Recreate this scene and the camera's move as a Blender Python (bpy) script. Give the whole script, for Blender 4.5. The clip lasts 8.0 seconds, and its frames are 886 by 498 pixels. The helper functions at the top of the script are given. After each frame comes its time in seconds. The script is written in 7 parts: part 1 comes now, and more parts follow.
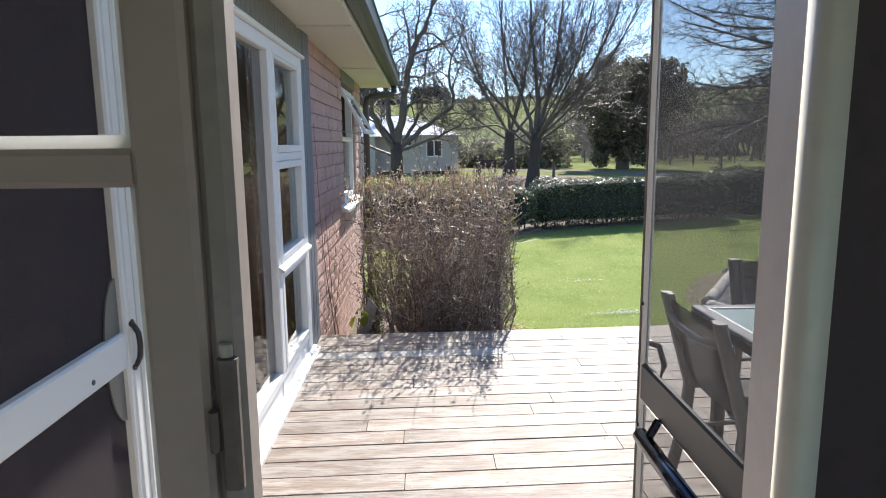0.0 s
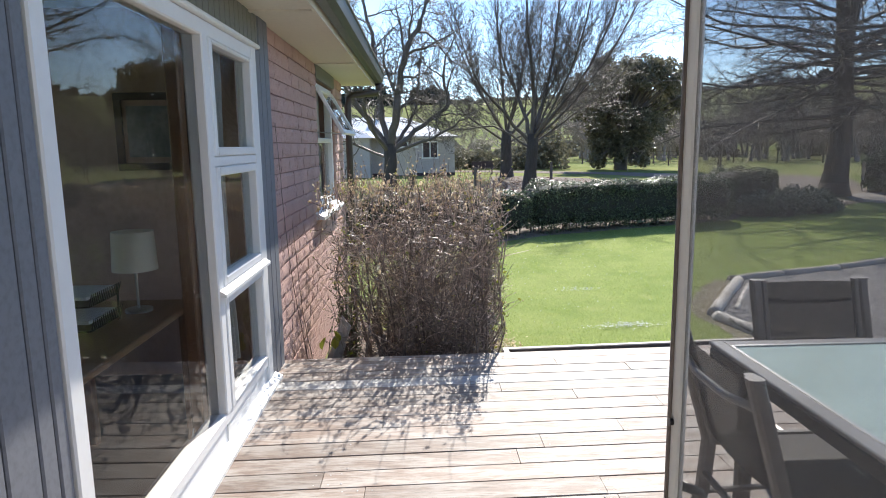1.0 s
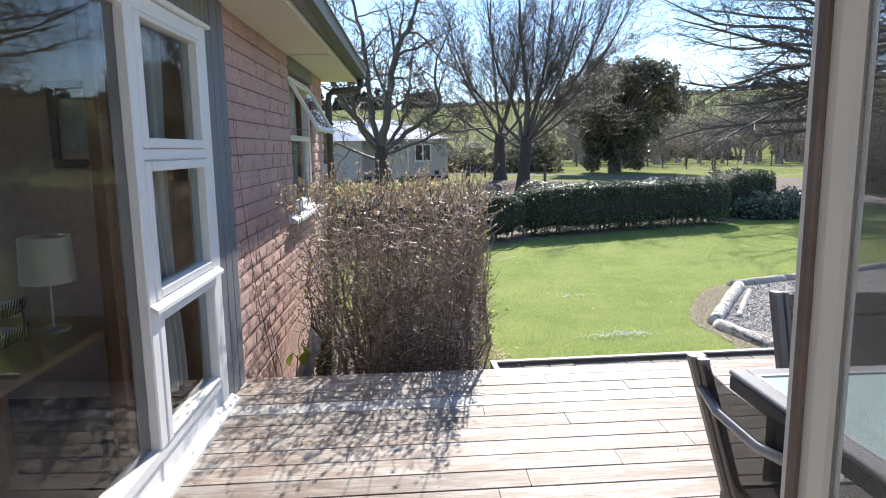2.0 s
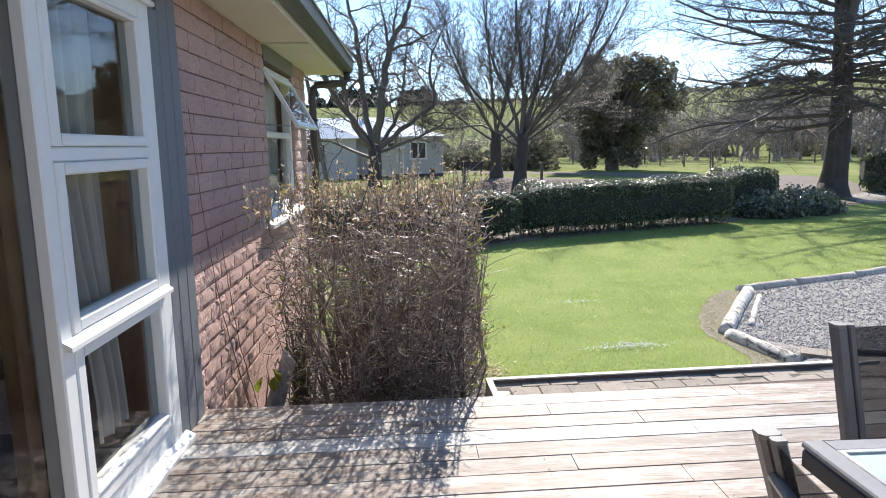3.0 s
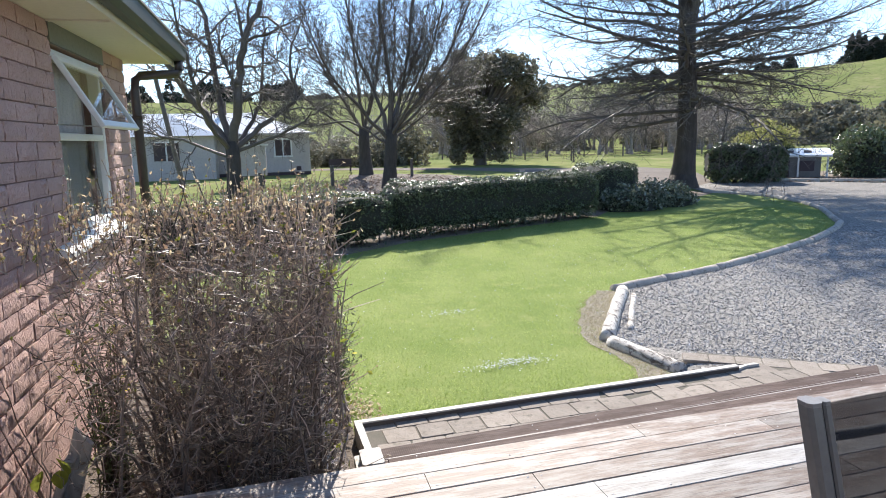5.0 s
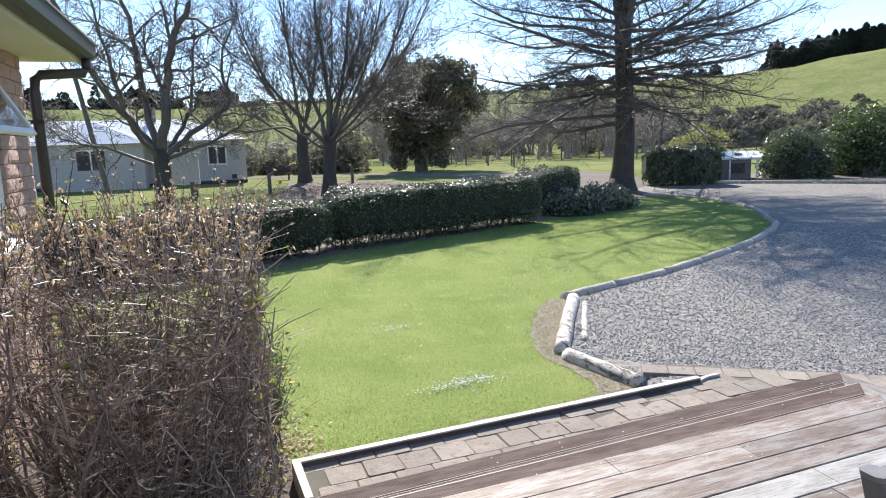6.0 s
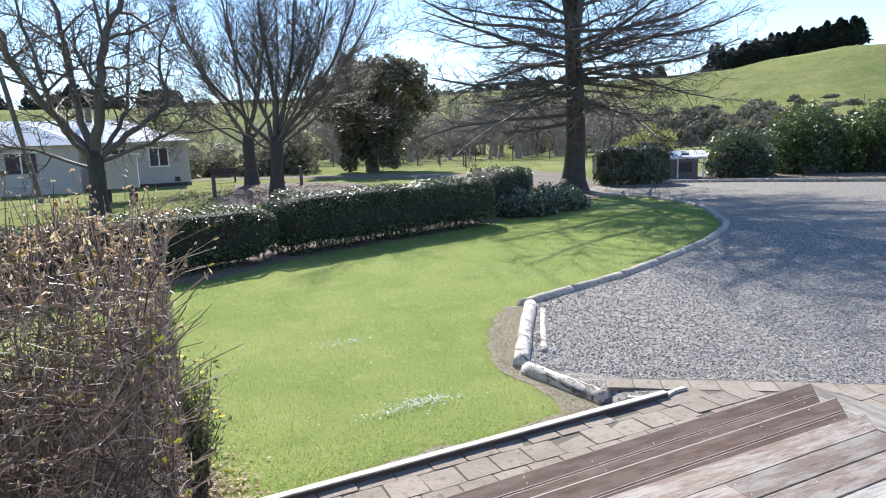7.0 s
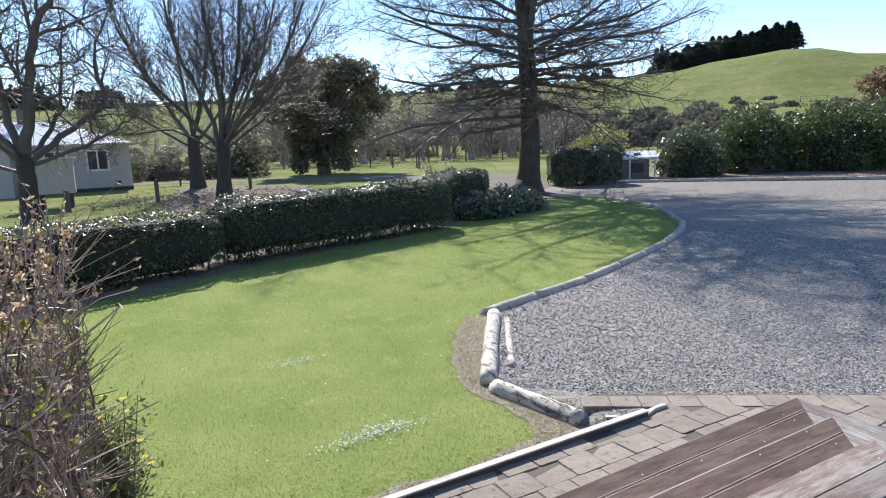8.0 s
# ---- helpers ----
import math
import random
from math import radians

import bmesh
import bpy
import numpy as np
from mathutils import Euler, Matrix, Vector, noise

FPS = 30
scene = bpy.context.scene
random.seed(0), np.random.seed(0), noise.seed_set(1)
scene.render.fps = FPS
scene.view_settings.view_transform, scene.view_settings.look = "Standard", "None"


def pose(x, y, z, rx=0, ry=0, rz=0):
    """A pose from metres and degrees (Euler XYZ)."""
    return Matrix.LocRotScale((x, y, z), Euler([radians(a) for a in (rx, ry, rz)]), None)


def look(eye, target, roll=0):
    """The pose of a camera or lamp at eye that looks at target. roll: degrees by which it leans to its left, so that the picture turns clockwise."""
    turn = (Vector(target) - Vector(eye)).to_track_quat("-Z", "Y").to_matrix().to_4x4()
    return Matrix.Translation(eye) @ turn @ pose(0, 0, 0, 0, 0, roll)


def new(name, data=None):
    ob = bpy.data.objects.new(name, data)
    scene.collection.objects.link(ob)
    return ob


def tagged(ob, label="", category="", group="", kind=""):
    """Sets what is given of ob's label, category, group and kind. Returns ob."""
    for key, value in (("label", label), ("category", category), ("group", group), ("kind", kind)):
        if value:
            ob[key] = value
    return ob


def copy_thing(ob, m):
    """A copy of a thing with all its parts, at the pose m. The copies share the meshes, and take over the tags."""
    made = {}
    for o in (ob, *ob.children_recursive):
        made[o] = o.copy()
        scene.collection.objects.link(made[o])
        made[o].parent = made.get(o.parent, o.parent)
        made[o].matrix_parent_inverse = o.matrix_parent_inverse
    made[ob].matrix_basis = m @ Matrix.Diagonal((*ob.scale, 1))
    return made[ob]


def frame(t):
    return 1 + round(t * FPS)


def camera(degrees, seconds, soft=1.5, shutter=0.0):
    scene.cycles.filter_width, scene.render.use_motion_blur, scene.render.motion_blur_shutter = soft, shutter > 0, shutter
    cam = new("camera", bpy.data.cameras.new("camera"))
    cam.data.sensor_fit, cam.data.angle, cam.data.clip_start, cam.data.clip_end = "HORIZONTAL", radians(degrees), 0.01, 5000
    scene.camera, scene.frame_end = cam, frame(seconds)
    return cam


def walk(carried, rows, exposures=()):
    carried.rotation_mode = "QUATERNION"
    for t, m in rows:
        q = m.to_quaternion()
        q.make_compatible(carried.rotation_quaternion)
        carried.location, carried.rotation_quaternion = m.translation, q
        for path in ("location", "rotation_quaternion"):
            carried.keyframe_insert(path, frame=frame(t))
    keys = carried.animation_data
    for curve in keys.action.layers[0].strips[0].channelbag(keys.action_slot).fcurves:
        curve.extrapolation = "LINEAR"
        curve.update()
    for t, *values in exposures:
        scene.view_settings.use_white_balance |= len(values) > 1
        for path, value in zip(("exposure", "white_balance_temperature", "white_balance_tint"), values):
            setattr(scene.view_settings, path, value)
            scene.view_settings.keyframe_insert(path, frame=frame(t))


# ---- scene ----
cam = camera(69.0, 8.0, soft=1.0)
PATH = [
    (0, (-0.057, 0.074, 1.461), (0.003, 2.047, 1.139), -0.6),
    (0.5, (0.05, 0.364, 1.471), (0.116, 2.337, 1.151), -0.6),
    (1, (0.093, 0.613, 1.458), (0.158, 2.586, 1.14), -0.8),
    (1.5, (0.161, 0.817, 1.439), (0.228, 2.791, 1.122), -0.8),
    (1.7, (0.181, 0.897, 1.418), (0.262, 2.872, 1.11), -0.8),
    (2.8, (0.268, 1.456, 1.393), (0.349, 3.43, 1.086), -1.0),
    (3, (0.277, 1.54, 1.403), (0.37, 3.513, 1.088), -0.9),
    (3.5, (0.364, 1.751, 1.4), (0.505, 3.72, 1.084), -0.9),
    (4, (0.389, 1.954, 1.423), (0.625, 3.915, 1.107), -1.1),
    (4.5, (0.411, 2.115, 1.42), (0.775, 4.056, 1.103), -1.3),
    (4.7, (0.428, 2.176, 1.452), (0.841, 4.105, 1.118), -1.3),
    (6, (0.541, 2.692, 1.434), (1.189, 4.556, 1.111), -1.8),
    (6.5, (0.626, 2.878, 1.435), (1.354, 4.712, 1.11), -1.9),
    (7, (0.713, 3.087, 1.442), (1.496, 4.898, 1.115), -2.0),
    (7.5, (0.757, 3.331, 1.44), (1.599, 5.115, 1.113), -2.0),
    (8, (0.849, 3.514, 1.442), (1.761, 5.263, 1.114), -2.2),
]
walk(cam, [(t, look(eye, target, roll)) for t, eye, target, roll in PATH], exposures=[(0, 1.06, 6550, 12), (1.5, 1.02, 6550, 12), (4, 0.99, 6550, 12), (6.5, 0.93, 6500, 12), (7.5, 0.86, 6450, 12), (8, 0.71, 6450, 13)])

# ---- sun, sky, exposure ----
SUN_AZ, SUN_EL = radians(14.0), radians(36)
to_sun = Vector((math.sin(SUN_AZ) * math.cos(SUN_EL), math.cos(SUN_AZ) * math.cos(SUN_EL), math.sin(SUN_EL)))
sun = new("sun", bpy.data.lights.new("sun", "SUN"))
sun.data.energy, sun.data.angle, sun.data.color = 4.6, radians(0.53), (1.0, 0.95, 0.86)
sun.matrix_world = look(to_sun * 80, (0, 0, 0))
world = bpy.data.worlds.new("sky")
scene.world = world
world.use_nodes = True
wn = world.node_tree
sky = wn.nodes.new("ShaderNodeTexSky")
sky.sky_type, sky.sun_disc, sky.sun_elevation, sky.sun_rotation = "NISHITA", False, SUN_EL, SUN_AZ
sky.air_density, sky.dust_density, sky.ozone_density = 0.9, 0.0, 3.6
wn.links.new(sky.outputs[0], wn.nodes["Background"].inputs[0])
wn.nodes["Background"].inputs[1].default_value = 0.13


# ---- materials ----
def nodes_of(name):
    m = bpy.data.materials.new(name)
    m.use_nodes = True
    return m, m.node_tree.nodes, m.node_tree.links, m.node_tree.nodes["Principled BSDF"]


def mixed(n, l, a, b, fac):
    x = n.new("ShaderNodeMix")
    x.data_type = "RGBA"
    for socket, v in ((x.inputs[6], a), (x.inputs[7], b), (x.inputs[0], fac)):
        if isinstance(v, (tuple, list)):
            socket.default_value = (*v, 1) if len(v) == 3 else v
        elif isinstance(v, (int, float)):
            socket.default_value = v
        else:
            l.new(v, socket)
    return x.outputs[2]


def ramp(n, l, fac, lo, hi):
    r = n.new("ShaderNodeMapRange")
    r.inputs[1].default_value, r.inputs[2].default_value = lo, hi
    l.new(fac, r.inputs[0])
    return r.outputs[0]


def noise_tex(n, l, scale, detail=4.0, stretch=None, rough=0.55):
    g = n.new("ShaderNodeNewGeometry").outputs["Position"]
    if stretch:
        mp = n.new("ShaderNodeMapping")
        mp.inputs["Scale"].default_value = stretch
        l.new(g, mp.inputs[0])
        g = mp.outputs[0]
    t = n.new("ShaderNodeTexNoise")
    t.inputs["Scale"].default_value, t.inputs["Detail"].default_value, t.inputs["Roughness"].default_value = scale, detail, rough
    l.new(g, t.inputs["Vector"])
    return t.outputs[0]


def bumped(n, l, b, height, strength, distance=0.01):
    bp = n.new("ShaderNodeBump")
    bp.inputs["Strength"].default_value, bp.inputs["Distance"].default_value = strength, distance
    l.new(height, bp.inputs["Height"])
    l.new(bp.outputs[0], b.inputs["Normal"])


def surface(name, a, b2, rough=0.7, coarse=1.5, fine=40.0, bump=0.3, dist=0.004, metal=0.0, stretch=None, stain=None, piece=0.0,
            island=0.0, spec=0.5, grime=0.72):
    """Two tones broken up at two scales, with fine relief. piece/island: how much single pieces differ."""
    m, n, l, p = nodes_of(name)
    big = ramp(n, l, noise_tex(n, l, coarse, 4, stretch), 0.35, 0.65)
    small = noise_tex(n, l, fine, 5, stretch)
    col = mixed(n, l, a, b2, big)
    dark = tuple(grime * c for c in a)
    col = mixed(n, l, col, dark, ramp(n, l, small, 0.45, 0.8))
    if stain:
        col = mixed(n, l, col, stain, ramp(n, l, noise_tex(n, l, coarse * 3.1, 6), 0.56, 0.72))
    if piece or island:
        hsv = n.new("ShaderNodeHueSaturation")
        rnd = n.new("ShaderNodeObjectInfo").outputs["Random"] if piece else n.new("ShaderNodeNewGeometry").outputs["Random Per Island"]
        k = piece or island
        r = n.new("ShaderNodeMapRange")
        r.inputs[3].default_value, r.inputs[4].default_value = 1 - k, 1 + k
        l.new(rnd, r.inputs[0])
        l.new(r.outputs[0], hsv.inputs["Value"])
        l.new(col, hsv.inputs["Color"])
        col = hsv.outputs[0]
    l.new(col, p.inputs["Base Color"])
    p.inputs["Roughness"].default_value, p.inputs["Metallic"].default_value = rough, metal
    p.inputs["Specular IOR Level"].default_value = spec
    if bump:
        bumped(n, l, p, small, bump, dist)
    return m


def leafy(name, a, b2, rough=0.5, glow=0.35, spec=0.5):
    """Leaves: each island its own tone; some light passes through."""
    m, n, l, p = nodes_of(name)
    rnd = n.new("ShaderNodeNewGeometry").outputs["Random Per Island"]
    col = mixed(n, l, a, b2, rnd)
    l.new(col, p.inputs["Base Color"])
    p.inputs["Roughness"].default_value, p.inputs["Specular IOR Level"].default_value = rough, spec
    tr = n.new("ShaderNodeBsdfTranslucent")
    l.new(col, tr.inputs[0])
    mx = n.new("ShaderNodeMixShader")
    mx.inputs[0].default_value = glow
    l.new(p.outputs[0], mx.inputs[1])
    l.new(tr.outputs[0], mx.inputs[2])
    l.new(mx.outputs[0], n["Material Output"].inputs[0])
    return m


def pane_material(name, tint, ior=1.5):
    m, n, l, p = nodes_of(name)
    n.remove(p)
    t = n.new("ShaderNodeBsdfTransparent")
    t.inputs[0].default_value = (*tint, 1)
    g = n.new("ShaderNodeBsdfGlossy")
    g.inputs["Roughness"].default_value = 0.0
    f = n.new("ShaderNodeFresnel")
    f.inputs[0].default_value = ior
    mx = n.new("ShaderNodeMixShader")
    l.new(f.outputs[0], mx.inputs[0])
    l.new(t.outputs[0], mx.inputs[1])
    l.new(g.outputs[0], mx.inputs[2])
    l.new(mx.outputs[0], n["Material Output"].inputs[0])
    return m


def screen_material(name, colour, cover):
    m, n, l, p = nodes_of(name)
    p.inputs["Base Color"].default_value = (*colour, 1)
    p.inputs["Roughness"].default_value, p.inputs["Specular IOR Level"].default_value = 0.8, 0.08
    t = n.new("ShaderNodeBsdfTransparent")
    mx = n.new("ShaderNodeMixShader")
    mx.inputs[0].default_value = cover
    l.new(t.outputs[0], mx.inputs[1])
    l.new(p.outputs[0], mx.inputs[2])
    l.new(mx.outputs[0], n["Material Output"].inputs[0])
    return m


def log_material(name, pale, warm, crack):
    """Bleached round wood: streaks and checks along the log, dark stains."""
    m, n, l, p = nodes_of(name)
    streak = noise_tex(n, l, 16, 6, (1.0, 0.16, 1.0), 0.65)
    col = mixed(n, l, pale, warm, ramp(n, l, noise_tex(n, l, 7, 5), 0.35, 0.65))
    col = mixed(n, l, col, crack, ramp(n, l, streak, 0.53, 0.64))
    col = mixed(n, l, col, crack, ramp(n, l, noise_tex(n, l, 17, 6, None, 0.75), 0.53, 0.62))
    l.new(col, p.inputs["Base Color"])
    p.inputs["Roughness"].default_value, p.inputs["Specular IOR Level"].default_value = 0.85, 0.3
    bumped(n, l, p, streak, 0.9, 0.012)
    return m


def wood_boards(name, a, b2, grey, along, rough=0.62, piece=0.16, groove=0.0):
    """Weathered boards with the grain along x or y, greyed in patches."""
    m, n, l, p = nodes_of(name)
    st = (1.2, 14, 14) if along == "x" else (14, 1.2, 14)
    grain = noise_tex(n, l, 9, 6, st, 0.65)
    col = mixed(n, l, a, b2, ramp(n, l, grain, 0.35, 0.68))
    patch = (0.5, 2.2, 1) if along == "x" else (2.2, 0.5, 1)
    col = mixed(n, l, col, grey, ramp(n, l, noise_tex(n, l, 6.5, 7, patch, 0.68), 0.44, 0.57))
    long = (0.28, 6, 6) if along == "x" else (6, 0.28, 6)
    streak = noise_tex(n, l, 26, 5, long, 0.7)
    col = mixed(n, l, col, tuple(0.3 * c for c in b2), ramp(n, l, streak, 0.52, 0.72))
    col = mixed(n, l, col, tuple(min(0.85, 1.2 * c) for c in grey), ramp(n, l, streak, 0.42, 0.22))
    info = n.new("ShaderNodeObjectInfo").outputs["Random"]
    hsv = n.new("ShaderNodeHueSaturation")
    r = n.new("ShaderNodeMapRange")
    r.inputs[3].default_value, r.inputs[4].default_value = 1 - piece, 1 + piece
    l.new(info, r.inputs[0])
    l.new(r.outputs[0], hsv.inputs["Value"])
    l.new(col, hsv.inputs["Color"])
    l.new(hsv.outputs[0], p.inputs["Base Color"])
    p.inputs["Roughness"].default_value, p.inputs["Specular IOR Level"].default_value = rough, 0.35
    # groove lines are dark bands in the colour, without relief
    if groove:
        g = n.new("ShaderNodeNewGeometry").outputs["Position"]
        wv = n.new("ShaderNodeTexWave")
        wv.bands_direction = "X"
        wv.inputs["Scale"].default_value, wv.inputs["Distortion"].default_value, wv.inputs["Detail"].default_value = groove, 1.2, 2.0
        l.new(g, wv.inputs["Vector"])
        fade = mixed(n, l, (1, 1, 1), wv.outputs["Color"], ramp(n, l, noise_tex(n, l, 2.0, 4), 0.35, 0.6))
        tint = n.new("ShaderNodeMix")
        tint.data_type, tint.blend_type = "RGBA", "MULTIPLY"
        tint.inputs[0].default_value = 0.42
        l.new(hsv.outputs[0], tint.inputs[6])
        l.new(fade, tint.inputs[7])
        l.new(tint.outputs[2], p.inputs["Base Color"])
    bumped(n, l, p, grain, 0.35, 0.003)
    return m


M = {}
M["brick"] = surface("painted_brick", (0.60, 0.395, 0.345), (0.545, 0.365, 0.32), 0.75, 2.2, 60, 1.0, 0.022, piece=0.07, spec=0.45, stretch=(1.0, 1.5, 0.6), grime=0.86)
M["mortar"] = surface("brick_joint", (0.36, 0.235, 0.20), (0.31, 0.20, 0.17), 0.9, 2, 80, 0.5, 0.004)
M["white"] = surface("white_joinery_paint", (0.80, 0.80, 0.78), (0.78, 0.78, 0.755), 0.42, 1.5, 30, 0.03, 0.001, stain=(0.775, 0.77, 0.745), grime=0.95)
M["cream"] = surface("cream_door_paint", (0.76, 0.69, 0.635), (0.72, 0.655, 0.60), 0.45, 1.2, 26, 0.1, 0.002, grime=0.9)
M["leaf_paint"] = surface("taupe_door_paint", (0.52, 0.42, 0.37), (0.48, 0.39, 0.345), 0.45, 1.2, 26, 0.1, 0.002, grime=0.9)
M["casing"] = surface("cream_casing_paint", (0.84, 0.80, 0.70), (0.80, 0.76, 0.67), 0.4, 1.2, 26, 0.1, 0.002, grime=0.9)
M["clad"] = surface("blue_grey_cladding_paint", (0.178, 0.187, 0.208), (0.165, 0.174, 0.195), 0.6, 1.4, 45, 0.2, 0.002)
M["clad_top"] = surface("olive_grey_cladding_paint", (0.20, 0.20, 0.17), (0.18, 0.18, 0.155), 0.6, 1.4, 45, 0.2, 0.002)
M["soffit"] = surface("cream_soffit_board", (0.70, 0.66, 0.54), (0.66, 0.62, 0.52), 0.7, 1.0, 30, 0.1, 0.002, grime=0.9)
M["gutter"] = surface("dark_green_gutter", (0.055, 0.060, 0.050), (0.045, 0.050, 0.044), 0.4, 2, 30, 0.1, 0.002)
M["pipe"] = surface("brown_downpipe", (0.060, 0.045, 0.042), (0.05, 0.04, 0.038), 0.42, 2, 30, 0.1, 0.002)
M["roof"] = surface("roof_tile", (0.16, 0.13, 0.12), (0.13, 0.11, 0.10), 0.8, 2, 20, 0.5, 0.01)
M["deck_x"] = wood_boards("weathered_deck", (0.275, 0.205, 0.165), (0.185, 0.135, 0.108), (0.37, 0.33, 0.295), "x", rough=0.6, piece=0.22)
M["deck_pale"] = wood_boards("pale_deck_row", (0.42, 0.395, 0.365), (0.34, 0.31, 0.28), (0.50, 0.485, 0.465), "x", rough=0.6, piece=0.06)
M["screw"] = surface("zinc_screw_head", (0.80, 0.79, 0.77), (0.74, 0.73, 0.71), 0.5, 9, 60, 0.0)
M["tread_edge"] = surface("tread_edge_highlight", (0.24, 0.18, 0.155), (0.18, 0.135, 0.115), 0.8, 6, 40, 0.3)
# the treads' duller light angle is put into this dark tone
M["tread"] = wood_boards("angle_darkened_tread", (0.115, 0.070, 0.056), (0.07, 0.043, 0.035), (0.15, 0.105, 0.09), "x", rough=0.85, piece=0.09, groove=26.0)
M["deck_y"] = wood_boards("weathered_deck_border", (0.26, 0.22, 0.19), (0.185, 0.152, 0.13), (0.36, 0.34, 0.318), "y", rough=0.7)
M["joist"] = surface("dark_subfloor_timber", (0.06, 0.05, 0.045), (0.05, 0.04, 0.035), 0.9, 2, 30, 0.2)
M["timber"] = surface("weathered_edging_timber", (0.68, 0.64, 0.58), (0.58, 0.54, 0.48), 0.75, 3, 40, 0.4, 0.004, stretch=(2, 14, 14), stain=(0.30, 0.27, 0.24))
M["log"] = log_material("bleached_log", (0.74, 0.69, 0.62), (0.58, 0.53, 0.465), (0.12, 0.10, 0.085))
M["log_grey"] = surface("grey_brown_log", (0.54, 0.48, 0.42), (0.40, 0.35, 0.30), 0.85, 4, 30, 0.8, 0.012, stain=(0.13, 0.11, 0.095))
M["paver"] = surface("concrete_paver", (0.35, 0.30, 0.25), (0.28, 0.235, 0.195), 0.88, 6, 70, 0.9, 0.006, piece=0.14, stain=(0.17, 0.15, 0.115))
M["sand"] = surface("paver_joint_sand", (0.16, 0.14, 0.11), (0.12, 0.11, 0.085), 0.95, 4, 90, 0.5, 0.005)
M["ground"] = surface("pasture_ground", (0.175, 0.215, 0.068), (0.26, 0.27, 0.105), 1.0, 0.11, 1.1, 0.6, 0.25, stain=(0.285, 0.26, 0.135), spec=0.03)
M["lawn"] = surface("mown_lawn", (0.205, 0.27, 0.078), (0.285, 0.335, 0.115), 1.0, 1.1, 60, 0.7, 0.015, stain=(0.285, 0.32, 0.115), spec=0.08)
M["blade"] = leafy("grass_blade", (0.205, 0.285, 0.065), (0.46, 0.53, 0.20), 0.6, 0.75, 0.2)
M["soil"] = surface("dry_garden_soil", (0.19, 0.145, 0.11), (0.24, 0.19, 0.145), 0.95, 3, 50, 0.8, 0.02, stain=(0.31, 0.26, 0.20))


def stones_material(name, dark, light, cell):
    """Crushed stone: every stone of the bed its own tone, with relief between them."""
    m, n, l, p = nodes_of(name)
    g = n.new("ShaderNodeNewGeometry").outputs["Position"]
    v = n.new("ShaderNodeTexVoronoi")
    v.inputs["Scale"].default_value = cell
    l.new(g, v.inputs["Vector"])
    sep = n.new("ShaderNodeSeparateColor")
    l.new(v.outputs["Color"], sep.inputs[0])
    col = mixed(n, l, dark, light, sep.outputs[0])
    col = mixed(n, l, col, (0.26, 0.235, 0.205), ramp(n, l, noise_tex(n, l, 0.7, 5), 0.5, 0.95))
    v2 = n.new("ShaderNodeTexVoronoi")
    v2.inputs["Scale"].default_value = cell * 0.42
    l.new(g, v2.inputs["Vector"])
    sep2 = n.new("ShaderNodeSeparateColor")
    l.new(v2.outputs["Color"], sep2.inputs[0])
    col = mixed(n, l, col, tuple(1.2 * c for c in light), ramp(n, l, sep2.outputs[1], 0.66, 1.25))
    col = mixed(n, l, col, tuple(0.7 * c for c in dark), ramp(n, l, sep2.outputs[0], 0.68, 1.3))
    l.new(col, p.inputs["Base Color"])
    p.inputs["Roughness"].default_value, p.inputs["Specular IOR Level"].default_value = 0.85, 0.3
    bumped(n, l, p, v.outputs["Distance"], -1.0, 0.012)
    return m


M["leafmould"] = surface("leaf_mould_soil", (0.115, 0.085, 0.068), (0.165, 0.125, 0.10), 0.95, 1.5, 30, 0.8, 0.02, stain=(0.16, 0.19, 0.06))
M["daisyleaf"] = leafy("grey_green_leaf", (0.10, 0.13, 0.06), (0.19, 0.22, 0.11), 0.6, 0.3)
M["strip"] = surface("worn_metal_and_edge_highlight", (0.46, 0.40, 0.365), (0.38, 0.33, 0.30), 0.6, 6, 40, 0.2, 0.002, spec=0.3)
M["bushsoil"] = surface("dark_bush_soil", (0.13, 0.10, 0.08), (0.17, 0.135, 0.11), 0.95, 4, 50, 0.8, 0.02, stain=(0.24, 0.19, 0.15))
M["bark_dark"] = surface("dark_ridged_bark", (0.098, 0.078, 0.068), (0.062, 0.050, 0.045), 0.85, 3, 22, 0.9, 0.03, stretch=(3, 3, 0.7))
M["bark_mid"] = surface("brown_grey_bark", (0.16, 0.128, 0.115), (0.11, 0.09, 0.08), 0.55, 4, 26, 0.6, 0.02)
M["drysoil"] = surface("pale_dry_soil", (0.40, 0.355, 0.285), (0.32, 0.285, 0.22), 0.95, 7, 70, 0.9, 0.02, stain=(0.26, 0.27, 0.11))
M["timber_grey"] = surface("grey_weathered_board", (0.46, 0.42, 0.375), (0.36, 0.325, 0.29), 0.85, 4, 40, 0.6, 0.005, stretch=(10, 10, 1.2), stain=(0.14, 0.12, 0.10))
# dark brown of the edging's side: its shade put into the colour
M["timber_shaded"] = surface("brown_timber_side_shade", (0.15, 0.12, 0.10), (0.11, 0.09, 0.075), 0.85, 4, 40, 0.5, 0.004)
M["gravel"] = stones_material("grey_gravel", (0.042, 0.040, 0.038), (0.375, 0.350, 0.318), 64)
M["stone"] = surface("gravel_stone", (0.33, 0.312, 0.30), (0.40, 0.378, 0.36), 0.75, 5, 60, 0.3, 0.004, island=0.65)
M["bark"] = surface("grey_brown_bark", (0.15, 0.125, 0.113), (0.105, 0.087, 0.079), 0.6, 4, 26, 0.7, 0.02)
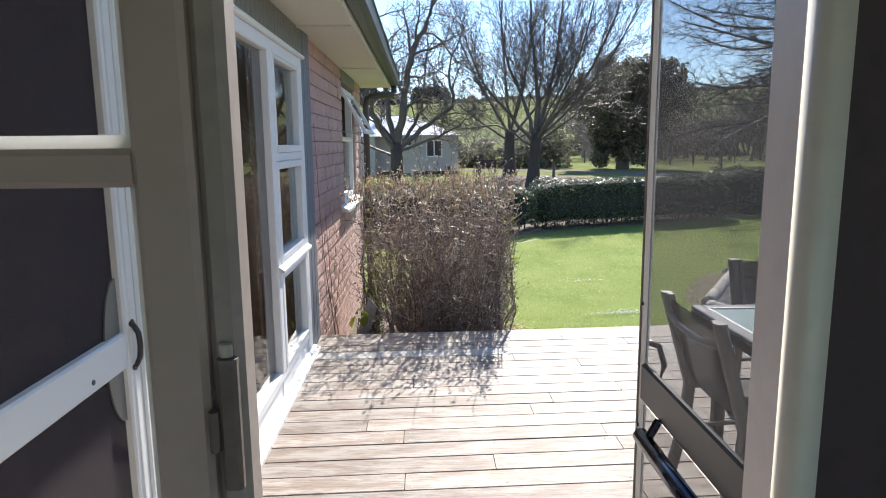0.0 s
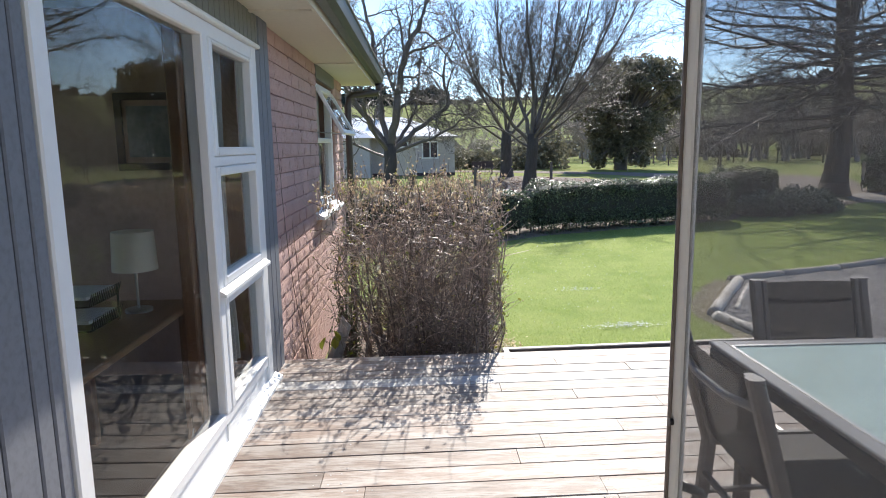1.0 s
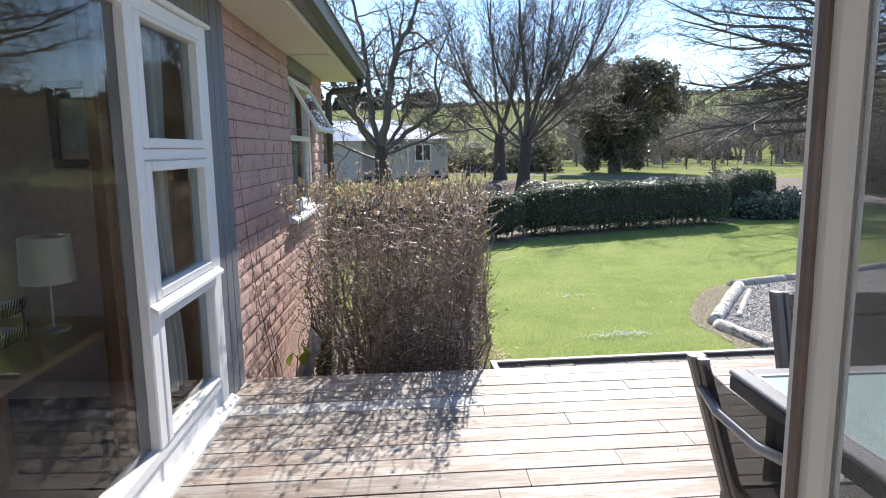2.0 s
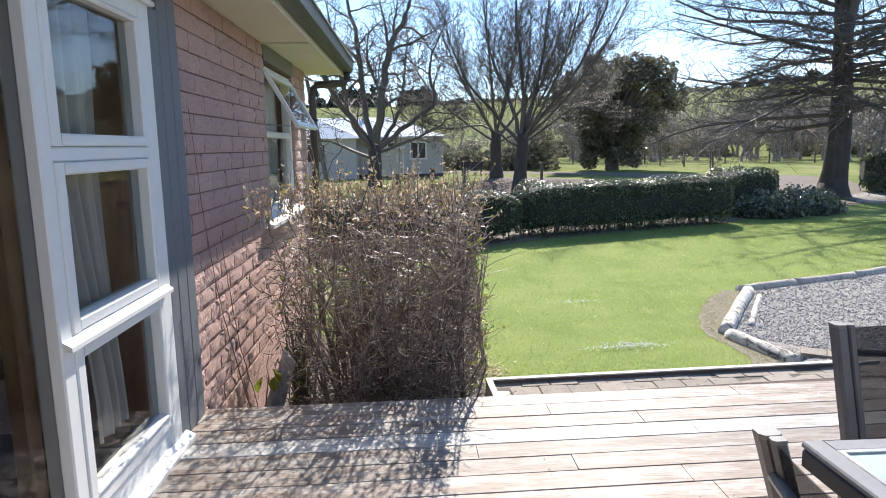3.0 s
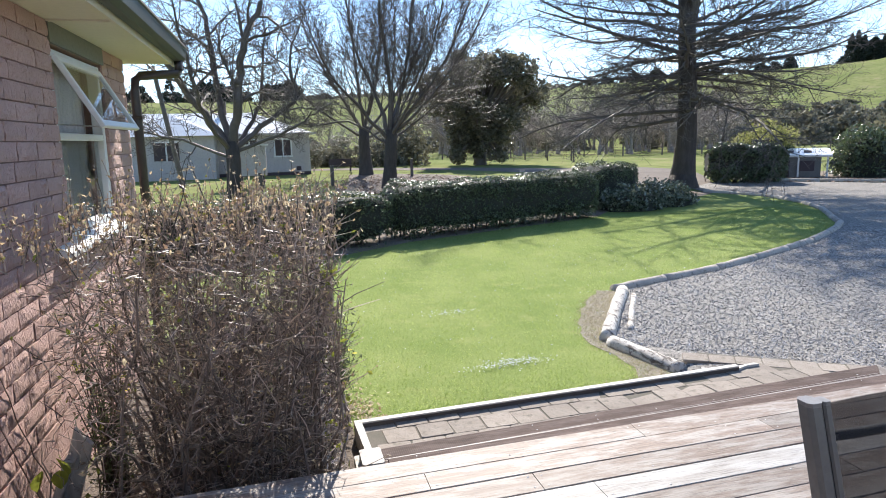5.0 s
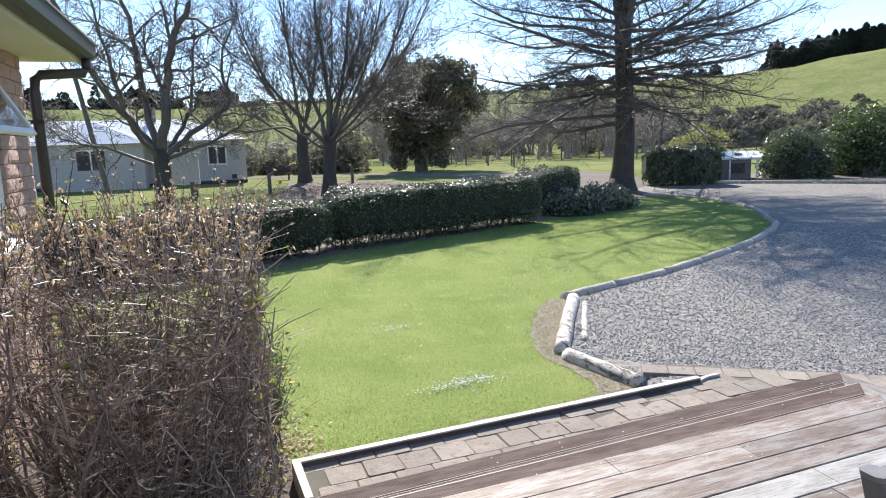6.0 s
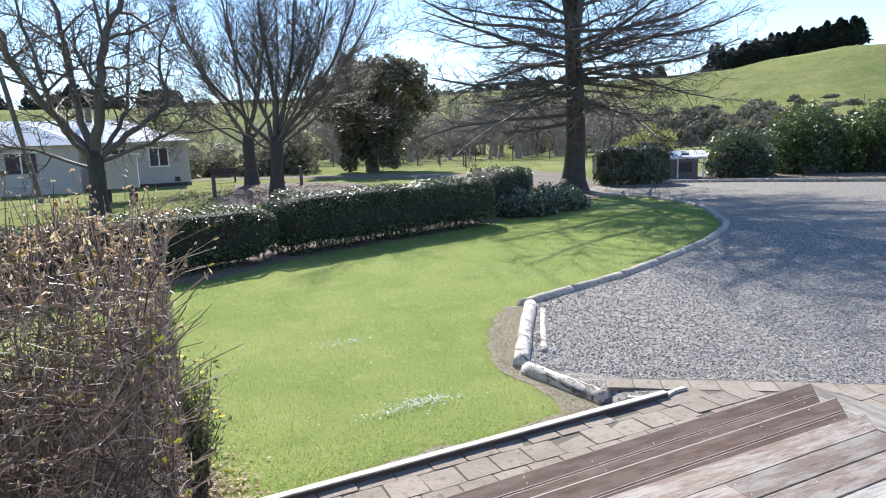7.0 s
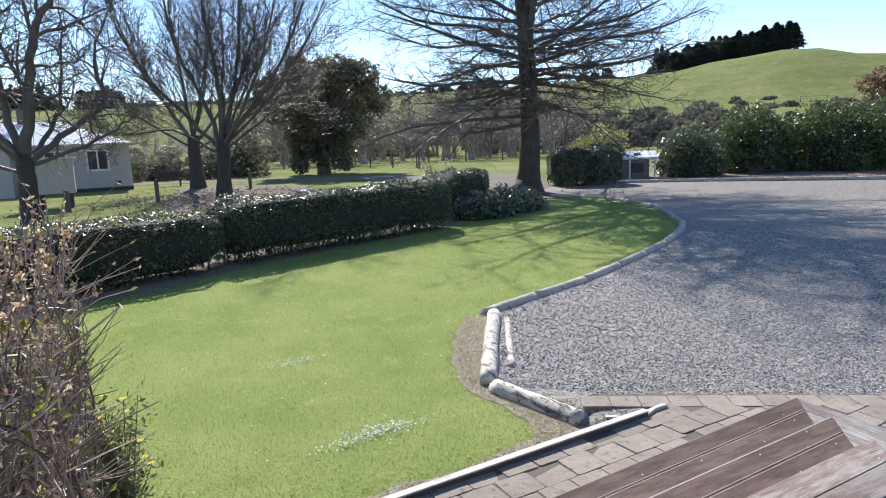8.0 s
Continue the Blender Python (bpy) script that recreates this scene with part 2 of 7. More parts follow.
M["bark_pale"] = surface("pale_twig_bark", (0.17, 0.135, 0.115), (0.135, 0.107, 0.094), 0.8, 4, 26, 0.5, 0.02)
M["bark_grey"] = surface("light_grey_bark", (0.36, 0.30, 0.26), (0.25, 0.205, 0.18), 0.6, 4, 26, 0.5, 0.02)
M["stem"] = surface("dark_brown_stem", (0.25, 0.195, 0.163), (0.15, 0.117, 0.10), 0.42, 8, 60, 0.3, 0.003, island=0.5)
M["deadleaf"] = leafy("brown_dead_leaf", (0.17, 0.115, 0.085), (0.46, 0.33, 0.24), 0.5, 0.45)
M["twig"] = surface("brown_twig", (0.40, 0.315, 0.26), (0.19, 0.147, 0.122), 0.42, 8, 60, 0.3, 0.003, island=0.85, spec=0.6)
M["dryleaf"] = leafy("dry_seed_leaf", (0.36, 0.25, 0.14), (0.80, 0.68, 0.48), 0.5, 0.5)
M["greenleaf"] = leafy("yellow_green_leaf", (0.16, 0.20, 0.03), (0.34, 0.36, 0.06), 0.5, 0.5)
M["yellowleaf"] = leafy("pale_yellow_green_leaf", (0.16, 0.18, 0.05), (0.50, 0.48, 0.19), 0.5, 0.5)
M["yellow"] = leafy("yellow_flower_petal", (0.66, 0.54, 0.01), (0.76, 0.64, 0.03), 0.7, 0.4)
M["hedge"] = leafy("glossy_hedge_leaf", (0.055, 0.080, 0.040), (0.145, 0.185, 0.090), 0.30, 0.25, 0.7)
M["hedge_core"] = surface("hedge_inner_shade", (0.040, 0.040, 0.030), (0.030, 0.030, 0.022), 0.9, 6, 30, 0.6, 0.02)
M["ever"] = leafy("dark_evergreen_leaf", (0.085, 0.088, 0.060), (0.25, 0.225, 0.15), 0.34, 0.35)
M["shrub"] = leafy("mid_green_leaf", (0.055, 0.09, 0.028), (0.13, 0.175, 0.055), 0.42, 0.3)
M["track"] = surface("pale_brown_track", (0.23, 0.195, 0.165), (0.185, 0.16, 0.135), 0.95, 0.8, 14, 0.8, 0.02, stain=(0.15, 0.125, 0.11), spec=0.1)
# shade on the hut's wall is put into this grey
M["hut"] = surface("shaded_hut_wall", (0.19, 0.18, 0.175), (0.155, 0.15, 0.145), 0.8, 2, 20, 0.3)
# second colour paints the bright highlights on dark leaves
M["glint_leaf"] = leafy("glossy_leaf_with_glints", (0.055, 0.075, 0.042), (0.24, 0.26, 0.19), 0.24, 0.2, 0.9)
M["straw"] = leafy("dry_straw_blade", (0.34, 0.29, 0.19), (0.50, 0.45, 0.30), 0.7, 0.5)
M["scrub"] = leafy("grey_scrub_leaf", (0.125, 0.120, 0.085), (0.25, 0.235, 0.165), 0.7, 0.3)
M["pine"] = leafy("dark_conifer_needle", (0.018, 0.026, 0.021), (0.034, 0.046, 0.032), 0.7, 0.1)
M["rust"] = leafy("rusty_autumn_leaf", (0.27, 0.16, 0.10), (0.36, 0.235, 0.15), 0.6, 0.4)
M["litter"] = leafy("fallen_leaf", (0.16, 0.09, 0.06), (0.36, 0.24, 0.17), 0.7, 0.2)
M["farwall"] = surface("pale_weatherboard", (0.57, 0.51, 0.495), (0.52, 0.47, 0.455), 0.6, 1, 12, 0.1)
M["farroof"] = surface("white_metal_roof", (0.86, 0.86, 0.85), (0.80, 0.80, 0.80), 0.3, 0.6, 8, 0.05)
M["dark"] = surface("charcoal_dark", (0.078, 0.052, 0.060), (0.068, 0.046, 0.053), 0.7, 1.5, 30, 0.1)
# tone lightened so that unseen walls throw more light into the room
M["inwall"] = surface("brightened_interior_paint", (0.72, 0.66, 0.58), (0.68, 0.625, 0.55), 0.7, 1.5, 30, 0.05)
M["dimwall"] = surface("brown_interior_paint", (0.58, 0.40, 0.33), (0.53, 0.37, 0.305), 0.7, 1.5, 30, 0.05)
M["carpet"] = surface("dark_carpet", (0.06, 0.055, 0.055), (0.05, 0.046, 0.046), 0.95, 3, 90, 0.3)
M["oak"] = surface("brown_wood", (0.26, 0.125, 0.06), (0.20, 0.095, 0.045), 0.45, 3, 30, 0.2, 0.002, stretch=(12, 12, 1.2))
# lighter copy of the oak, so the lining looks less shaded
M["oak_lifted"] = surface("brightened_oak_lining", (0.40, 0.215, 0.125), (0.31, 0.16, 0.09), 0.5, 3, 30, 0.3, 0.002, stretch=(12, 12, 1.2))
M["desk"] = surface("desk_top_wood", (0.34, 0.20, 0.11), (0.28, 0.16, 0.085), 0.4, 3, 30, 0.1, 0.002, stretch=(10, 1.2, 10))
M["curtain"] = surface("beige_curtain_cloth", (0.56, 0.515, 0.465), (0.51, 0.475, 0.43), 0.85, 4, 90, 0.3, 0.002)
M["shade"] = surface("cream_lampshade_cloth", (0.86, 0.77, 0.61), (0.82, 0.73, 0.58), 0.8, 6, 120, 0.15, 0.001)
M["steel"] = surface("brushed_steel", (0.60, 0.60, 0.60), (0.52, 0.52, 0.52), 0.35, 4, 60, 0.1, 0.001, metal=1.0)
M["chrome"] = surface("dark_plated_metal", (0.10, 0.10, 0.12), (0.08, 0.08, 0.10), 0.18, 4, 60, 0.05, 0.001, metal=1.0)
M["brass"] = surface("tarnished_lock_metal", (0.24, 0.20, 0.18), (0.17, 0.14, 0.125), 0.55, 20, 120, 0.2, 0.001, metal=0.3)
M["black"] = surface("black_painted_metal", (0.015, 0.015, 0.016), (0.02, 0.02, 0.02), 0.3, 6, 60, 0.05, 0.001)
M["alu"] = surface("grey_aluminium_frame", (0.20, 0.195, 0.192), (0.17, 0.166, 0.164), 0.36, 5, 60, 0.1, 0.001, metal=0.3)
M["alu_dark"] = surface("charcoal_aluminium_frame", (0.055, 0.055, 0.06), (0.045, 0.045, 0.05), 0.4, 5, 60, 0.1, 0.001, metal=0.2)
M["rim"] = surface("pale_grey_rim", (0.34, 0.335, 0.33), (0.29, 0.285, 0.28), 0.32, 5, 60, 0.1, 0.001, spec=0.7)
M["sling"] = surface("charcoal_sling_fabric", (0.045, 0.045, 0.050), (0.06, 0.06, 0.064), 0.7, 5, 240, 0.5, 0.001)
M["cap"] = surface("cap_highlight_tone", (0.27, 0.26, 0.25), (0.22, 0.21, 0.205), 0.45, 9, 60, 0.1, 0.001)
M["tableglass"] = surface("frosted_table_glass", (0.52, 0.66, 0.62), (0.50, 0.63, 0.60), 0.22, 1.5, 20, 0.02, 0.001, spec=0.5)
M["paper"] = surface("white_paper", (0.72, 0.74, 0.78), (0.68, 0.70, 0.75), 0.7, 5, 60, 0.05)
M["print"] = surface("faded_picture_print", (0.22, 0.23, 0.24), (0.36, 0.36, 0.35), 0.4, 9, 30, 0.0)
M["glass"] = pane_material("window_glass", (0.86, 0.88, 0.87), 1.55)
M["clear"] = screen_material("clear_glass_back", (1, 1, 1), 0.0)
M["mesh"] = screen_material("insect_screen_mesh", (0.22, 0.22, 0.22), 0.42)
M["sling_mesh"] = screen_material("charcoal_sling_mesh", (0.04, 0.04, 0.043), 0.66)
M["mesh_dark"] = screen_material("dark_security_mesh", (0.055, 0.042, 0.048), 0.82)


# ---- mesh helpers ----
class Build:
    def __init__(self):
        self.v, self.f = [], []

    def box(self, x0, x1, y0, y1, z0, z1, bevel=0.0):
        """A box; with bevel, its edges along the longest axis are chamfered."""
        if not bevel:
            k = len(self.v)
            self.v += [(x, y, z) for z in (z0, z1) for y in (y0, y1) for x in (x0, x1)]
            self.f += [tuple(k + i for i in q) for q in ((0, 2, 3, 1), (4, 5, 7, 6), (0, 1, 5, 4), (2, 6, 7, 3), (0, 4, 6, 2), (1, 3, 7, 5))]
            return self
        d = (x1 - x0, y1 - y0, z1 - z0)
        ax = d.index(max(d))
        lo, hi = (x0, y0, z0), (x1, y1, z1)
        i, j = [(1, 2), (2, 0), (0, 1)][ax]
        b = min(bevel, d[i] * 0.4, d[j] * 0.4)
        ring = [(lo[i] + b, lo[j]), (hi[i] - b, lo[j]), (hi[i], lo[j] + b), (hi[i], hi[j] - b), (hi[i] - b, hi[j]), (lo[i] + b, hi[j]), (lo[i], hi[j] - b), (lo[i], lo[j] + b)]
        k = len(self.v)
        for e in (lo[ax], hi[ax]):
            for a, c in ring:
                p = [0, 0, 0]
                p[ax], p[i], p[j] = e, a, c
                self.v.append(tuple(p))
        for q in range(8):
            r = (q + 1) % 8
            self.f.append((k + q, k + r, k + 8 + r, k + 8 + q))
        self.f += [tuple(k + q for q in range(7, -1, -1)), tuple(k + 8 + q for q in range(8))]
        return self

    def tube(self, pts, radii, sides=6, caps=True):
        """A tapering tube along points."""
        k0 = len(self.v)
        n = len(pts)
        up = Vector((0.31, 0.17, 0.93))
        for i, p in enumerate(pts):
            a = Vector(pts[max(i - 1, 0)])
            b = Vector(pts[min(i + 1, n - 1)])
            d = b - a
            u = d.cross(up)
            if u.length < 1e-6:
                u = d.cross(Vector((1, 0, 0)))
            u.normalize()
            w = d.cross(u).normalized()
            r = radii[i] if isinstance(radii, (list, tuple)) else radii
            p = Vector(p)
            for s in range(sides):
                an = 2 * math.pi * s / sides
                self.v.append(tuple(p + u * (r * math.cos(an)) + w * (r * math.sin(an))))
        for i in range(n - 1):
            for s in range(sides):
                t = (s + 1) % sides
                a = k0 + i * sides
                self.f.append((a + s, a + t, a + sides + t, a + sides + s))
        if caps:
            self.f.append(tuple(k0 + s for s in range(sides - 1, -1, -1)))
            self.f.append(tuple(k0 + (n - 1) * sides + s for s in range(sides)))
        return self

    def prism(self, outline, z0, z1):
        """An outline in plan, pulled up from z0 to z1."""
        k, n = len(self.v), len(outline)
        self.v += [(x, y, z0) for x, y in outline] + [(x, y, z1) for x, y in outline]
        self.f.append(tuple(k + i for i in range(n - 1, -1, -1)))
        self.f.append(tuple(k + n + i for i in range(n)))
        self.f += [(k + i, k + (i + 1) % n, k + n + (i + 1) % n, k + n + i) for i in range(n)]
        return self

    def sheet(self, rows):
        """A grid of points as one skin."""
        k, w = len(self.v), len(rows[0])
        for r in rows:
            self.v += [tuple(p) for p in r]
        for i in range(len(rows) - 1):
            for j in range(w - 1):
                a = k + i * w + j
                self.f.append((a, a + 1, a + w + 1, a + w))
        return self

    def leaves(self, centres, size, rng, up=0.3, spread=0.5, narrow=0.55):
        """Pointed four-cornered leaves round the centres, every one turned at random."""
        c = np.asarray(centres)
        n = len(c)
        nrm = rng.normal(size=(n, 3)) + np.array([0, 0, up])
        nrm /= np.linalg.norm(nrm, axis=1)[:, None]
        a = np.cross(nrm, rng.normal(size=(n, 3)))
        a /= np.linalg.norm(a, axis=1)[:, None]
        b = np.cross(nrm, a)
        s = size * (1 + spread * (rng.random(n) - 0.5) * 2)[:, None]
        fold = nrm * s * 0.18
        q = np.stack([c - a * s, c + b * s * narrow - fold, c + a * s, c - b * s * narrow - fold], axis=1).reshape(-1, 3)
        k = len(self.v)
        self.v += [tuple(p) for p in q.tolist()]
        self.f += [(k + 4 * i, k + 4 * i + 1, k + 4 * i + 2, k + 4 * i + 3) for i in range(n)]
        return self

    def move(self, m):
        self.v = [tuple(m @ Vector(p)) for p in self.v]
        return self

    def mesh(self, name, material, smooth=False):
        me = bpy.data.meshes.new(name)
        me.from_pydata(self.v, [], self.f)
        if smooth:
            me.polygons.foreach_set("use_smooth", [True] * len(me.polygons))
        me.materials.append(material)
        me.update()
        return me


def thing(name, at, label, category, group="", kind=""):
    """An empty at the base of a thing, which holds its parts."""
    ob = new(name)
    ob.location = at
    ob.empty_display_size = 0.1
    return tagged(ob, label, category, group, kind)


def base_of(ob):
    p = Vector((0, 0, 0))
    while ob:
        p = p + ob.location
        ob = ob.parent
    return p


def part(name, build, material, parent, label="", smooth=False):
    """One mesh under a thing or a part; build is in the world's metres."""
    off = base_of(parent)
    if off.length:
        build.v = [(x - off.x, y - off.y, z - off.z) for x, y, z in build.v]
    ob = new(name, build.mesh(name, material, smooth))
    ob.parent = parent
    return tagged(ob, label)


def solid(name, build, material, label="", category="", kind="", group="", smooth=False):
    return tagged(new(name, build.mesh(name, material, smooth)), label, category, group, kind)


def box(*a, **k):
    return Build().box(*a, **k)


def smooth_step(a, b, x):
    t = min(1.0, max(0.0, (x - a) / (b - a)))
    return t * t * (3 - 2 * t)


# ---- the ground: one sheet to the horizon ----
GZ = -0.60
CRESTS = ((-180, 3.2), (-60, 3.2), (-10, 3.5), (0, 3.6), (20, 4.0), (35, 4.5), (46, 4.75), (52, 5.6), (56, 6.0), (62, 4.9), (75, 3.2), (180, 3.2))


def crest(az):
    for (a, ea), (b, eb) in zip(CRESTS, CRESTS[1:]):
        if a <= az <= b:
            t = (az - a) / (b - a)
            t = t * t * (3 - 2 * t)
            return ea + (eb - ea) * t
    return 3.2


def ground_z(x, y):
    dx, dy = x - 0.8, y - 3.5
    r = math.hypot(dx, dy)
    az = math.degrees(math.atan2(dx, dy))
    top = 1.44 + 230 * math.tan(radians(crest(az)))
    z = GZ + (top - GZ) * (0.18 * smooth_step(105, 135, r) + 0.82 * smooth_step(125, 235, r))
    z -= 0.25 * (top - GZ) * smooth_step(260, 900, r)
    if r > 60:
        z += 0.9 * smooth_step(60, 160, r) * noise.noise((x * 0.02, y * 0.02, 0.3))
    return z


g = Build()
radii = [0, 2, 4, 6, 8, 11, 14, 18, 23, 29, 36, 44, 53, 63, 74, 86, 98, 106, 113, 120, 128, 137, 147, 158, 170, 182, 194, 206, 218, 230, 243, 260, 300, 380, 520, 800, 1400, 2600]
g.sheet([[(0.8 + r * math.sin(2 * math.pi * i / 144), 3.5 + r * math.cos(2 * math.pi * i / 144),
           ground_z(0.8 + r * math.sin(2 * math.pi * i / 144), 3.5 + r * math.cos(2 * math.pi * i / 144))) for i in range(145)] for r in radii])
solid("ground", g, M["ground"], "green pasture ground rising to low hills", "ground", "structure", smooth=True)

CURVE = [(3.85, 6.95), (3.56, 7.97), (4.78, 9.85), (6.70, 10.50), (8.88, 11.52), (10.85, 12.65), (12.30, 13.75), (12.95, 14.6), (14.0, 16.0), (14.75, 17.4), (15.35, 19.6), (14.75, 21.8)]


def flat(outline, z):
    b = Build()
    b.v = [(x, y, z) for x, y in outline]
    b.f = [tuple(range(len(outline)))]
    return b


lawn_outline = [(0.85, 6.50), (4.2, 6.62)] + CURVE + [(13.0, 23.2), (9.5, 21.0), (7.8, 17.6), (2.4, 15.3), (-3.5, 12.6), (-3.5, 9.0), (-0.5, 9.0)]
solid("lawn", flat(lawn_outline, GZ + 0.012), M["lawn"], "bright green mown lawn with white daisy patches", "lawn", "structure")
gravel_outline = [(3.78, 6.66), (3.70, 6.92), (3.60, 7.45), (3.52, 7.88), (3.58, 8.0), (4.12, 8.83), (4.72, 9.75)] + CURVE[2:] + [(15.4, 23.6), (17.5, 25.3), (19.6, 25.2), (23.0, 21.6), (26.0, 17.8), (34.0, 9.0), (40, -12), (6, -12), (6.0, 5.9), (4.2, 6.62)]
solid("gravel_drive", flat(gravel_outline, GZ + 0.02), M["gravel"], "grey crushed stone gravel drive", "gravel", "structure")
track = [(15.2, 23.3), (17.6, 25.2), (20.0, 29.0), (23.0, 34.5), (22.5, 38.5), (18.0, 41.0), (14, 46), (6, 52), (-6, 57), (-6, 54), (5, 49), (12, 43), (15, 37), (14.8, 30)]
solid("gravel_track", flat(track, GZ + 0.016), M["track"], "pale brown gravel track between lawns", "track", "structure")
solid("bush_bed", flat([(-0.86, 4.9), (0.84, 4.9), (0.84, 6.4), (0.86, 7.25), (0.5, 7.5), (-0.4, 7.6), (-0.86, 8.6)], GZ + 0.02), M["bushsoil"], "dark litter-strewn soil under the bush", "soil", "structure")
solid("hedge_bed", flat([(-4.2, 12.2), (1.4, 13.8), (2.9, 14.9), (8.2, 17.1), (9.5, 18.6), (12.4, 19.6), (14.8, 21.4), (14.4, 23.4), (8.0, 20.4), (2.0, 17.0), (-4.2, 14.6)], GZ + 0.018), M["soil"], "bare brown soil bed under the hedge", "soil", "structure")
solid("tree_bed", flat([(2.6, 27.2), (7.4, 27.6), (9.2, 31), (10.5, 36), (9.6, 39), (7.2, 42), (4.6, 42.5), (3.9, 36), (2.8, 31)], GZ + 0.017), M["leafmould"], "leaf-strewn soil bed under bare trees", "soil", "structure")
solid("garden_bed", flat([(19.4, 25.5), (23.4, 22.0), (26.6, 18.2), (33, 12), (42, 20), (31, 28), (24, 29.6), (19.6, 27.2)], GZ + 0.03), M["soil"], "brown mulch bed along the gravel", "soil", "structure")

# ---- the house: walls, openings, soffit, roof ----
WX = -0.88          # face of the long wall
WALL_END = 8.95
BRICK0 = 4.905       # where the brickwork begins
SOFFIT = 2.235


def long_wall(b, y0, y1, z0, z1, x=WX, t=0.22):
    b.box(x - t, x, y0, y1, z0, z1)


b = Build()
long_wall(b, 0.85, 1.92, -0.6, 0.02, WX - 0.004)
long_wall(b, 0.85, 1.92, 2.06, SOFFIT, WX - 0.004)
long_wall(b, 1.92, 2.31, -0.6, SOFFIT, WX - 0.004)
long_wall(b, 2.31, 4.55, -0.6, 0.015, WX - 0.004)
long_wall(b, 2.31, 4.55, 2.03, SOFFIT, WX - 0.004)
long_wall(b, 4.55, BRICK0 - 0.002, -0.6, SOFFIT, WX - 0.004)
wall_w = solid("wall_west_clad", b, M["clad"], "blue-grey boarded house wall beside white windows", "wall", "structure")
# vertical boards with dark grooves between them
edges = [1.925, 2.02, 2.15, 2.225, 2.288]
for a, c in zip(edges, edges[1:]):
    bb = box(WX - 0.003, WX + 0.014, a + 0.004, c - 0.004, 0.02, SOFFIT, bevel=0.005)
    part("board", bb, M["clad"], wall_w)
for a, c, hi in ((4.552, 4.66, 2.03), (4.66, 4.785, SOFFIT), (4.785, BRICK0 - 0.004, SOFFIT)):
    part("board", box(WX - 0.003, WX + 0.018, a + 0.003, c - 0.003, -0.02, hi, bevel=0.005), M["clad"], wall_w)
y = 2.31
while y < 4.62:
    part("board", box(WX - 0.003, WX + 0.012, y + 0.004, min(y + 0.082, 4.658), 2.06, SOFFIT, bevel=0.004), M["clad_top"], wall_w)
    y += 0.085

W2A, W2B, W2S, W2T = 6.92, 8.17, 0.84, 2.10
b = Build()
xb = WX - 0.019
for a, c, lo, hi in ((BRICK0, W2A, -0.6, SOFFIT), (W2B, WALL_END - 0.02, -0.6, SOFFIT), (W2A, W2B, -0.6, W2S), (W2A, W2B, W2T, SOFFIT)):
    b.box(xb - 0.2, xb, a, c, lo, hi)
b.box(xb - 0.2 - 3.4, xb - 0.2, WALL_END - 0.22, WALL_END - 0.02, -0.6, SOFFIT)
wall_b = solid("wall_west_brick", b, M["mortar"], "dusty pink painted brick house wall", "wall", "structure")

# soffit, fascia, gutter, roof
solid("soffit", box(-1.2, -0.50, -4, 9.26, SOFFIT, SOFFIT + 0.02), M["soffit"], "cream painted eaves soffit", "soffit", "structure")
for yy in (2.1, 4.5, 6.9):
    solid("soffit_batten", box(-0.88, -0.51, yy - 0.02, yy + 0.02, SOFFIT - 0.012, SOFFIT), M["soffit"], "cream joint strip on the soffit", "trim", "structure")
solid("fascia", box(-0.50, -0.48, -4, 9.28, SOFFIT - 0.02, SOFFIT + 0.17), M["soffit"], "cream painted fascia board", "trim", "structure")
gut = Build()
prof = [(-0.478, 0.13), (-0.478, 0.02), (-0.465, 0.0), (-0.405, 0.0), (-0.372, 0.035), (-0.362, 0.12), (-0.352, 0.13), (-0.36, 0.135), (-0.372, 0.12), (-0.38, 0.045), (-0.41, 0.01), (-0.46, 0.01)]
gut.sheet([[(x, yy, SOFFIT + 0.015 + z) for x, z in prof] for yy in [-4 + 13.3 * i / 10 for i in range(11)]])
gut.f += [tuple(range(11, -1, -1)), tuple(10 * 12 + i for i in range(12))]
gutter = thing("gutter", (-0.42, 9.0, SOFFIT), "dark green metal gutter along the eaves", "gutter", kind="structure")
part("trough", gut, M["gutter"], gutter)
dp = Build().tube([(-0.43, 9.16, 2.26), (-0.43, 9.16, 2.17), (-0.45, 9.13, 2.13), (-0.76, 9.01, 2.10), (-0.80, 8.995, 2.06), (-0.81, 8.99, 1.96), (-0.81, 8.99, -0.6)], 0.042, 10)
part("downpipe", dp, M["pipe"], gutter, "dark brown round downpipe", smooth=True)
for z in (1.7, 0.4):
    part("bracket", box(-0.86, -0.76, 8.935, 9.05, z, z + 0.03), M["pipe"], gutter)
roof = Build()
roof.prism([(-0.36, SOFFIT + 0.15), (-0.36, SOFFIT + 0.17), (-5.2, SOFFIT + 2.0), (-5.2, SOFFIT + 1.98)], -4, 9.32)
roof.move(Matrix(((1, 0, 0, 0), (0, 0, 1, 0), (0, 1, 0, 0), (0, 0, 0, 1))))
solid("roof", roof, M["roof"], "dark tiled roof of the long house", "roof", "structure")
solid("ceiling_west", box(-4.4, -1.12, 0.6, 8.6, 2.30, 2.36), M["soffit"], "pale ceiling of the room behind the windows", "ceiling", "structure")

# the wing that holds the double door
DY0, DY1, DX0, DX1 = 0.665, 0.80, -0.86, 0.335
b = Build()
b.box(DX1 + 0.112, 4.6, 0.692, 0.84, -0.6, SOFFIT)
b.box(DX0, DX1 + 0.11, 0.70, 0.84, 2.12, SOFFIT)
b.box(DX0, DX1 + 0.11, 0.70, 0.84, -0.6, -0.06)
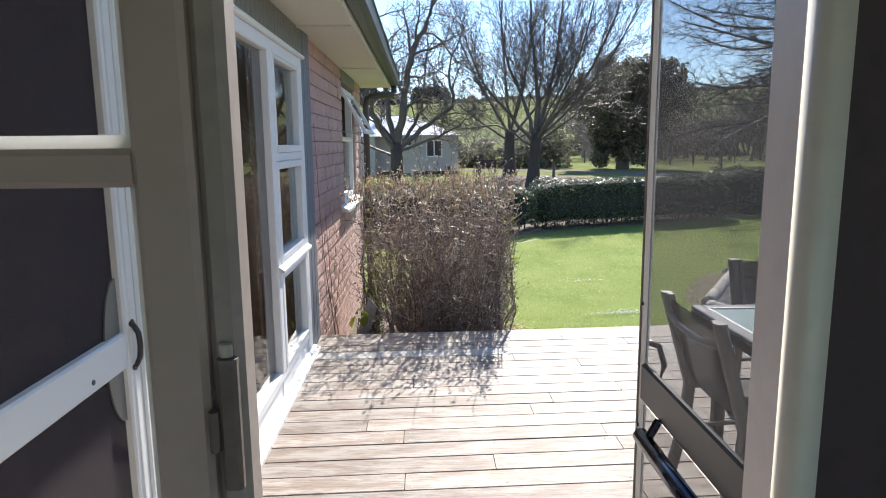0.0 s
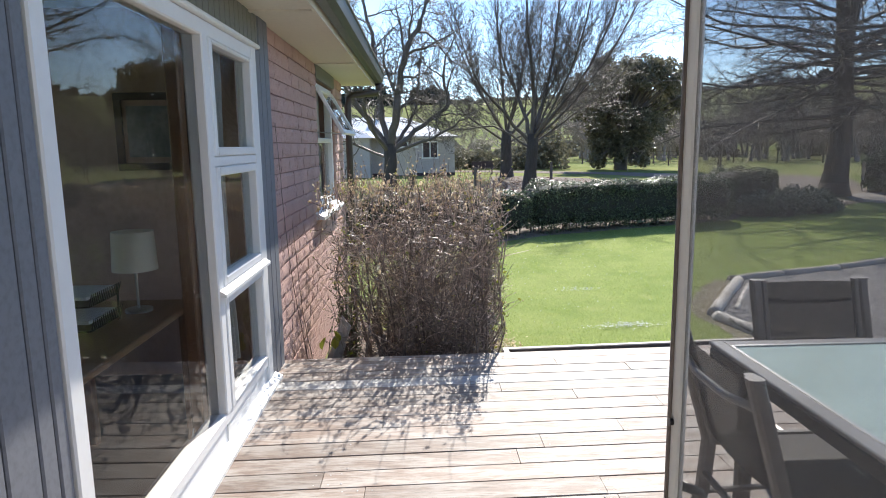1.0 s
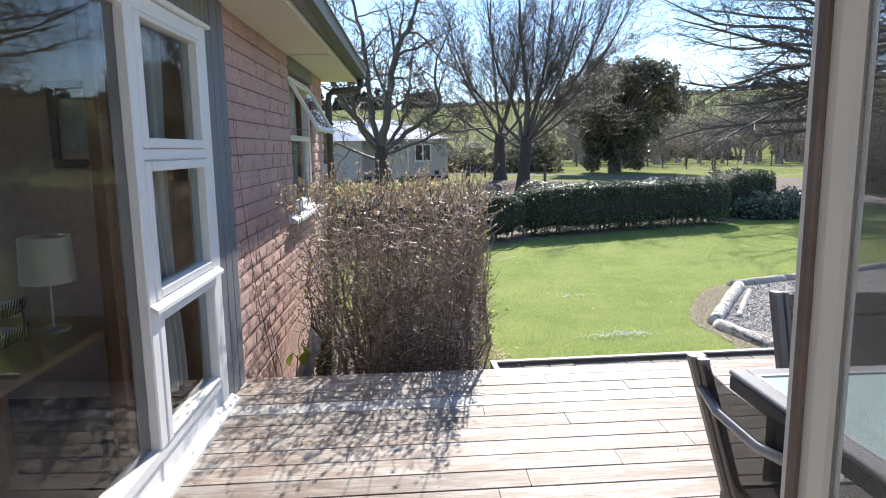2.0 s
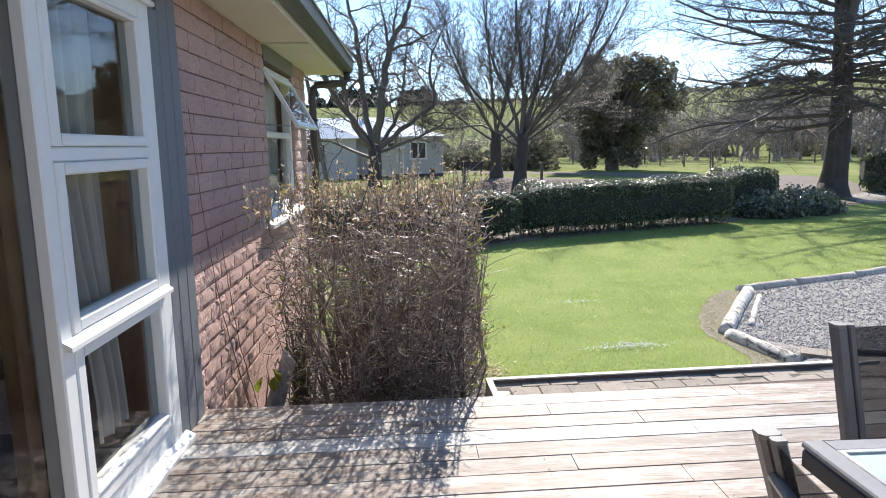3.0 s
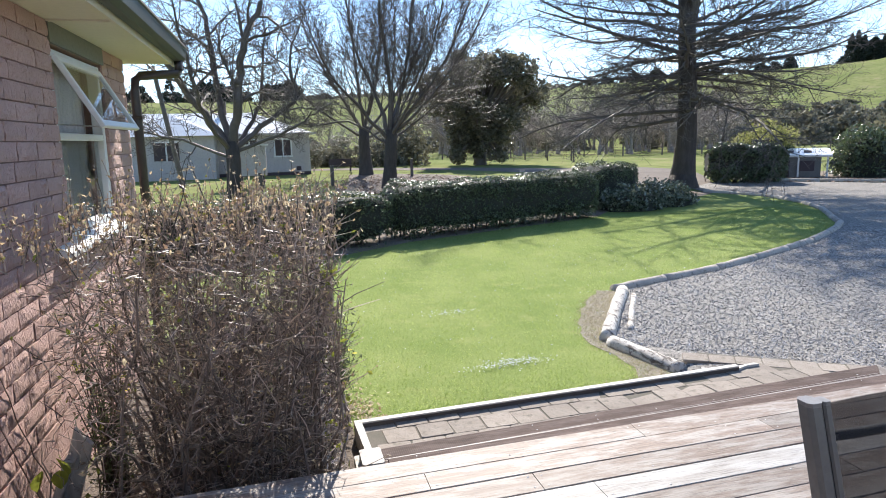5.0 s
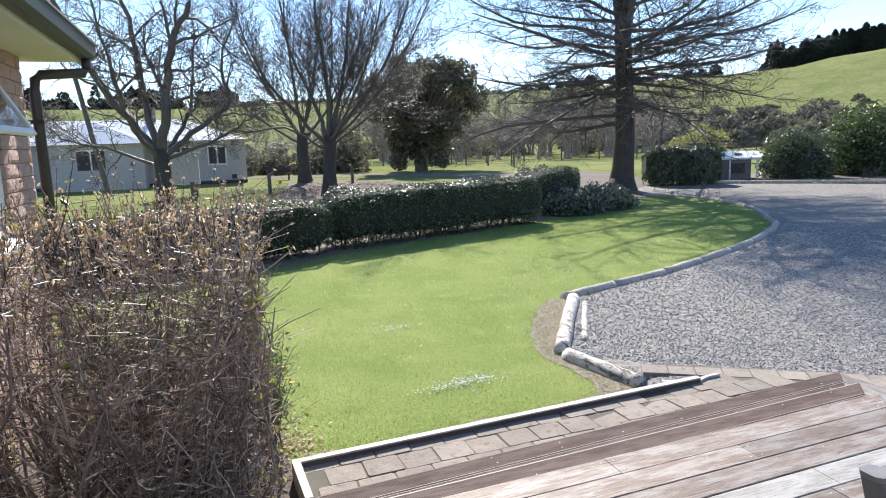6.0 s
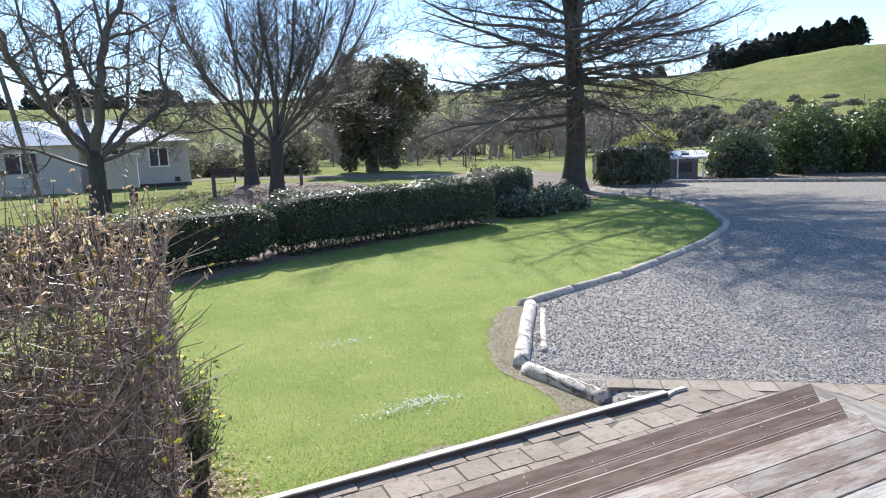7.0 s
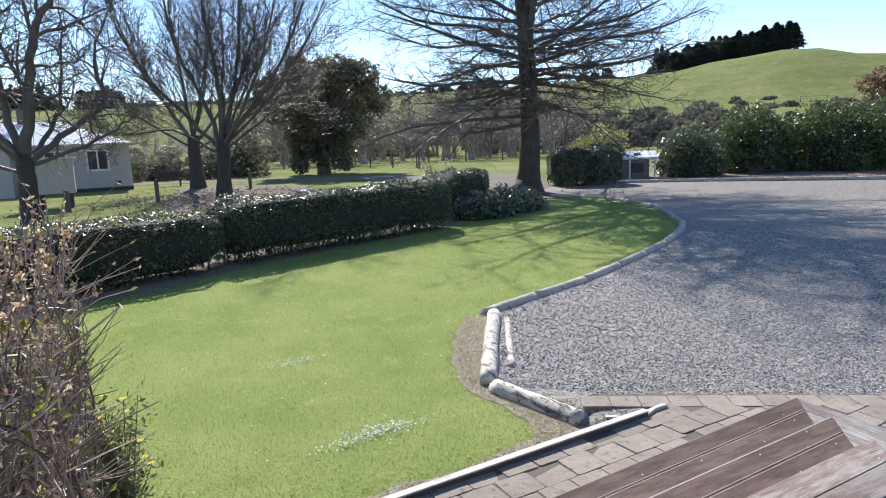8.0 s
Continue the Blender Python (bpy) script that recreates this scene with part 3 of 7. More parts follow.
solid("wall_wing", b, M["clad"], "blue-grey outer wall of the wing with a doorway", "wall", "structure")
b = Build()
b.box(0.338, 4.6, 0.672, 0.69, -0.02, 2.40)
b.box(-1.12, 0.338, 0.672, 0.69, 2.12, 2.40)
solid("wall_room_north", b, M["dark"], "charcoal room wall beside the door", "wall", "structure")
solid("wall_room_west", box(-1.12, -0.90, -4.0, 0.70, -0.02, 2.40), M["inwall"], "pale interior wall of the entry room", "wall", "structure")
# unseen openings in the next two walls, sized to brighten the door's inside
b = Build()
for a in ((-4.0, 0.70, -0.02, 0.4), (-4.0, 0.70, 2.36, 2.40), (-4.0, -3.6, 0.4, 2.36), (-0.2, 0.70, 0.4, 2.36)):
    b.box(4.5, 4.6, *a)
solid("wall_room_east", b, M["inwall"], "pale interior wall with an unseen window opening", "wall", "structure")
b = Build()
for a in ((-1.12, 4.6, -0.02, 0.25), (-1.12, 4.6, 2.36, 2.40), (-1.12, -0.7, 0.25, 2.36), (4.0, 4.6, 0.25, 2.36)):
    b.box(a[0], a[1], -4.1, -4.0, a[2], a[3])
solid("wall_room_south", b, M["inwall"], "pale interior wall with an unseen window opening", "wall", "structure")
solid("floor_room", box(-1.12, 4.6, -4.1, 0.84, -0.06, -0.012), M["carpet"], "dark carpeted floor of the entry room", "floor", "structure")
solid("ceiling_room", box(-1.12, 4.6, -4.1, 0.84, 2.40, 2.46), M["soffit"], "pale ceiling of the entry room", "ceiling", "structure")

# the room behind the large window
solid("floor_west", box(-4.4, -1.10, 0.9, 4.85, -0.06, 0.0), M["carpet"], "dark carpeted floor behind the window", "floor", "structure")
solid("wall_inner_north", box(-4.4, -1.10, 4.72, 4.82, 0.0, 2.30), M["dimwall"], "olive interior wall with a framed picture", "wall", "structure")
# openings are added out of view to light the room behind the glass
b = Build()
for a in ((0.9, 8.7, -0.6, 1.0), (0.9, 8.7, 2.2, 2.30), (0.9, 1.2, 1.0, 2.2), (4.5, 6.0, 1.0, 2.2), (8.2, 8.7, 1.0, 2.2)):
    b.box(-4.5, -4.4, *a)
solid("wall_inner_west", b, M["dimwall"], "pale far interior wall with unseen openings added for daylight", "wall", "structure")
solid("wall_inner_south", box(-4.4, -1.10, 0.86, 0.96, 0.0, 2.30), M["dimwall"], "olive interior wall", "wall", "structure")
solid("wall_inner_back", box(-4.4, -1.115, 8.45, 8.55, 0.0, 2.30), M["dimwall"], "olive interior wall of the far room", "wall", "structure")


# ---- the deck ----
deck = thing("deck", (1.5, 2.9, 0.0), "weathered hardwood deck of wide grey boards", "deck", kind="structure")
DECK_Y0, DECK_Y1, DECK_X1, CORNER_X = 0.85, 5.01, 3.768, 3.895
PITCH, SKEW = 0.1465, 0.03
GAP = 0.0045
SHEAR = Matrix(((1, 0, 0, 0), (SKEW, 1, 0, -SKEW), (0, 0, 1, 0), (0, 0, 0, 1)))


def skewed(b):
    """Set out on the deck's own line, a little off square to the house."""
    b.move(SHEAR)
    b.v = [(x, max(y, 0.846), z) for x, y, z in b.v]
    return b


rng = random.Random(4)
JOINTS = {0: 2.1, 1: 0.985, 2: 1.44, 4: 0.556, 5: 0.98, 6: 1.436}
screws = Build()


def screw(x, y, z):
    k = len(screws.v)
    screws.v += [(x + 0.0042 * math.cos(a), y + 0.0042 * math.sin(a), z + 0.0004) for a in (0, 1.05, 2.09, 3.14, 4.19, 5.24)] + [(x, y, z + 0.0026)]
    screws.f += [(k + i, k + (i + 1) % 6, k + 6) for i in range(6)]


for i in range(29):
    y1 = DECK_Y1 - i * PITCH
    y0 = y1 - PITCH + GAP
    x = WX + 0.012
    cut = JOINTS.get(i, x + rng.uniform(0.5, 2.0))
    while x < DECK_X1 - 0.01:
        end = DECK_X1 if cut > DECK_X1 - 0.4 else cut
        z = rng.uniform(-0.0012, 0.0012)
        if i == 0 and end == DECK_X1:
            b = Build().prism([(x, y0), (DECK_X1, y0), (CORNER_X, y1), (x, y1)], -0.028 + z, z)
        else:
            b = box(x, end - 0.003, y0, y1, -0.028 + z, z, bevel=0.003)
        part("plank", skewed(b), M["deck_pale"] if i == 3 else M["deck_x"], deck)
        for ex in (x + 0.03, end - 0.035):
            for ey in (y0 + 0.028, y1 - 0.03):
                screw(ex, ey, z)
        x, cut = end, end + rng.uniform(0.9, 2.4)
    for j in range(9):
        for ey in (y0 + 0.028, y1 - 0.03):
            if rng.random() < 0.5:
                screw(WX + 0.045 + j * 0.56 + rng.gauss(0, 0.006), ey + rng.gauss(0, 0.004), 0.0008)
part("plank", skewed(Build().prism([(DECK_X1 + 0.004, DECK_Y0), (CORNER_X, DECK_Y0), (CORNER_X, DECK_Y1), (DECK_X1 + 0.004, DECK_Y1 - PITCH + 0.006)], -0.028, 0.0)), M["deck_y"], deck)
tagged(part("screws", skewed(screws), M["screw"], deck, "pale screw heads"), kind="stuff")
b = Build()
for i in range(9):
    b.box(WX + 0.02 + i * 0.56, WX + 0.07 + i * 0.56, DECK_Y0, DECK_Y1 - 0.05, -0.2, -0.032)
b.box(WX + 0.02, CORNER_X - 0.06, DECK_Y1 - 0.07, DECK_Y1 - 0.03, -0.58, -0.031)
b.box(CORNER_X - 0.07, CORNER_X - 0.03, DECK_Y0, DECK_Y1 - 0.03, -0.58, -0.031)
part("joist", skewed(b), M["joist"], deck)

# two steps down along the front and round the corner, each of two grooved boards and a hidden one
STEPS = ((-0.17, 5.365, 0.054, 4.345), (-0.34, 5.815, 0.063, 4.81))
for k, (z, fy, slope, fx) in enumerate(STEPS):
    label = "lower grooved timber deck step above the pavers, darkened for its light angle" if k else "upper grooved timber deck step, darkened for its light angle"
    steps = thing("deck_step", (3.0, fy, GZ), label, "step", "deck steps", "structure")
    tilt = Matrix(((1, 0, 0, 0), (slope, 1, 0, -slope * 0.9), (0, 0, 1, 0), (0, 0, 0, 1)))
    top = fy + slope * (fx - 0.9)
    # side boards painted paler, as they catch the light at another angle
    side = M["deck_y"]
    scr = Build()
    for j, (a, c) in enumerate(((0.0, 0.139), (0.142, 0.280), (0.283, 0.42))):
        # a runs back from the front edge
        p = Build().prism([(0.9, fy - c), (fx - c, fy - c), (fx - a - 0.002, fy - a), (0.9, fy - a)], z - 0.03, z).move(tilt)
        part("plank", p, M["tread"], steps)
        p = Build().prism([(fx - c + 0.002, DECK_Y0), (fx - a, DECK_Y0), (fx - a, top - a - 0.004), (fx - c + 0.002, top - c - 0.008)], z - 0.03, z - 0.001)
        part("plank", p, side, steps)
        if j == 0:
            for dd in (0.130, 0.150):
                part("groove", Build().box(0.92, fx - c - 0.012, fy - dd - 0.0035, fy - dd, z - 0.002, z + 0.0012).move(tilt), M["strip"], steps, "pale line along the groove")
    # thin paler strip paints the highlight along the nosing
    nos = part("nosing", Build().box(0.905, fx - 0.012, fy - 0.007, fy + 0.0015, z - 0.012, z + 0.0012).move(tilt), M["strip"] if k == 0 else M["tread_edge"], steps, "front edge of the tread with its highlight painted pale")
    for q in range(9):
        for dd in rng.sample((0.03, 0.10, 0.185, 0.25), rng.choice((1, 2, 2))):
            x, y = 1.05 + q * 0.43 + rng.gauss(0, 0.02), fy - dd + rng.gauss(0, 0.006)
            n0 = len(scr.v)
            scr.v += [(x + 0.0045 * math.cos(a), y + 0.0045 * math.sin(a), z + 0.0004) for a in (0, 1.05, 2.09, 3.14, 4.19, 5.24)] + [(x, y, z + 0.0026)]
            scr.f += [(n0 + i, n0 + (i + 1) % 6, n0 + 6) for i in range(6)]
    tagged(part("screws", scr.move(tilt), M["screw"], steps, "pale screw heads"), kind="stuff")
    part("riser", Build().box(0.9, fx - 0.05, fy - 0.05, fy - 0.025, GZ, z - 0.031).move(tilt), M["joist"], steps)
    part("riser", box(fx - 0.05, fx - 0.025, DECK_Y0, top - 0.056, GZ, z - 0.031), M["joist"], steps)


# ---- trees ----
def bend(d, amount, rng):
    return (d + Vector((rng.gauss(0, amount), rng.gauss(0, amount), rng.gauss(0, amount)))).normalized()


def limb(b, p, d, length, r0, level, rng, spec):
    """A branch that tapers and wanders, with smaller ones along it."""
    segs = spec["segs"][level]
    sides = spec["sides"][level]
    pts, rads, dirs = [p], [r0], [d]
    tip = r0 * spec["taper"][level]
    for i in range(segs):
        d = bend(d, spec["wander"][level], rng)
        d = (d + Vector((0, 0, spec["lift"][level]))).normalized()
        p = p + d * (length / segs)
        pts.append(p)
        dirs.append(d)
        rads.append(r0 + (tip - r0) * (i + 1) / segs)
    b.tube(pts, rads, sides, caps=False)
    sprout(b, pts, dirs, rads, length, level, rng, spec)


def sprout(b, pts, dirs, rads, length, level, rng, spec):
    """The smaller branches along a branch."""
    if level + 1 >= len(spec["segs"]):
        return
    segs, r0 = len(pts) - 1, rads[0]
    count = spec["kids"][level]
    count = int(count * rng.uniform(0.8, 1.2)) + (1 if rng.random() < 0.5 else 0)
    turn = rng.uniform(0, 6.28)
    for k in range(count):
        t = spec["from"][level] + (1 - spec["from"][level]) * (k + rng.random()) / count
        f = t * segs
        i = min(int(f), segs - 1)
        q = pts[i].lerp(pts[i + 1], f - i)
        ax = dirs[i + 1]
        side = ax.orthogonal().normalized()
        turn += 2.4 + rng.gauss(0, 0.3)
        side = (Matrix.Rotation(turn, 3, ax) @ side).normalized()
        if spec["flat"][level]:
            side.z *= 1 - spec["flat"][level]
            side.normalize()
        an = radians(spec["angle"][level] + rng.gauss(0, spec["vary"]))
        nd = (ax * math.cos(an) + side * math.sin(an)).normalized()
        nl = length * spec["ratio"][level] * rng.uniform(0.65, 1.15) * (1.15 - spec["shrink"][level] * t)
        nr = min(rads[i] * 0.72, r0 * spec["thin"][level] * rng.uniform(0.8, 1.15)) * (1.1 - 0.45 * t)
        limb(b, q, nd, nl, max(nr, spec["min"]), level + 1, rng, spec)


SPREADING = dict(segs=(4, 7, 6, 4, 2), sides=(9, 7, 5, 4, 3), taper=(0.85, 0.22, 0.2, 0.3, 0.5), wander=(0.05, 0.19, 0.25, 0.27, 0.28), lift=(0, 0.09, 0.04, 0.03, 0.02),
                 kids=(7, 11, 12, 8), **{"from": (0.72, 0.22, 0.15, 0.1)}, angle=(42, 50, 50, 48), ratio=(2.45, 0.50, 0.46, 0.48), shrink=(0.1, 0.45, 0.45, 0.4), thin=(0.58, 0.45, 0.42, 0.5), flat=(0, 0, 0, 0), min=0.007, vary=12)
UPRIGHT = dict(segs=(4, 7, 5, 3, 2), sides=(8, 6, 4, 3, 3), taper=(0.75, 0.16, 0.2, 0.35, 0.5), wander=(0.05, 0.12, 0.16, 0.19, 0.2), lift=(0, 0.10, 0.07, 0.05, 0.03),
               kids=(8, 11, 9, 7), **{"from": (0.3, 0.15, 0.12, 0.12)}, angle=(28, 36, 38, 40), ratio=(3.05, 0.5, 0.48, 0.5), shrink=(0.2, 0.4, 0.4, 0.4), thin=(0.46, 0.36, 0.4, 0.5), flat=(0, 0, 0, 0), min=0.007, vary=14)
SMALL = dict(segs=(3, 4, 3, 2), sides=(6, 4, 3, 3), taper=(0.75, 0.35, 0.35, 0.5), wander=(0.08, 0.14, 0.18, 0.2), lift=(0, 0.06, 0.04, 0.03),
             kids=(6, 7, 6), **{"from": (0.5, 0.2, 0.15)}, angle=(48, 46, 44), ratio=(1.7, 0.55, 0.5), shrink=(0.15, 0.4, 0.4), thin=(0.5, 0.45, 0.45), flat=(0, 0, 0), min=0.016, vary=10)


def led_limb(b, ctrl, r0, rng, spec, level=1, tip=0.16):
    """A main limb bent through a few points, roughened, with its side branches."""
    c = [Vector(p) for p in ctrl]
    c = [c[0] * 2 - c[1]] + c + [c[-1] * 2 - c[-2]]
    pts = []
    for i in range(1, len(c) - 2):
        for k in range(4):
            t = k / 4
            p = 0.5 * (2 * c[i] + (c[i + 1] - c[i - 1]) * t + (2 * c[i - 1] - 5 * c[i] + 4 * c[i + 1] - c[i + 2]) * t * t + (3 * c[i] - c[i - 1] - 3 * c[i + 1] + c[i + 2]) * t ** 3)
            j = 0.0 if not pts else 0.22 * spec["wander"][1]
            pts.append(p + Vector((rng.gauss(0, j), rng.gauss(0, j), rng.gauss(0, j * 0.6))))
    pts.append(c[-2])
    n = len(pts)
    rads = [r0 * ((1 - i / (n - 1)) ** 0.8 * (1 - tip) + tip) * rng.uniform(0.95, 1.05) for i in range(n)]
    dirs = [(pts[min(i + 1, n - 1)] - pts[max(i - 1, 0)]).normalized() for i in range(n)]
    b.tube(pts, rads, spec["sides"][1], caps=False)
    sprout(b, pts, dirs, rads, sum((q - p).length for p, q in zip(pts, pts[1:])), level, rng, spec)


def led_tree(name, at, trunk, r, limbs, spec, seed, label, material, fill=0):
    """A bare tree whose trunk and main limbs are set out one by one; fill adds free ones between."""
    rng = random.Random(seed)
    top = thing(name, (0, 0, 0), label, "tree")
    tk = Build()
    pts = [Vector(p) for p in trunk]
    n = len(pts)
    tk.tube([pts[0] - Vector((0, 0, 0.3))] + pts, [r * 1.75, r * 1.3] + [r * (1 - 0.18 * i / n) for i in range(1, n)], 12)
    part("trunk", tk, M["bark_dark"], top, smooth=True)
    cr = Build()
    for k, (thick, ctrl) in enumerate(limbs):
        led_limb(cr, ctrl, thick * 0.84, rng, spec)
    for k in range(fill):
        a = rng.uniform(0, 6.28)
        h0 = pts[-1].z * rng.uniform(0.8, 1.0)
        out, up = rng.uniform(1.2, 2.9), rng.uniform(4.0, 6.6)
        led_limb(cr, [(0, 0, h0), (out * 0.35 * math.cos(a), out * 0.35 * math.sin(a), h0 + up * 0.3), (out * 0.75 * math.cos(a), out * 0.75 * math.sin(a), h0 + up * 0.65), (out * math.cos(a), out * math.sin(a), h0 + up)], rng.uniform(0.06, 0.10), rng, spec)
    part("crown", cr, material, top, smooth=True)
    top.location = at
    return top


def bare_tree(name, at, trunk_len, r, spec, seed, label, material, lean=(0, 0)):
    rng = random.Random(seed)
    b = Build()
    limb(b, Vector((0, 0, -0.25)), Vector((lean[0], lean[1], 1)).normalized(), trunk_len, r, 0, rng, spec)
    flare = Build().tube([(0, 0, -0.25), (0, 0, 0.05), (0, 0, 0.35)], [r * 1.6, r * 1.3, r * 1.02], 10)
    ob = thing(name, (0, 0, 0), label, "tree")
    n = (spec["segs"][0] + 1) * spec["sides"][0]
    tk = Build()
    tk.v = b.v[:n] + flare.v
    tk.f = [f for f in b.f if max(f) < n] + [tuple(n + i for i in f) for f in flare.f]
    cr = Build()
    cr.v = b.v[n:]
    cr.f = [tuple(i - n for i in f) for f in b.f if min(f) >= n]
    part("trunk", tk, material, ob, smooth=True)
    part("crown", cr, material, ob, smooth=True)
    ob.location = at
    return ob


def pin_oak(name, at, seed):
    """A straight trunk with level tiers of fine branches."""
    rng = random.Random(seed)
    top = thing(name, at, "tall bare oak with level tiers of fine branches", "tree")
    tr = Build()
    H = 17.0
    pts = [Vector((0.12 * math.sin(i * 0.9), 0.1 * math.cos(i * 0.7), -0.3 + H * i / 14)) for i in range(15)]
    rads = [0.40 * (1 - i / 14.6) ** 0.85 + 0.015 for i in range(15)]
    rads[0], rads[1] = 0.60, 0.42
    tr.tube(pts, rads, 12, caps=False)
    tr.tube([(0, 0, -0.3), (0, 0, 0.1), (0, 0, 0.5)], [0.78, 0.58, 0.45], 12)
    tr.move(Matrix.Translation(at))
    part("trunk", tr, M["bark_dark"], top, smooth=True)
    cr = Build()
    spec = dict(segs=(6, 4, 3, 2), sides=(5, 3, 3, 3), taper=(0.2, 0.3, 0.4, 0.5), wander=(0.07, 0.12, 0.16, 0.18), lift=(0.02, 0.015, 0.02, 0.02), kids=(14, 7, 4),
                **{"from": (0.15, 0.15, 0.2)}, angle=(48, 45, 40), ratio=(0.38, 0.45, 0.5), shrink=(0.55, 0.4, 0.4), thin=(0.36, 0.45, 0.5), flat=(0.65, 0.5, 0.2), min=0.007, vary=10)
    for k, (z, a) in enumerate(((4.3, 0.6), (4.9, 2.9), (5.6, 4.8), (6.6, 1.8))):
        d = Vector((math.cos(a) * 0.30, math.sin(a) * 0.30, 1)).normalized()
        limb(cr, Vector((0, 0, z)), d, 8.5 - k, 0.19 - 0.015 * k, 0, rng, dict(spec, lift=(0.06, 0.02, 0.02, 0.02), angle=(58, 45, 40), flat=(0.4, 0.4, 0.2), ratio=(0.42, 0.45, 0.5), thin=(0.33, 0.5, 0.55)))
    turn = 0.0
    n = 36
    for k in range(n):
        z = 2.6 + 13.3 * (k / n)
        turn += 2.4 + rng.gauss(0, 0.25)
        rise = -0.18 + 0.06 * (z - 2.6) + rng.gauss(0, 0.08)
        d = Vector((math.cos(turn), math.sin(turn), rise)).normalized()
        ln = (6.6 - 0.33 * (z - 3.3)) * rng.uniform(0.7, 1.08)
        if z < 4.2:
            ln *= 0.62
        limb(cr, Vector((0, 0, z)), d, ln, 0.092 - 0.0038 * (z - 3.3), 0, rng, spec)
    low = dict(spec, lift=(-0.015, 0.0, 0.0, 0.0), kids=(17, 8, 4), ratio=(0.36, 0.45, 0.5))
    for k in range(7):
        z = 2.9 + 2.4 * k / 6
        turn += 2.4 + rng.gauss(0, 0.3)
        d = Vector((math.cos(turn), math.sin(turn), -0.06 + rng.gauss(0, 0.06))).normalized()
        limb(cr, Vector((0, 0, z)), d, rng.uniform(5.2, 7.2), 0.085, 0, rng, low)
    # unseen upper limbs, added and thickened to deepen the crown's shadow on the gravel
    upper = dict(spec, kids=(13, 6, 3), ratio=(0.42, 0.45, 0.5), flat=(0.4, 0.3, 0.2))
    for k in range(30):
        z = 7.2 + 7.2 * k / 30
        turn += 2.4 + rng.gauss(0, 0.25)
        d = Vector((math.cos(turn), math.sin(turn), rng.uniform(0.25, 0.6))).normalized()
        limb(cr, Vector((0, 0, z)), d, (6.4 - 0.42 * (z - 7.2)) * rng.uniform(0.8, 1.1), 0.125 - 0.006 * (z - 7.2), 0, rng, upper)
    # the heavy level limbs of the lower crown, which sweep out and turn up at their ends
    heavy = dict(spec, segs=(6, 6, 4, 3, 2), sides=(6, 6, 4, 3, 3), wander=(0.07, 0.09, 0.12, 0.16, 0.18), lift=(0, 0.02, 0.02, 0.02, 0.02), kids=(0, 15, 8, 4), angle=(48, 46, 44, 40), ratio=(1, 0.34, 0.42, 0.5), shrink=(0.5, 0.5, 0.4, 0.4), thin=(1, 0.35, 0.46, 0.5),
                 taper=(0.2, 0.2, 0.3, 0.4, 0.5), flat=(0, 0.75, 0.5, 0.2), **{"from": (0.2, 0.14, 0.15, 0.2)})
    for a, z0, out, rise, thick in ((178, 4.1, 5.6, 0.1, 0.12), (196, 4.9, 6.8, 1.2, 0.12), (160, 5.6, 6.4, 2.2, 0.11), (2, 4.5, 6.6, 0.9, 0.12), (-18, 5.2, 7.2, 1.6, 0.12), (24, 6.0, 6.6, 2.6, 0.11),
                                    (235, 4.4, 6.6, 0.7, 0.12), (262, 5.1, 7.0, 1.3, 0.12), (290, 4.3, 6.6, 0.6, 0.11), (318, 5.5, 6.4, 1.8, 0.11), (92, 4.7, 6.2, 1.0, 0.11), (128, 5.3, 6.2, 1.5, 0.10), (60, 5.0, 6.4, 1.4, 0.10), (186, 6.4, 6.6, 2.4, 0.10), (172, 3.7, 4.6, -0.3, 0.09), (8, 3.8, 4.4, -0.2, 0.09), (-8, 6.8, 6.8, 2.6, 0.10), (214, 6.9, 6.2, 2.8, 0.10), (340, 4.2, 5.4, 0.2, 0.09), (205, 3.6, 4.6, -0.4, 0.08)):
        u = Vector((math.cos(radians(a)), math.sin(radians(a)), 0))
        sag = rng.uniform(-0.25, 0.15)
        led_limb(cr, [Vector((0, 0, z0)), u * out * 0.3 + Vector((0, 0, z0 + rise * 0.25)), u * out * 0.65 + Vector((rng.gauss(0, 0.3), rng.gauss(0, 0.3), z0 + rise * 0.5 + sag)), u * out + Vector((rng.gauss(0, 0.4), rng.gauss(0, 0.4), z0 + rise))], thick * 0.76, rng, heavy)
    cr.move(Matrix.Translation(at))
    part("crown", cr, M["bark"], top)
    return top


pin_oak("oak_tree", (15.36, 24.0, GZ), 3)
GNARLED = dict(SPREADING, kids=(0, 14, 11, 6), wander=(0.05, 0.19, 0.24, 0.27, 0.28), ratio=(1, 0.36, 0.46, 0.5), thin=(1, 0.40, 0.42, 0.5), angle=(42, 54, 50, 46), lift=(0, 0.05, 0.04, 0.03, 0.02), min=0.0085, **{"from": (0.5, 0.2, 0.15, 0.1)})
FINE = dict(UPRIGHT, kids=(0, 15, 10, 6), wander=(0.05, 0.12, 0.13, 0.16, 0.2), ratio=(1, 0.36, 0.5, 0.5), thin=(1, 0.30, 0.40, 0.5), angle=(28, 34, 34, 36), lift=(0, 0.10, 0.09, 0.06, 0.03), min=0.0085, **{"from": (0.5, 0.18, 0.12, 0.12)})
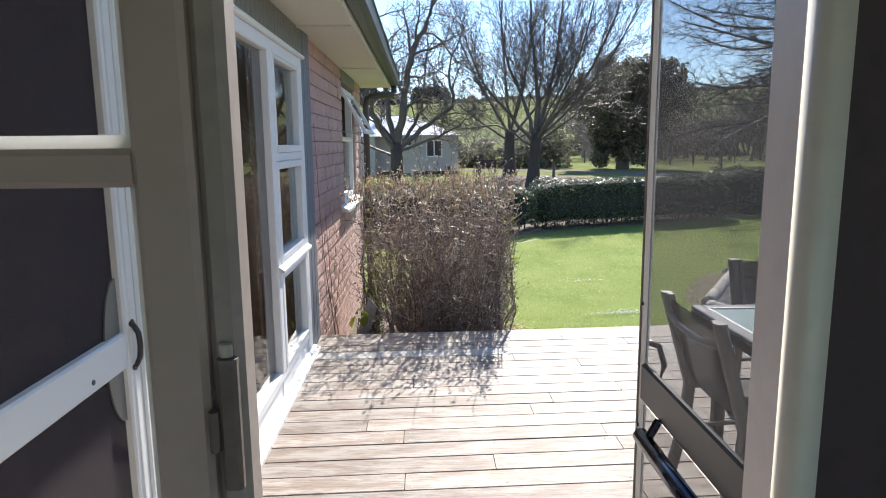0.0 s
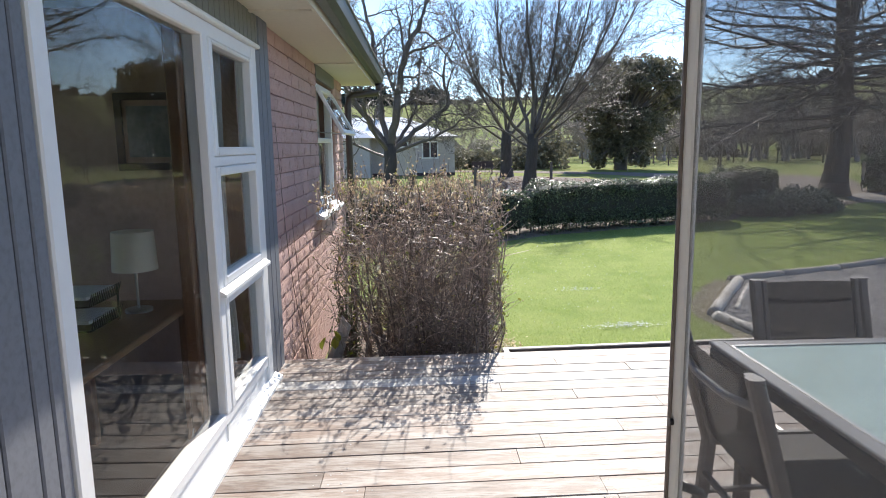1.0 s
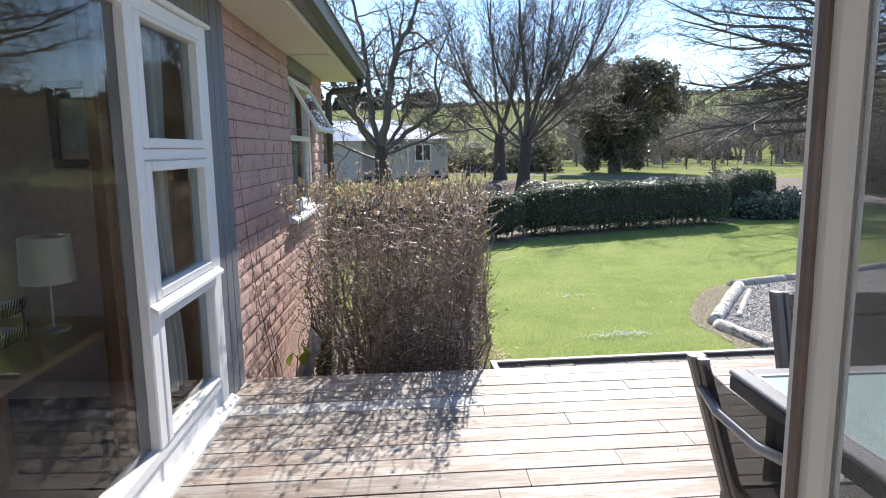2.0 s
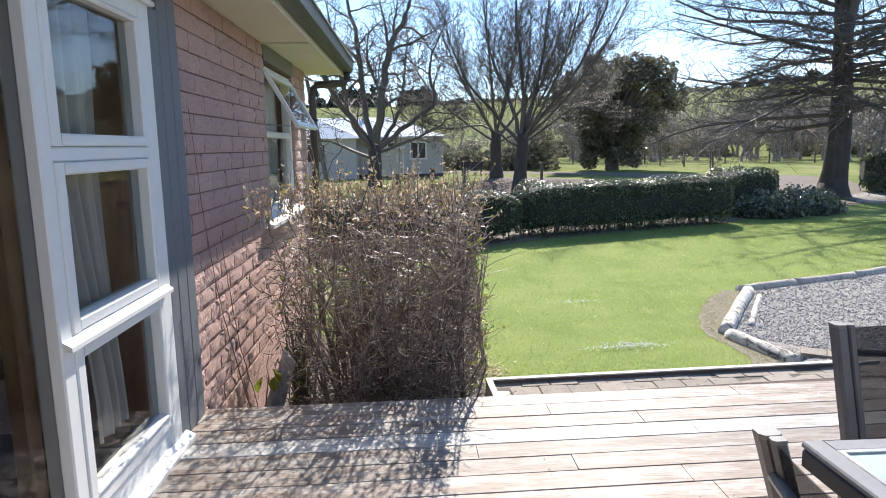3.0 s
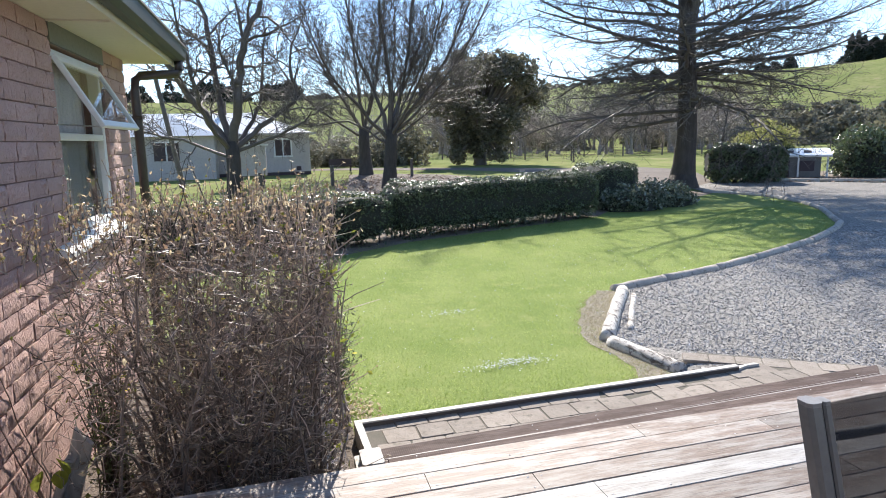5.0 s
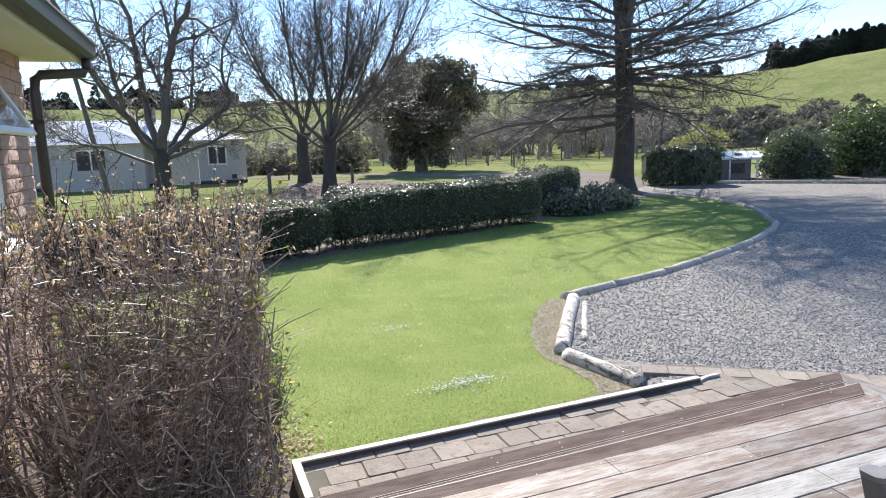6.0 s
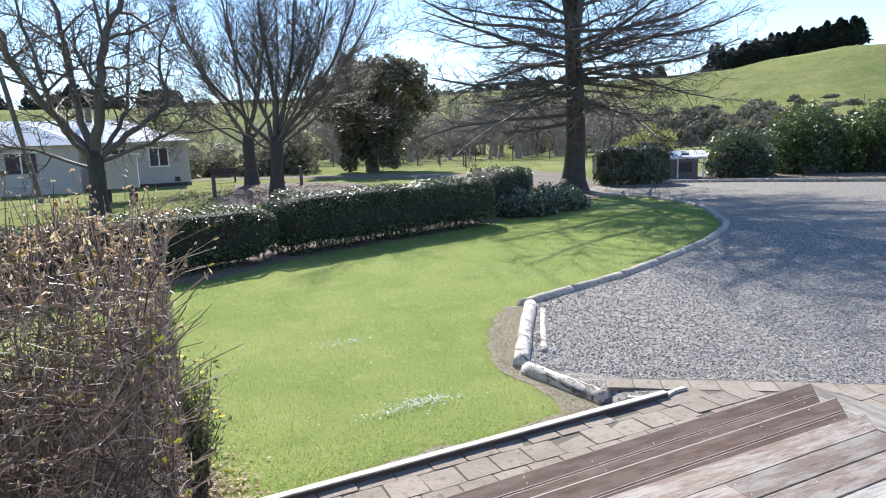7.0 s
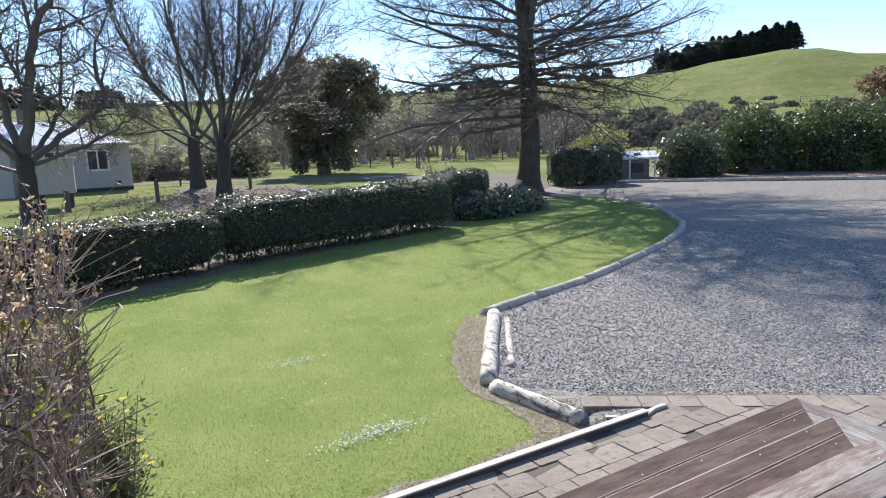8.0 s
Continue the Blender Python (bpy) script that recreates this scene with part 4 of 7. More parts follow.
led_tree("bare_tree", (-1.08, 26.0, GZ), [(0, 0, 0), (-0.02, 0, 0.7), (0.02, 0.03, 1.4), (0.0, 0, 2.15)], 0.27, [
    (0.19, [(0, 0, 1.85), (-0.85, 0.2, 3.1), (-1.6, 0.1, 4.25), (-2.05, -0.4, 5.5), (-2.7, -0.6, 7.3), (-2.9, -0.4, 9.2)]),
    (0.16, [(-0.05, 0, 2.0), (-0.3, 0.4, 3.45), (-0.5, 0.9, 5.4), (-0.95, 1.5, 7.5), (-1.0, 1.9, 9.6)]),
    (0.21, [(0.05, 0, 2.0), (0.28, -0.3, 3.2), (0.55, -0.5, 4.8), (0.95, -0.7, 6.0), (1.5, -0.6, 7.3), (1.9, -0.2, 9.8)]),
    (0.13, [(0.1, 0, 1.9), (1.3, 0.3, 2.85), (2.3, 0.2, 3.7), (2.1, 0.1, 5.0), (2.85, 0.4, 6.7)]),
    (0.075, [(0.15, 0, 1.8), (1.6, -0.6, 2.3), (2.6, -0.9, 2.9), (3.5, -0.8, 3.4)]),
    (0.10, [(0.1, 0.1, 2.0), (0.9, 1.2, 3.2), (1.2, 2.2, 5.0), (1.4, 2.9, 7.4)]),
    (0.10, [(-0.1, -0.1, 1.9), (-0.7, -1.3, 3.0), (-1.0, -2.3, 4.8), (-1.3, -3.0, 7.0)]),
    (0.07, [(-0.1, 0, 1.6), (-1.6, 0.5, 2.2), (-2.9, 0.6, 2.6), (-4.0, 0.9, 3.5)]),
], GNARLED, 11, "dark spreading bare tree with heavy limbs", M["bark_mid"])
led_tree("bare_tree", (5.05, 30.0, GZ), [(0, 0, 0), (0.05, 0, 0.9), (0.12, 0, 1.7), (0.15, 0, 2.5)], 0.29, [
    (0.12, [(0.1, 0, 2.2), (-0.4, 0.3, 4.0), (-1.2, 0.5, 6.0), (-1.7, 0.6, 9.2)]),
    (0.13, [(0.1, 0, 2.4), (0.1, -0.3, 4.5), (-0.2, -0.5, 7.0), (-0.3, -0.6, 10.2)]),
    (0.13, [(0.15, 0, 2.4), (0.65, 0.2, 4.0), (1.1, 0.3, 6.2), (1.5, 0.5, 9.8)]),
    (0.11, [(0.15, 0, 2.3), (1.25, -0.3, 3.6), (2.5, -0.5, 5.3), (3.5, -0.6, 7.6), (4.1, -0.6, 9.6)]),
    (0.075, [(0.15, 0, 2.0), (1.6, 0.4, 3.0), (3.2, 0.7, 4.2), (4.9, 0.9, 5.8)]),
    (0.085, [(0.15, 0, 2.3), (1.9, 0.9, 4.0), (3.8, 1.5, 6.0), (5.8, 1.9, 8.9)]),
    (0.08, [(0.15, 0, 2.2), (1.8, -0.9, 3.9), (3.4, -1.5, 6.2), (4.8, -1.8, 9.0)]),
    (0.10, [(0.0, 0, 2.1), (-1.4, -0.4, 3.6), (-2.6, -0.7, 5.2), (-3.4, -0.8, 7.6)]),
    (0.065, [(0.0, 0, 1.9), (-1.6, 0.2, 2.85), (-3.2, 0.3, 2.75), (-4.8, 0.4, 3.4)]),
    (0.09, [(0.1, 0.1, 2.2), (0.5, 1.4, 4.0), (0.9, 2.4, 6.5), (1.0, 3.0, 9.0)]),
    (0.09, [(0.1, -0.1, 2.2), (0.9, -1.2, 3.8), (1.7, -2.2, 6.2), (2.2, -2.8, 8.8)]),
], FINE, 5, "bare tree with many upright fine branches", M["bark_mid"], 2)
led_tree("bare_tree", (5.55, 41.5, GZ), [(0, 0, 0), (-0.02, 0, 1.0), (-0.05, 0, 2.0), (0.0, 0, 2.9)], 0.36, [
    (0.13, [(0, 0, 2.4), (-1.1, 0.2, 4.4), (-2.4, 0.3, 6.6), (-3.6, 0.2, 9.8)]),
    (0.13, [(0, 0, 2.7), (-0.3, -0.3, 5.2), (-0.6, -0.6, 8.2), (-0.8, -0.7, 12.5)]),
    (0.13, [(0, 0, 2.7), (0.7, 0.2, 5.0), (1.3, 0.4, 8.0), (1.8, 0.5, 12.0)]),
    (0.11, [(0, 0, 2.4), (1.7, 0.0, 4.4), (3.2, 0.2, 6.8), (4.6, 0.3, 10.0)]),
    (0.09, [(0, 0, 2.2), (-2.2, -0.4, 3.6), (-4.2, -0.7, 5.4), (-5.6, -0.8, 8.2)]),
    (0.08, [(0, 0, 2.1), (2.4, 0.5, 3.4), (4.8, 0.7, 5.2), (6.4, 0.9, 7.6)]),
], FINE, 8, "bare tree with many upright fine branches", M["bark_mid"], 3)


def leaf_tree(name, at, lobes, n, size, material, label, seed, trunk=0.3, category="tree", stem_z=1.5):
    """A trunk with limbs into each lobe, and leaves thick on the lobes' skins with gaps between."""
    r = np.random.default_rng(seed)
    top = thing(name, at, label, category)
    tk = Build()
    tk.tube([(0, 0, -0.2), (0.03, 0, stem_z * 0.5), (0, 0.04, stem_z)], [trunk * 1.3, trunk, trunk * 0.85], 8)
    for lx, ly, lz, lr in lobes:
        tk.tube([(0, 0, stem_z * 0.8), (lx * 0.4, ly * 0.4, stem_z + (lz - stem_z) * 0.5), (lx, ly, lz)], [trunk * 0.5, trunk * 0.33, trunk * 0.1], 5)
    tk.move(Matrix.Translation(at))
    part("trunk", tk, M["bark"], top)
    c = Build()
    vol = sum(l[3] ** 2 for l in lobes)
    for lx, ly, lz, lr in lobes:
        k = max(30, int(n * lr ** 2 / vol))
        d = r.normal(size=(k, 3))
        d /= np.linalg.norm(d, axis=1)[:, None]
        rad = lr * (0.55 + 0.45 * r.random(k) ** 0.5) * (1 + 0.14 * np.sin(5 * d[:, 0] + lx) * np.cos(4 * d[:, 2] + ly) + 0.1 * r.normal(size=k))
        pts = d * rad[:, None] + np.array([lx, ly, lz])
        pts = pts[pts[:, 2] > 0.03]
        c.leaves(pts + np.array(at), size, r)
    part("crown", c, material, top)
    return top


def lobed(rng, n, rx, ry, z0, z1, lo, hi):
    out = []
    for i in range(n):
        t = rng.random()
        z = z0 + (z1 - z0) * t
        w = math.sqrt(max(0.05, 1 - (2 * t - 0.85) ** 2))
        a, q = rng.uniform(0, 6.28), rng.random() ** 0.6
        out.append((rx * w * q * math.cos(a), ry * w * q * math.sin(a), z, rng.uniform(lo, hi)))
    return out


lr = random.Random(21)


def top_heavy(rng, n):
    """Crown wide and flat above, drawn in below."""
    out = []
    for i in range(n):
        t = rng.random() ** 0.8
        w = 0.46 + 0.62 * smooth_step(0.0, 0.6, t) - 0.38 * smooth_step(0.72, 1.0, t)
        a, q = rng.uniform(0, 6.28), rng.random() ** 0.5
        out.append((4.3 * w * q * math.cos(a) + 0.5 * t, 3.4 * w * q * math.sin(a), 1.9 + 6.1 * t, rng.uniform(0.45, 1.15)))
    for i in range(26):
        a, q = rng.uniform(0, 6.28), rng.random() ** 0.5
        out.append((2.3 * q * math.cos(a), 2.0 * q * math.sin(a), rng.uniform(0.5, 2.4), rng.uniform(0.35, 0.8)))
    return out


leaf_tree("evergreen_tree", (15.6, 50.5, GZ), top_heavy(lr, 95), 42000, 0.125, M["ever"], "broad dense dark evergreen tree with a flat crown", 31, 0.42, stem_z=2.6)


# ---- hedges and shrubs ----
def hedge_run(name, a, b2, depth, z0, z1, n, seed, label, material="hedge", size=0.026, ragged=0.035):
    """A clipped hedge between two plan points: stems, a dark core for inner shade and leaves over it."""
    r = np.random.default_rng(seed)
    a, b2 = Vector((*a, 0)), Vector((*b2, 0))
    along = (b2 - a).normalized()
    across = Vector((-along.y, along.x, 0))
    L = (b2 - a).length
    top = thing(name, (a.x, a.y, z0), label, "hedge")
    st = Build()
    rr = random.Random(seed)
    for i in range(int(L * 8)):
        p = a + along * (L * (i + rr.random()) / (L * 8)) + across * rr.uniform(-depth * 0.3, depth * 0.3)
        st.tube([(p.x, p.y, z0 - 0.05), (p.x + rr.gauss(0, 0.05), p.y + rr.gauss(0, 0.05), z0 + 0.3), (p.x + rr.gauss(0, 0.1), p.y + rr.gauss(0, 0.1), z0 + 0.6)], [0.022, 0.016, 0.01], 4)
    tagged(part("stems", st, M["bark"], top), kind="stuff")
    # closed dark skin stands for the shade inside and stops see-through
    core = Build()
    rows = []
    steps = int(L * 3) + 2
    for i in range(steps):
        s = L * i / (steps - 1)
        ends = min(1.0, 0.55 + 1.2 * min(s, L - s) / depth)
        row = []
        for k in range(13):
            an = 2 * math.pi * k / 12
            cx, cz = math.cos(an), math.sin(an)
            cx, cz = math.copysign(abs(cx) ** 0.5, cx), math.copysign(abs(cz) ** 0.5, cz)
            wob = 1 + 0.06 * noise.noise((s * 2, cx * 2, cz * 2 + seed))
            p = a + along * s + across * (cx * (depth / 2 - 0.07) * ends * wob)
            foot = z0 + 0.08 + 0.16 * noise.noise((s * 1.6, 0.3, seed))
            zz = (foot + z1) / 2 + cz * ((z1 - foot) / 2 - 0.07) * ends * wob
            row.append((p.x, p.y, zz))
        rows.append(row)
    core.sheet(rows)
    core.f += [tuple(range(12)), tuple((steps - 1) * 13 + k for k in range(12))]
    part("shade_core", core, M["hedge_core"], top)
    lv = Build()
    s = r.random(n) * L
    an = r.random(n) * 2 * np.pi
    cx, cz = np.cos(an), np.sin(an)
    cx, cz = np.sign(cx) * np.abs(cx) ** 0.42, np.sign(cz) * np.abs(cz) ** 0.42
    ends = np.minimum(1.0, 0.6 + 1.2 * np.minimum(s, L - s) / depth)
    k = 1 + ragged * r.normal(size=n) + 0.05 * np.sin(s * 3.1 + seed) * np.cos(an * 2) + 0.035 * np.sin(s * 7.3 + an * 3) + 0.03 * np.sin(s * 1.1 + 2)
    lift = np.where(cz < -0.5, r.random(n) * 0.5, 0)
    ox = cx * depth / 2 * ends * k
    oz = (z0 - 0.1 + z1) / 2 + cz * (z1 - z0 + 0.1) / 2 * ends * k + lift
    pts = np.stack([a.x + along.x * s + across.x * ox, a.y + along.y * s + across.y * ox, oz], axis=1)
    # thinner towards the ground, where stems and daylight show between the tufts
    bare = z0 + 0.12 + 0.17 * np.sin(s * 3.7 + seed) * np.sin(s * 1.3 + 1.0)
    keep = (oz > bare) | (r.random(n) < 0.35)
    pts, oz = pts[keep], oz[keep]
    hi = oz > z1 - 0.18
    lv.leaves(pts[hi], size, r, up=2.2)
    lv.leaves(pts[~hi], size, r, up=0.5)
    part("leaves", lv, M[material], top)
    return top


hedge_run("hedge", (2.5, 15.5), (8.15, 17.5), 1.05, GZ, 0.55, 26000, 41, "long clipped dark green glossy hedge")
hedge_run("hedge", (-4.4, 13.15), (2.52, 15.26), 1.0, GZ, 0.43, 22000, 42, "clipped dark green hedge beside a gap")
hedge_run("hedge", (8.45, 18.5), (10.35, 19.5), 1.4, GZ, 0.68, 9000, 43, "rounded dark green hedge clump")


# ---- white joinery ----
def bar(b, parent, name="frame", mat="white", bevel=0.006, label=""):
    return part(name, box(*b, bevel=bevel), M[mat], parent, label)


def pane(parent, x, y0, y1, z0, z1):
    p = part("pane", box(x - 0.002, x + 0.002, y0, y1, z0, z1), M["glass"], parent)
    return glazed(p, (1, 0, 0))


def glazed(p, out):
    """Reflection on the face towards out alone; the other faces are clear."""
    p.data.materials.append(M["clear"])
    for f in p.data.polygons:
        f.material_index = 0 if f.normal.dot(Vector(out)) > 0.5 else 1
    p.visible_shadow = False
    return p


win = thing("window_1", (WX, 3.43, 0.0), "tall white timber window with one large pane and three stacked ones", "window", kind="structure")
F0, F1 = WX - 0.07, WX + 0.022
bar((F0, F1, 2.292, 2.368, 0.02, 2.028), win)
bar((F0, F1, 3.592, 3.668, 0.19, 1.96), win, "mullion")
bar((F0, F1, 4.435, 4.548, 0.02, 2.028), win)
bar((F0, F1 - 0.002, 2.368, 4.435, 1.955, 2.026), win)
bar((F1 - 0.03, F1 + 0.022, 2.27, 4.575, 2.028, 2.052), win, "drip_cap")
bar((F0, F1 - 0.004, 2.368, 4.435, 0.135, 0.19), win, "bottom_rail")
part("apron", box(F0, F1 - 0.016, 2.368, 4.435, 0.02, 0.135), M["white"], win, "white painted panel under the panes")
bar((F1 - 0.03, F1 - 0.010, 3.615, 3.635, 0.03, 0.19), win, "cover_strip", bevel=0.003)
sill = Build().prism([(F0, 0.0), (WX + 0.066, 0.0), (WX + 0.066, 0.020), (WX + 0.02, 0.042), (F0, 0.045)], 2.30, 4.60)
sill.move(Matrix(((1, 0, 0, 0), (0, 0, 1, 0), (0, 1, 0, 0), (0, 0, 0, 1))))
part("window_sill", sill, M["white"], win)
bar((F0, F1 - 0.003, 3.665, 4.435, 1.372, 1.420), win, "transom")
bar((F0, F1 - 0.003, 3.665, 4.435, 0.750, 0.800), win, "transom")
tr = Build().prism([(F1 - 0.005, 0.770), (F1 + 0.030, 0.762), (F1 + 0.030, 0.778), (F1 - 0.005, 0.800)], 3.60, 4.50)
tr.move(Matrix(((1, 0, 0, 0), (0, 0, 1, 0), (0, 1, 0, 0), (0, 0, 0, 1))))
part("transom_sill", tr, M["white"], win)
pane(win, WX - 0.022, 2.368, 3.592, 0.19, 1.955)
for z0, z1 in ((1.420, 1.955), (0.800, 1.372), (0.19, 0.750)):
    s = part("sash", box(F0 + 0.02, F1 + 0.004, 3.670, 3.725, z0 + 0.002, z1 - 0.002, bevel=0.006), M["white"], win)
    for a in ((4.395, 4.433, z0 + 0.002, z1 - 0.002),):
        part("stile", box(F0 + 0.02, F1 + 0.004, *a, bevel=0.006), M["white"], s)
    part("rail", box(F0 + 0.02, F1 + 0.004, 3.725, 4.395, z0 + 0.002, z0 + (0.044 if z0 > 0.3 else 0.022), bevel=0.006), M["white"], s)
    part("rail", box(F0 + 0.02, F1 + 0.004, 3.725, 4.395, z1 - (0.044 if z1 < 1.9 else 0.020), z1 - 0.002, bevel=0.006), M["white"], s)
    pane(s, WX - 0.022, 3.725, 4.395, z0 + (0.044 if z0 > 0.3 else 0.022), z1 - (0.044 if z1 < 1.9 else 0.020))
bar((WX - 0.13, F0 - 0.002, 3.53, 3.60, 0.15, 2.02), win, "inner_post", "oak", label="brown stained inner window post")
bar((WX - 0.24, F0 - 0.002, 4.44, 4.470, 0.15, 2.02), win, "inner_lining", "oak_lifted")
bar((WX - 0.13, F0 - 0.002, 2.31, 2.368, 0.15, 2.02), win, "inner_post", "oak")

# second window, set back in the brick, with one sash propped open
w2 = thing("window_2", (WX, 7.46, W2S), "white window in brick with an awning sash propped open", "window", kind="structure")
G0, G1 = WX - 0.11, WX - 0.03
bar((G0, G1, W2A + 0.004, W2A + 0.07, W2S + 0.02, W2T - 0.02), w2)
bar((G0, G1, W2B - 0.07, W2B - 0.004, W2S + 0.02, W2T - 0.02), w2)
bar((G0, G1 - 0.002, W2A + 0.07, W2B - 0.07, W2T - 0.08, W2T - 0.02), w2)
bar((G0, G1 - 0.002, W2A + 0.07, W2B - 0.07, W2S + 0.02, W2S + 0.075), w2)
bar((G0, G1 - 0.004, W2A + 0.07, W2B - 0.07, 1.50, 1.55), w2, "transom")
pane(w2, G0 + 0.03, W2A + 0.07, W2B - 0.07, W2S + 0.075, 1.50)
sash = thing("sash", (0, 0, 0), "open white sash on stays", "")
del sash["label"]
sash.parent = w2
sash.location = (G1 - WX, 0.0, 2.03 - W2S)
sash.rotation_euler = (0, radians(-29), 0)


def sash_piece(name, b, mat):
    ob = new(name, b.mesh(name, M[mat]))
    ob.parent = sash
    return ob


for a in ((-0.005, 0.03, -0.465, -0.42, -0.52, 0.0), (-0.005, 0.03, 0.585, 0.63, -0.52, 0.0)):
    sash_piece("stile", box(*a, bevel=0.005), "white")
sash_piece("rail", box(-0.004, 0.029, -0.42, 0.585, -0.52, -0.47, bevel=0.005), "white")
sash_piece("rail", box(-0.004, 0.029, -0.42, 0.585, -0.045, 0.0, bevel=0.005), "white")
sp = sash_piece("pane", box(0.011, 0.015, -0.42, 0.585, -0.47, -0.045), "glass")
glazed(sp, (1, 0, 0))
part("stay", Build().tube([(G1, 7.02, 1.60), (G1 + 0.23, 7.04, 1.585)], 0.006, 5), M["steel"], w2)
part("lintel", box(WX - 0.06, WX + 0.006, W2A - 0.02, W2B + 0.02, W2T + 0.002, SOFFIT - 0.002), M["clad_top"], w2, "olive grey board over the window")
s2 = Build().prism([(G0, W2S - 0.05), (WX + 0.075, W2S - 0.058), (WX + 0.075, W2S - 0.03), (G1, W2S + 0.018), (G0, W2S + 0.018)], W2A - 0.30, W2B + 0.02)
s2.move(Matrix(((1, 0, 0, 0), (0, 0, 1, 0), (0, 1, 0, 0), (0, 0, 0, 1))))
part("window_sill", s2, M["white"], w2)
cb = Build()
cb.sheet([[(G0 - 0.07 + 0.02 * math.sin(i * 1.9), 7.30 + 0.86 * i / 30, z) for i in range(31)] for z in (W2S, W2T)])
tagged(new("curtain", cb.mesh("curtain", M["curtain"], True)), "cream curtain behind the second window", "curtain")


# ---- screen doors and the double door ----
def screen_door(name, at, label):
    """Leaf along +y from its hinge, in the plane x = 0; base at z = 0."""
    return thing(name, at, label, "door", kind="structure")


sd = screen_door("door_1", (WX, 0.98, 0.02), "white framed screen door with dark mesh and black pull")
X0, X1 = WX - 0.03, WX + 0.012
bar((X0, X1, 0.87, 0.93, 0.03, 2.05), sd)
bar((X0, X1 + 0.006, 1.865, 1.92, 0.02, 2.06), sd, "door_frame")
bar((X0, X1, 1.79, 1.862, 0.03, 2.05), sd, "stile")
bar((X0, X1 + 0.004, 1.812, 1.826, 0.04, 2.04), sd, "bead", bevel=0.003)
bar((X0, X1, 0.93, 1.79, 1.96, 2.05), sd, "rail")
bar((X0, X1, 0.93, 1.79, 0.03, 0.20), sd, "rail")
bar((X0, X1, 0.93, 1.79, 0.865, 0.965), sd, "rail")
part("mesh_panel", box(WX - 0.014, WX - 0.011, 0.93, 1.79, 0.20, 0.865), M["mesh_dark"], sd, "dark security mesh")
part("mesh_panel", box(WX - 0.014, WX - 0.011, 0.93, 1.79, 0.965, 1.96), M["mesh_dark"], sd, "dark security mesh")
half = Build().prism([(1.79 - 0.085 * math.sin(math.pi * i / 14), 0.915 + 0.20 * math.cos(math.pi * i / 14)) for i in range(15)], WX - 0.009, WX - 0.004)
half.move(Matrix(((0, 0, 1, 0), (1, 0, 0, 0), (0, 1, 0, 0), (0, 0, 0, 1))))
part("guard_plate", half, M["alu"], sd, "half-moon grey guard plate")
part("handle", Build().tube([(X1, 1.822, 0.86), (X1 + 0.008, 1.822, 0.865), (X1 + 0.019, 1.822, 0.885), (X1 + 0.022, 1.822, 0.92), (X1 + 0.019, 1.822, 0.955), (X1 + 0.008, 1.822, 0.975), (X1, 1.822, 0.98)], 0.008, 8), M["black"], sd, "black bow handle", True)
for zz in (0.858, 0.982):
    part("rosette", Build().tube([(X1, 1.822, zz), (X1 + 0.006, 1.822, zz)], 0.012, 10), M["black"], sd)
for yy in (1.10, 1.16, 1.60):
    part("screw", Build().tube([(X1, yy, 0.895), (X1 + 0.003, yy, 0.895)], 0.007, 8), M["black"], sd)

door = thing("door_2", (-0.55, 0.68, 0.0), "taupe painted glazed door leaf standing closed", "door", kind="structure")
A, B2, L0, L1 = DX0 + 0.01, -0.262, 0.66, 0.70
bar((B2 - 0.055, B2, L0, L1, 0.0, 2.04), door, "stile", "leaf_paint")
bar((A, A + 0.10, L0, L1, 0.0, 2.04), door, "stile", "leaf_paint")
for z0, z1 in ((0.0, 0.22), (0.915, 0.95), (1.425, 1.46), (1.94, 2.04)):
    bar((A + 0.10, B2 - 0.055, L0 + 0.002, L1 - 0.002, z0, z1), door, "rail", "leaf_paint")
for z0, z1 in ((0.22, 0.915), (0.95, 1.425), (1.46, 1.94)):
    p = part("pane", box(A + 0.10, B2 - 0.055, 0.678, 0.682, z0, z1), M["glass"], door)
    glazed(p, (0, -1, 0))
    # beads are white, unlike the leaf, to paint in the sun on them
    part("bead", box(A + 0.10, B2 - 0.055, 0.684, L1 - 0.003, z0, z0 + 0.012), M["white"], p)
    part("bead", box(B2 - 0.067, B2 - 0.055, 0.684, L1 - 0.003, z0 + 0.012, z1), M["white"], p)
bar((B2, B2 + 0.032, 0.668, 0.715, 0.0, 2.04), door, "weather_strip", "strip", 0.008, "worn metal weather strip")
lock = part("lock_plate", box(B2 + 0.010, B2 + 0.029, 0.652, 0.667, 1.135, 1.265, bevel=0.004), M["brass"], door, "tarnished lock plate")
part("latch", box(B2 + 0.001, B2 + 0.010, 0.648, 0.662, 1.175, 1.215, bevel=0.006), M["brass"], lock)
part("keeper_pin", Build().tube([(B2 + 0.02, 0.656, 1.268), (B2 + 0.02, 0.656, 1.28)], 0.006, 8), M["steel"], lock)

jamb = thing("door_frame", (0.40, 0.73, 0.0), "cream painted door frame with stop bead", "door frame", kind="structure")
bar((0.338, DX1 + 0.11, 0.692, 0.80, -0.01, 2.05), jamb, "jamb", "cream", 0.004)
part("casing", Build().prism([(0.309, 0.70), (0.304, 0.684), (0.303, 0.674), (0.306, 0.666), (0.312, 0.662), (0.320, 0.664), (0.337, 0.668), (0.337, 0.70)], -0.01, 2.12), M["casing"], jamb, "cream casing with a rounded edge", True)
part("reveal", Build().prism([(0.309, 0.701), (0.337, 0.701), (0.337, 0.80), (0.332, 0.80)], -0.01, 2.05), M["cream"], jamb)
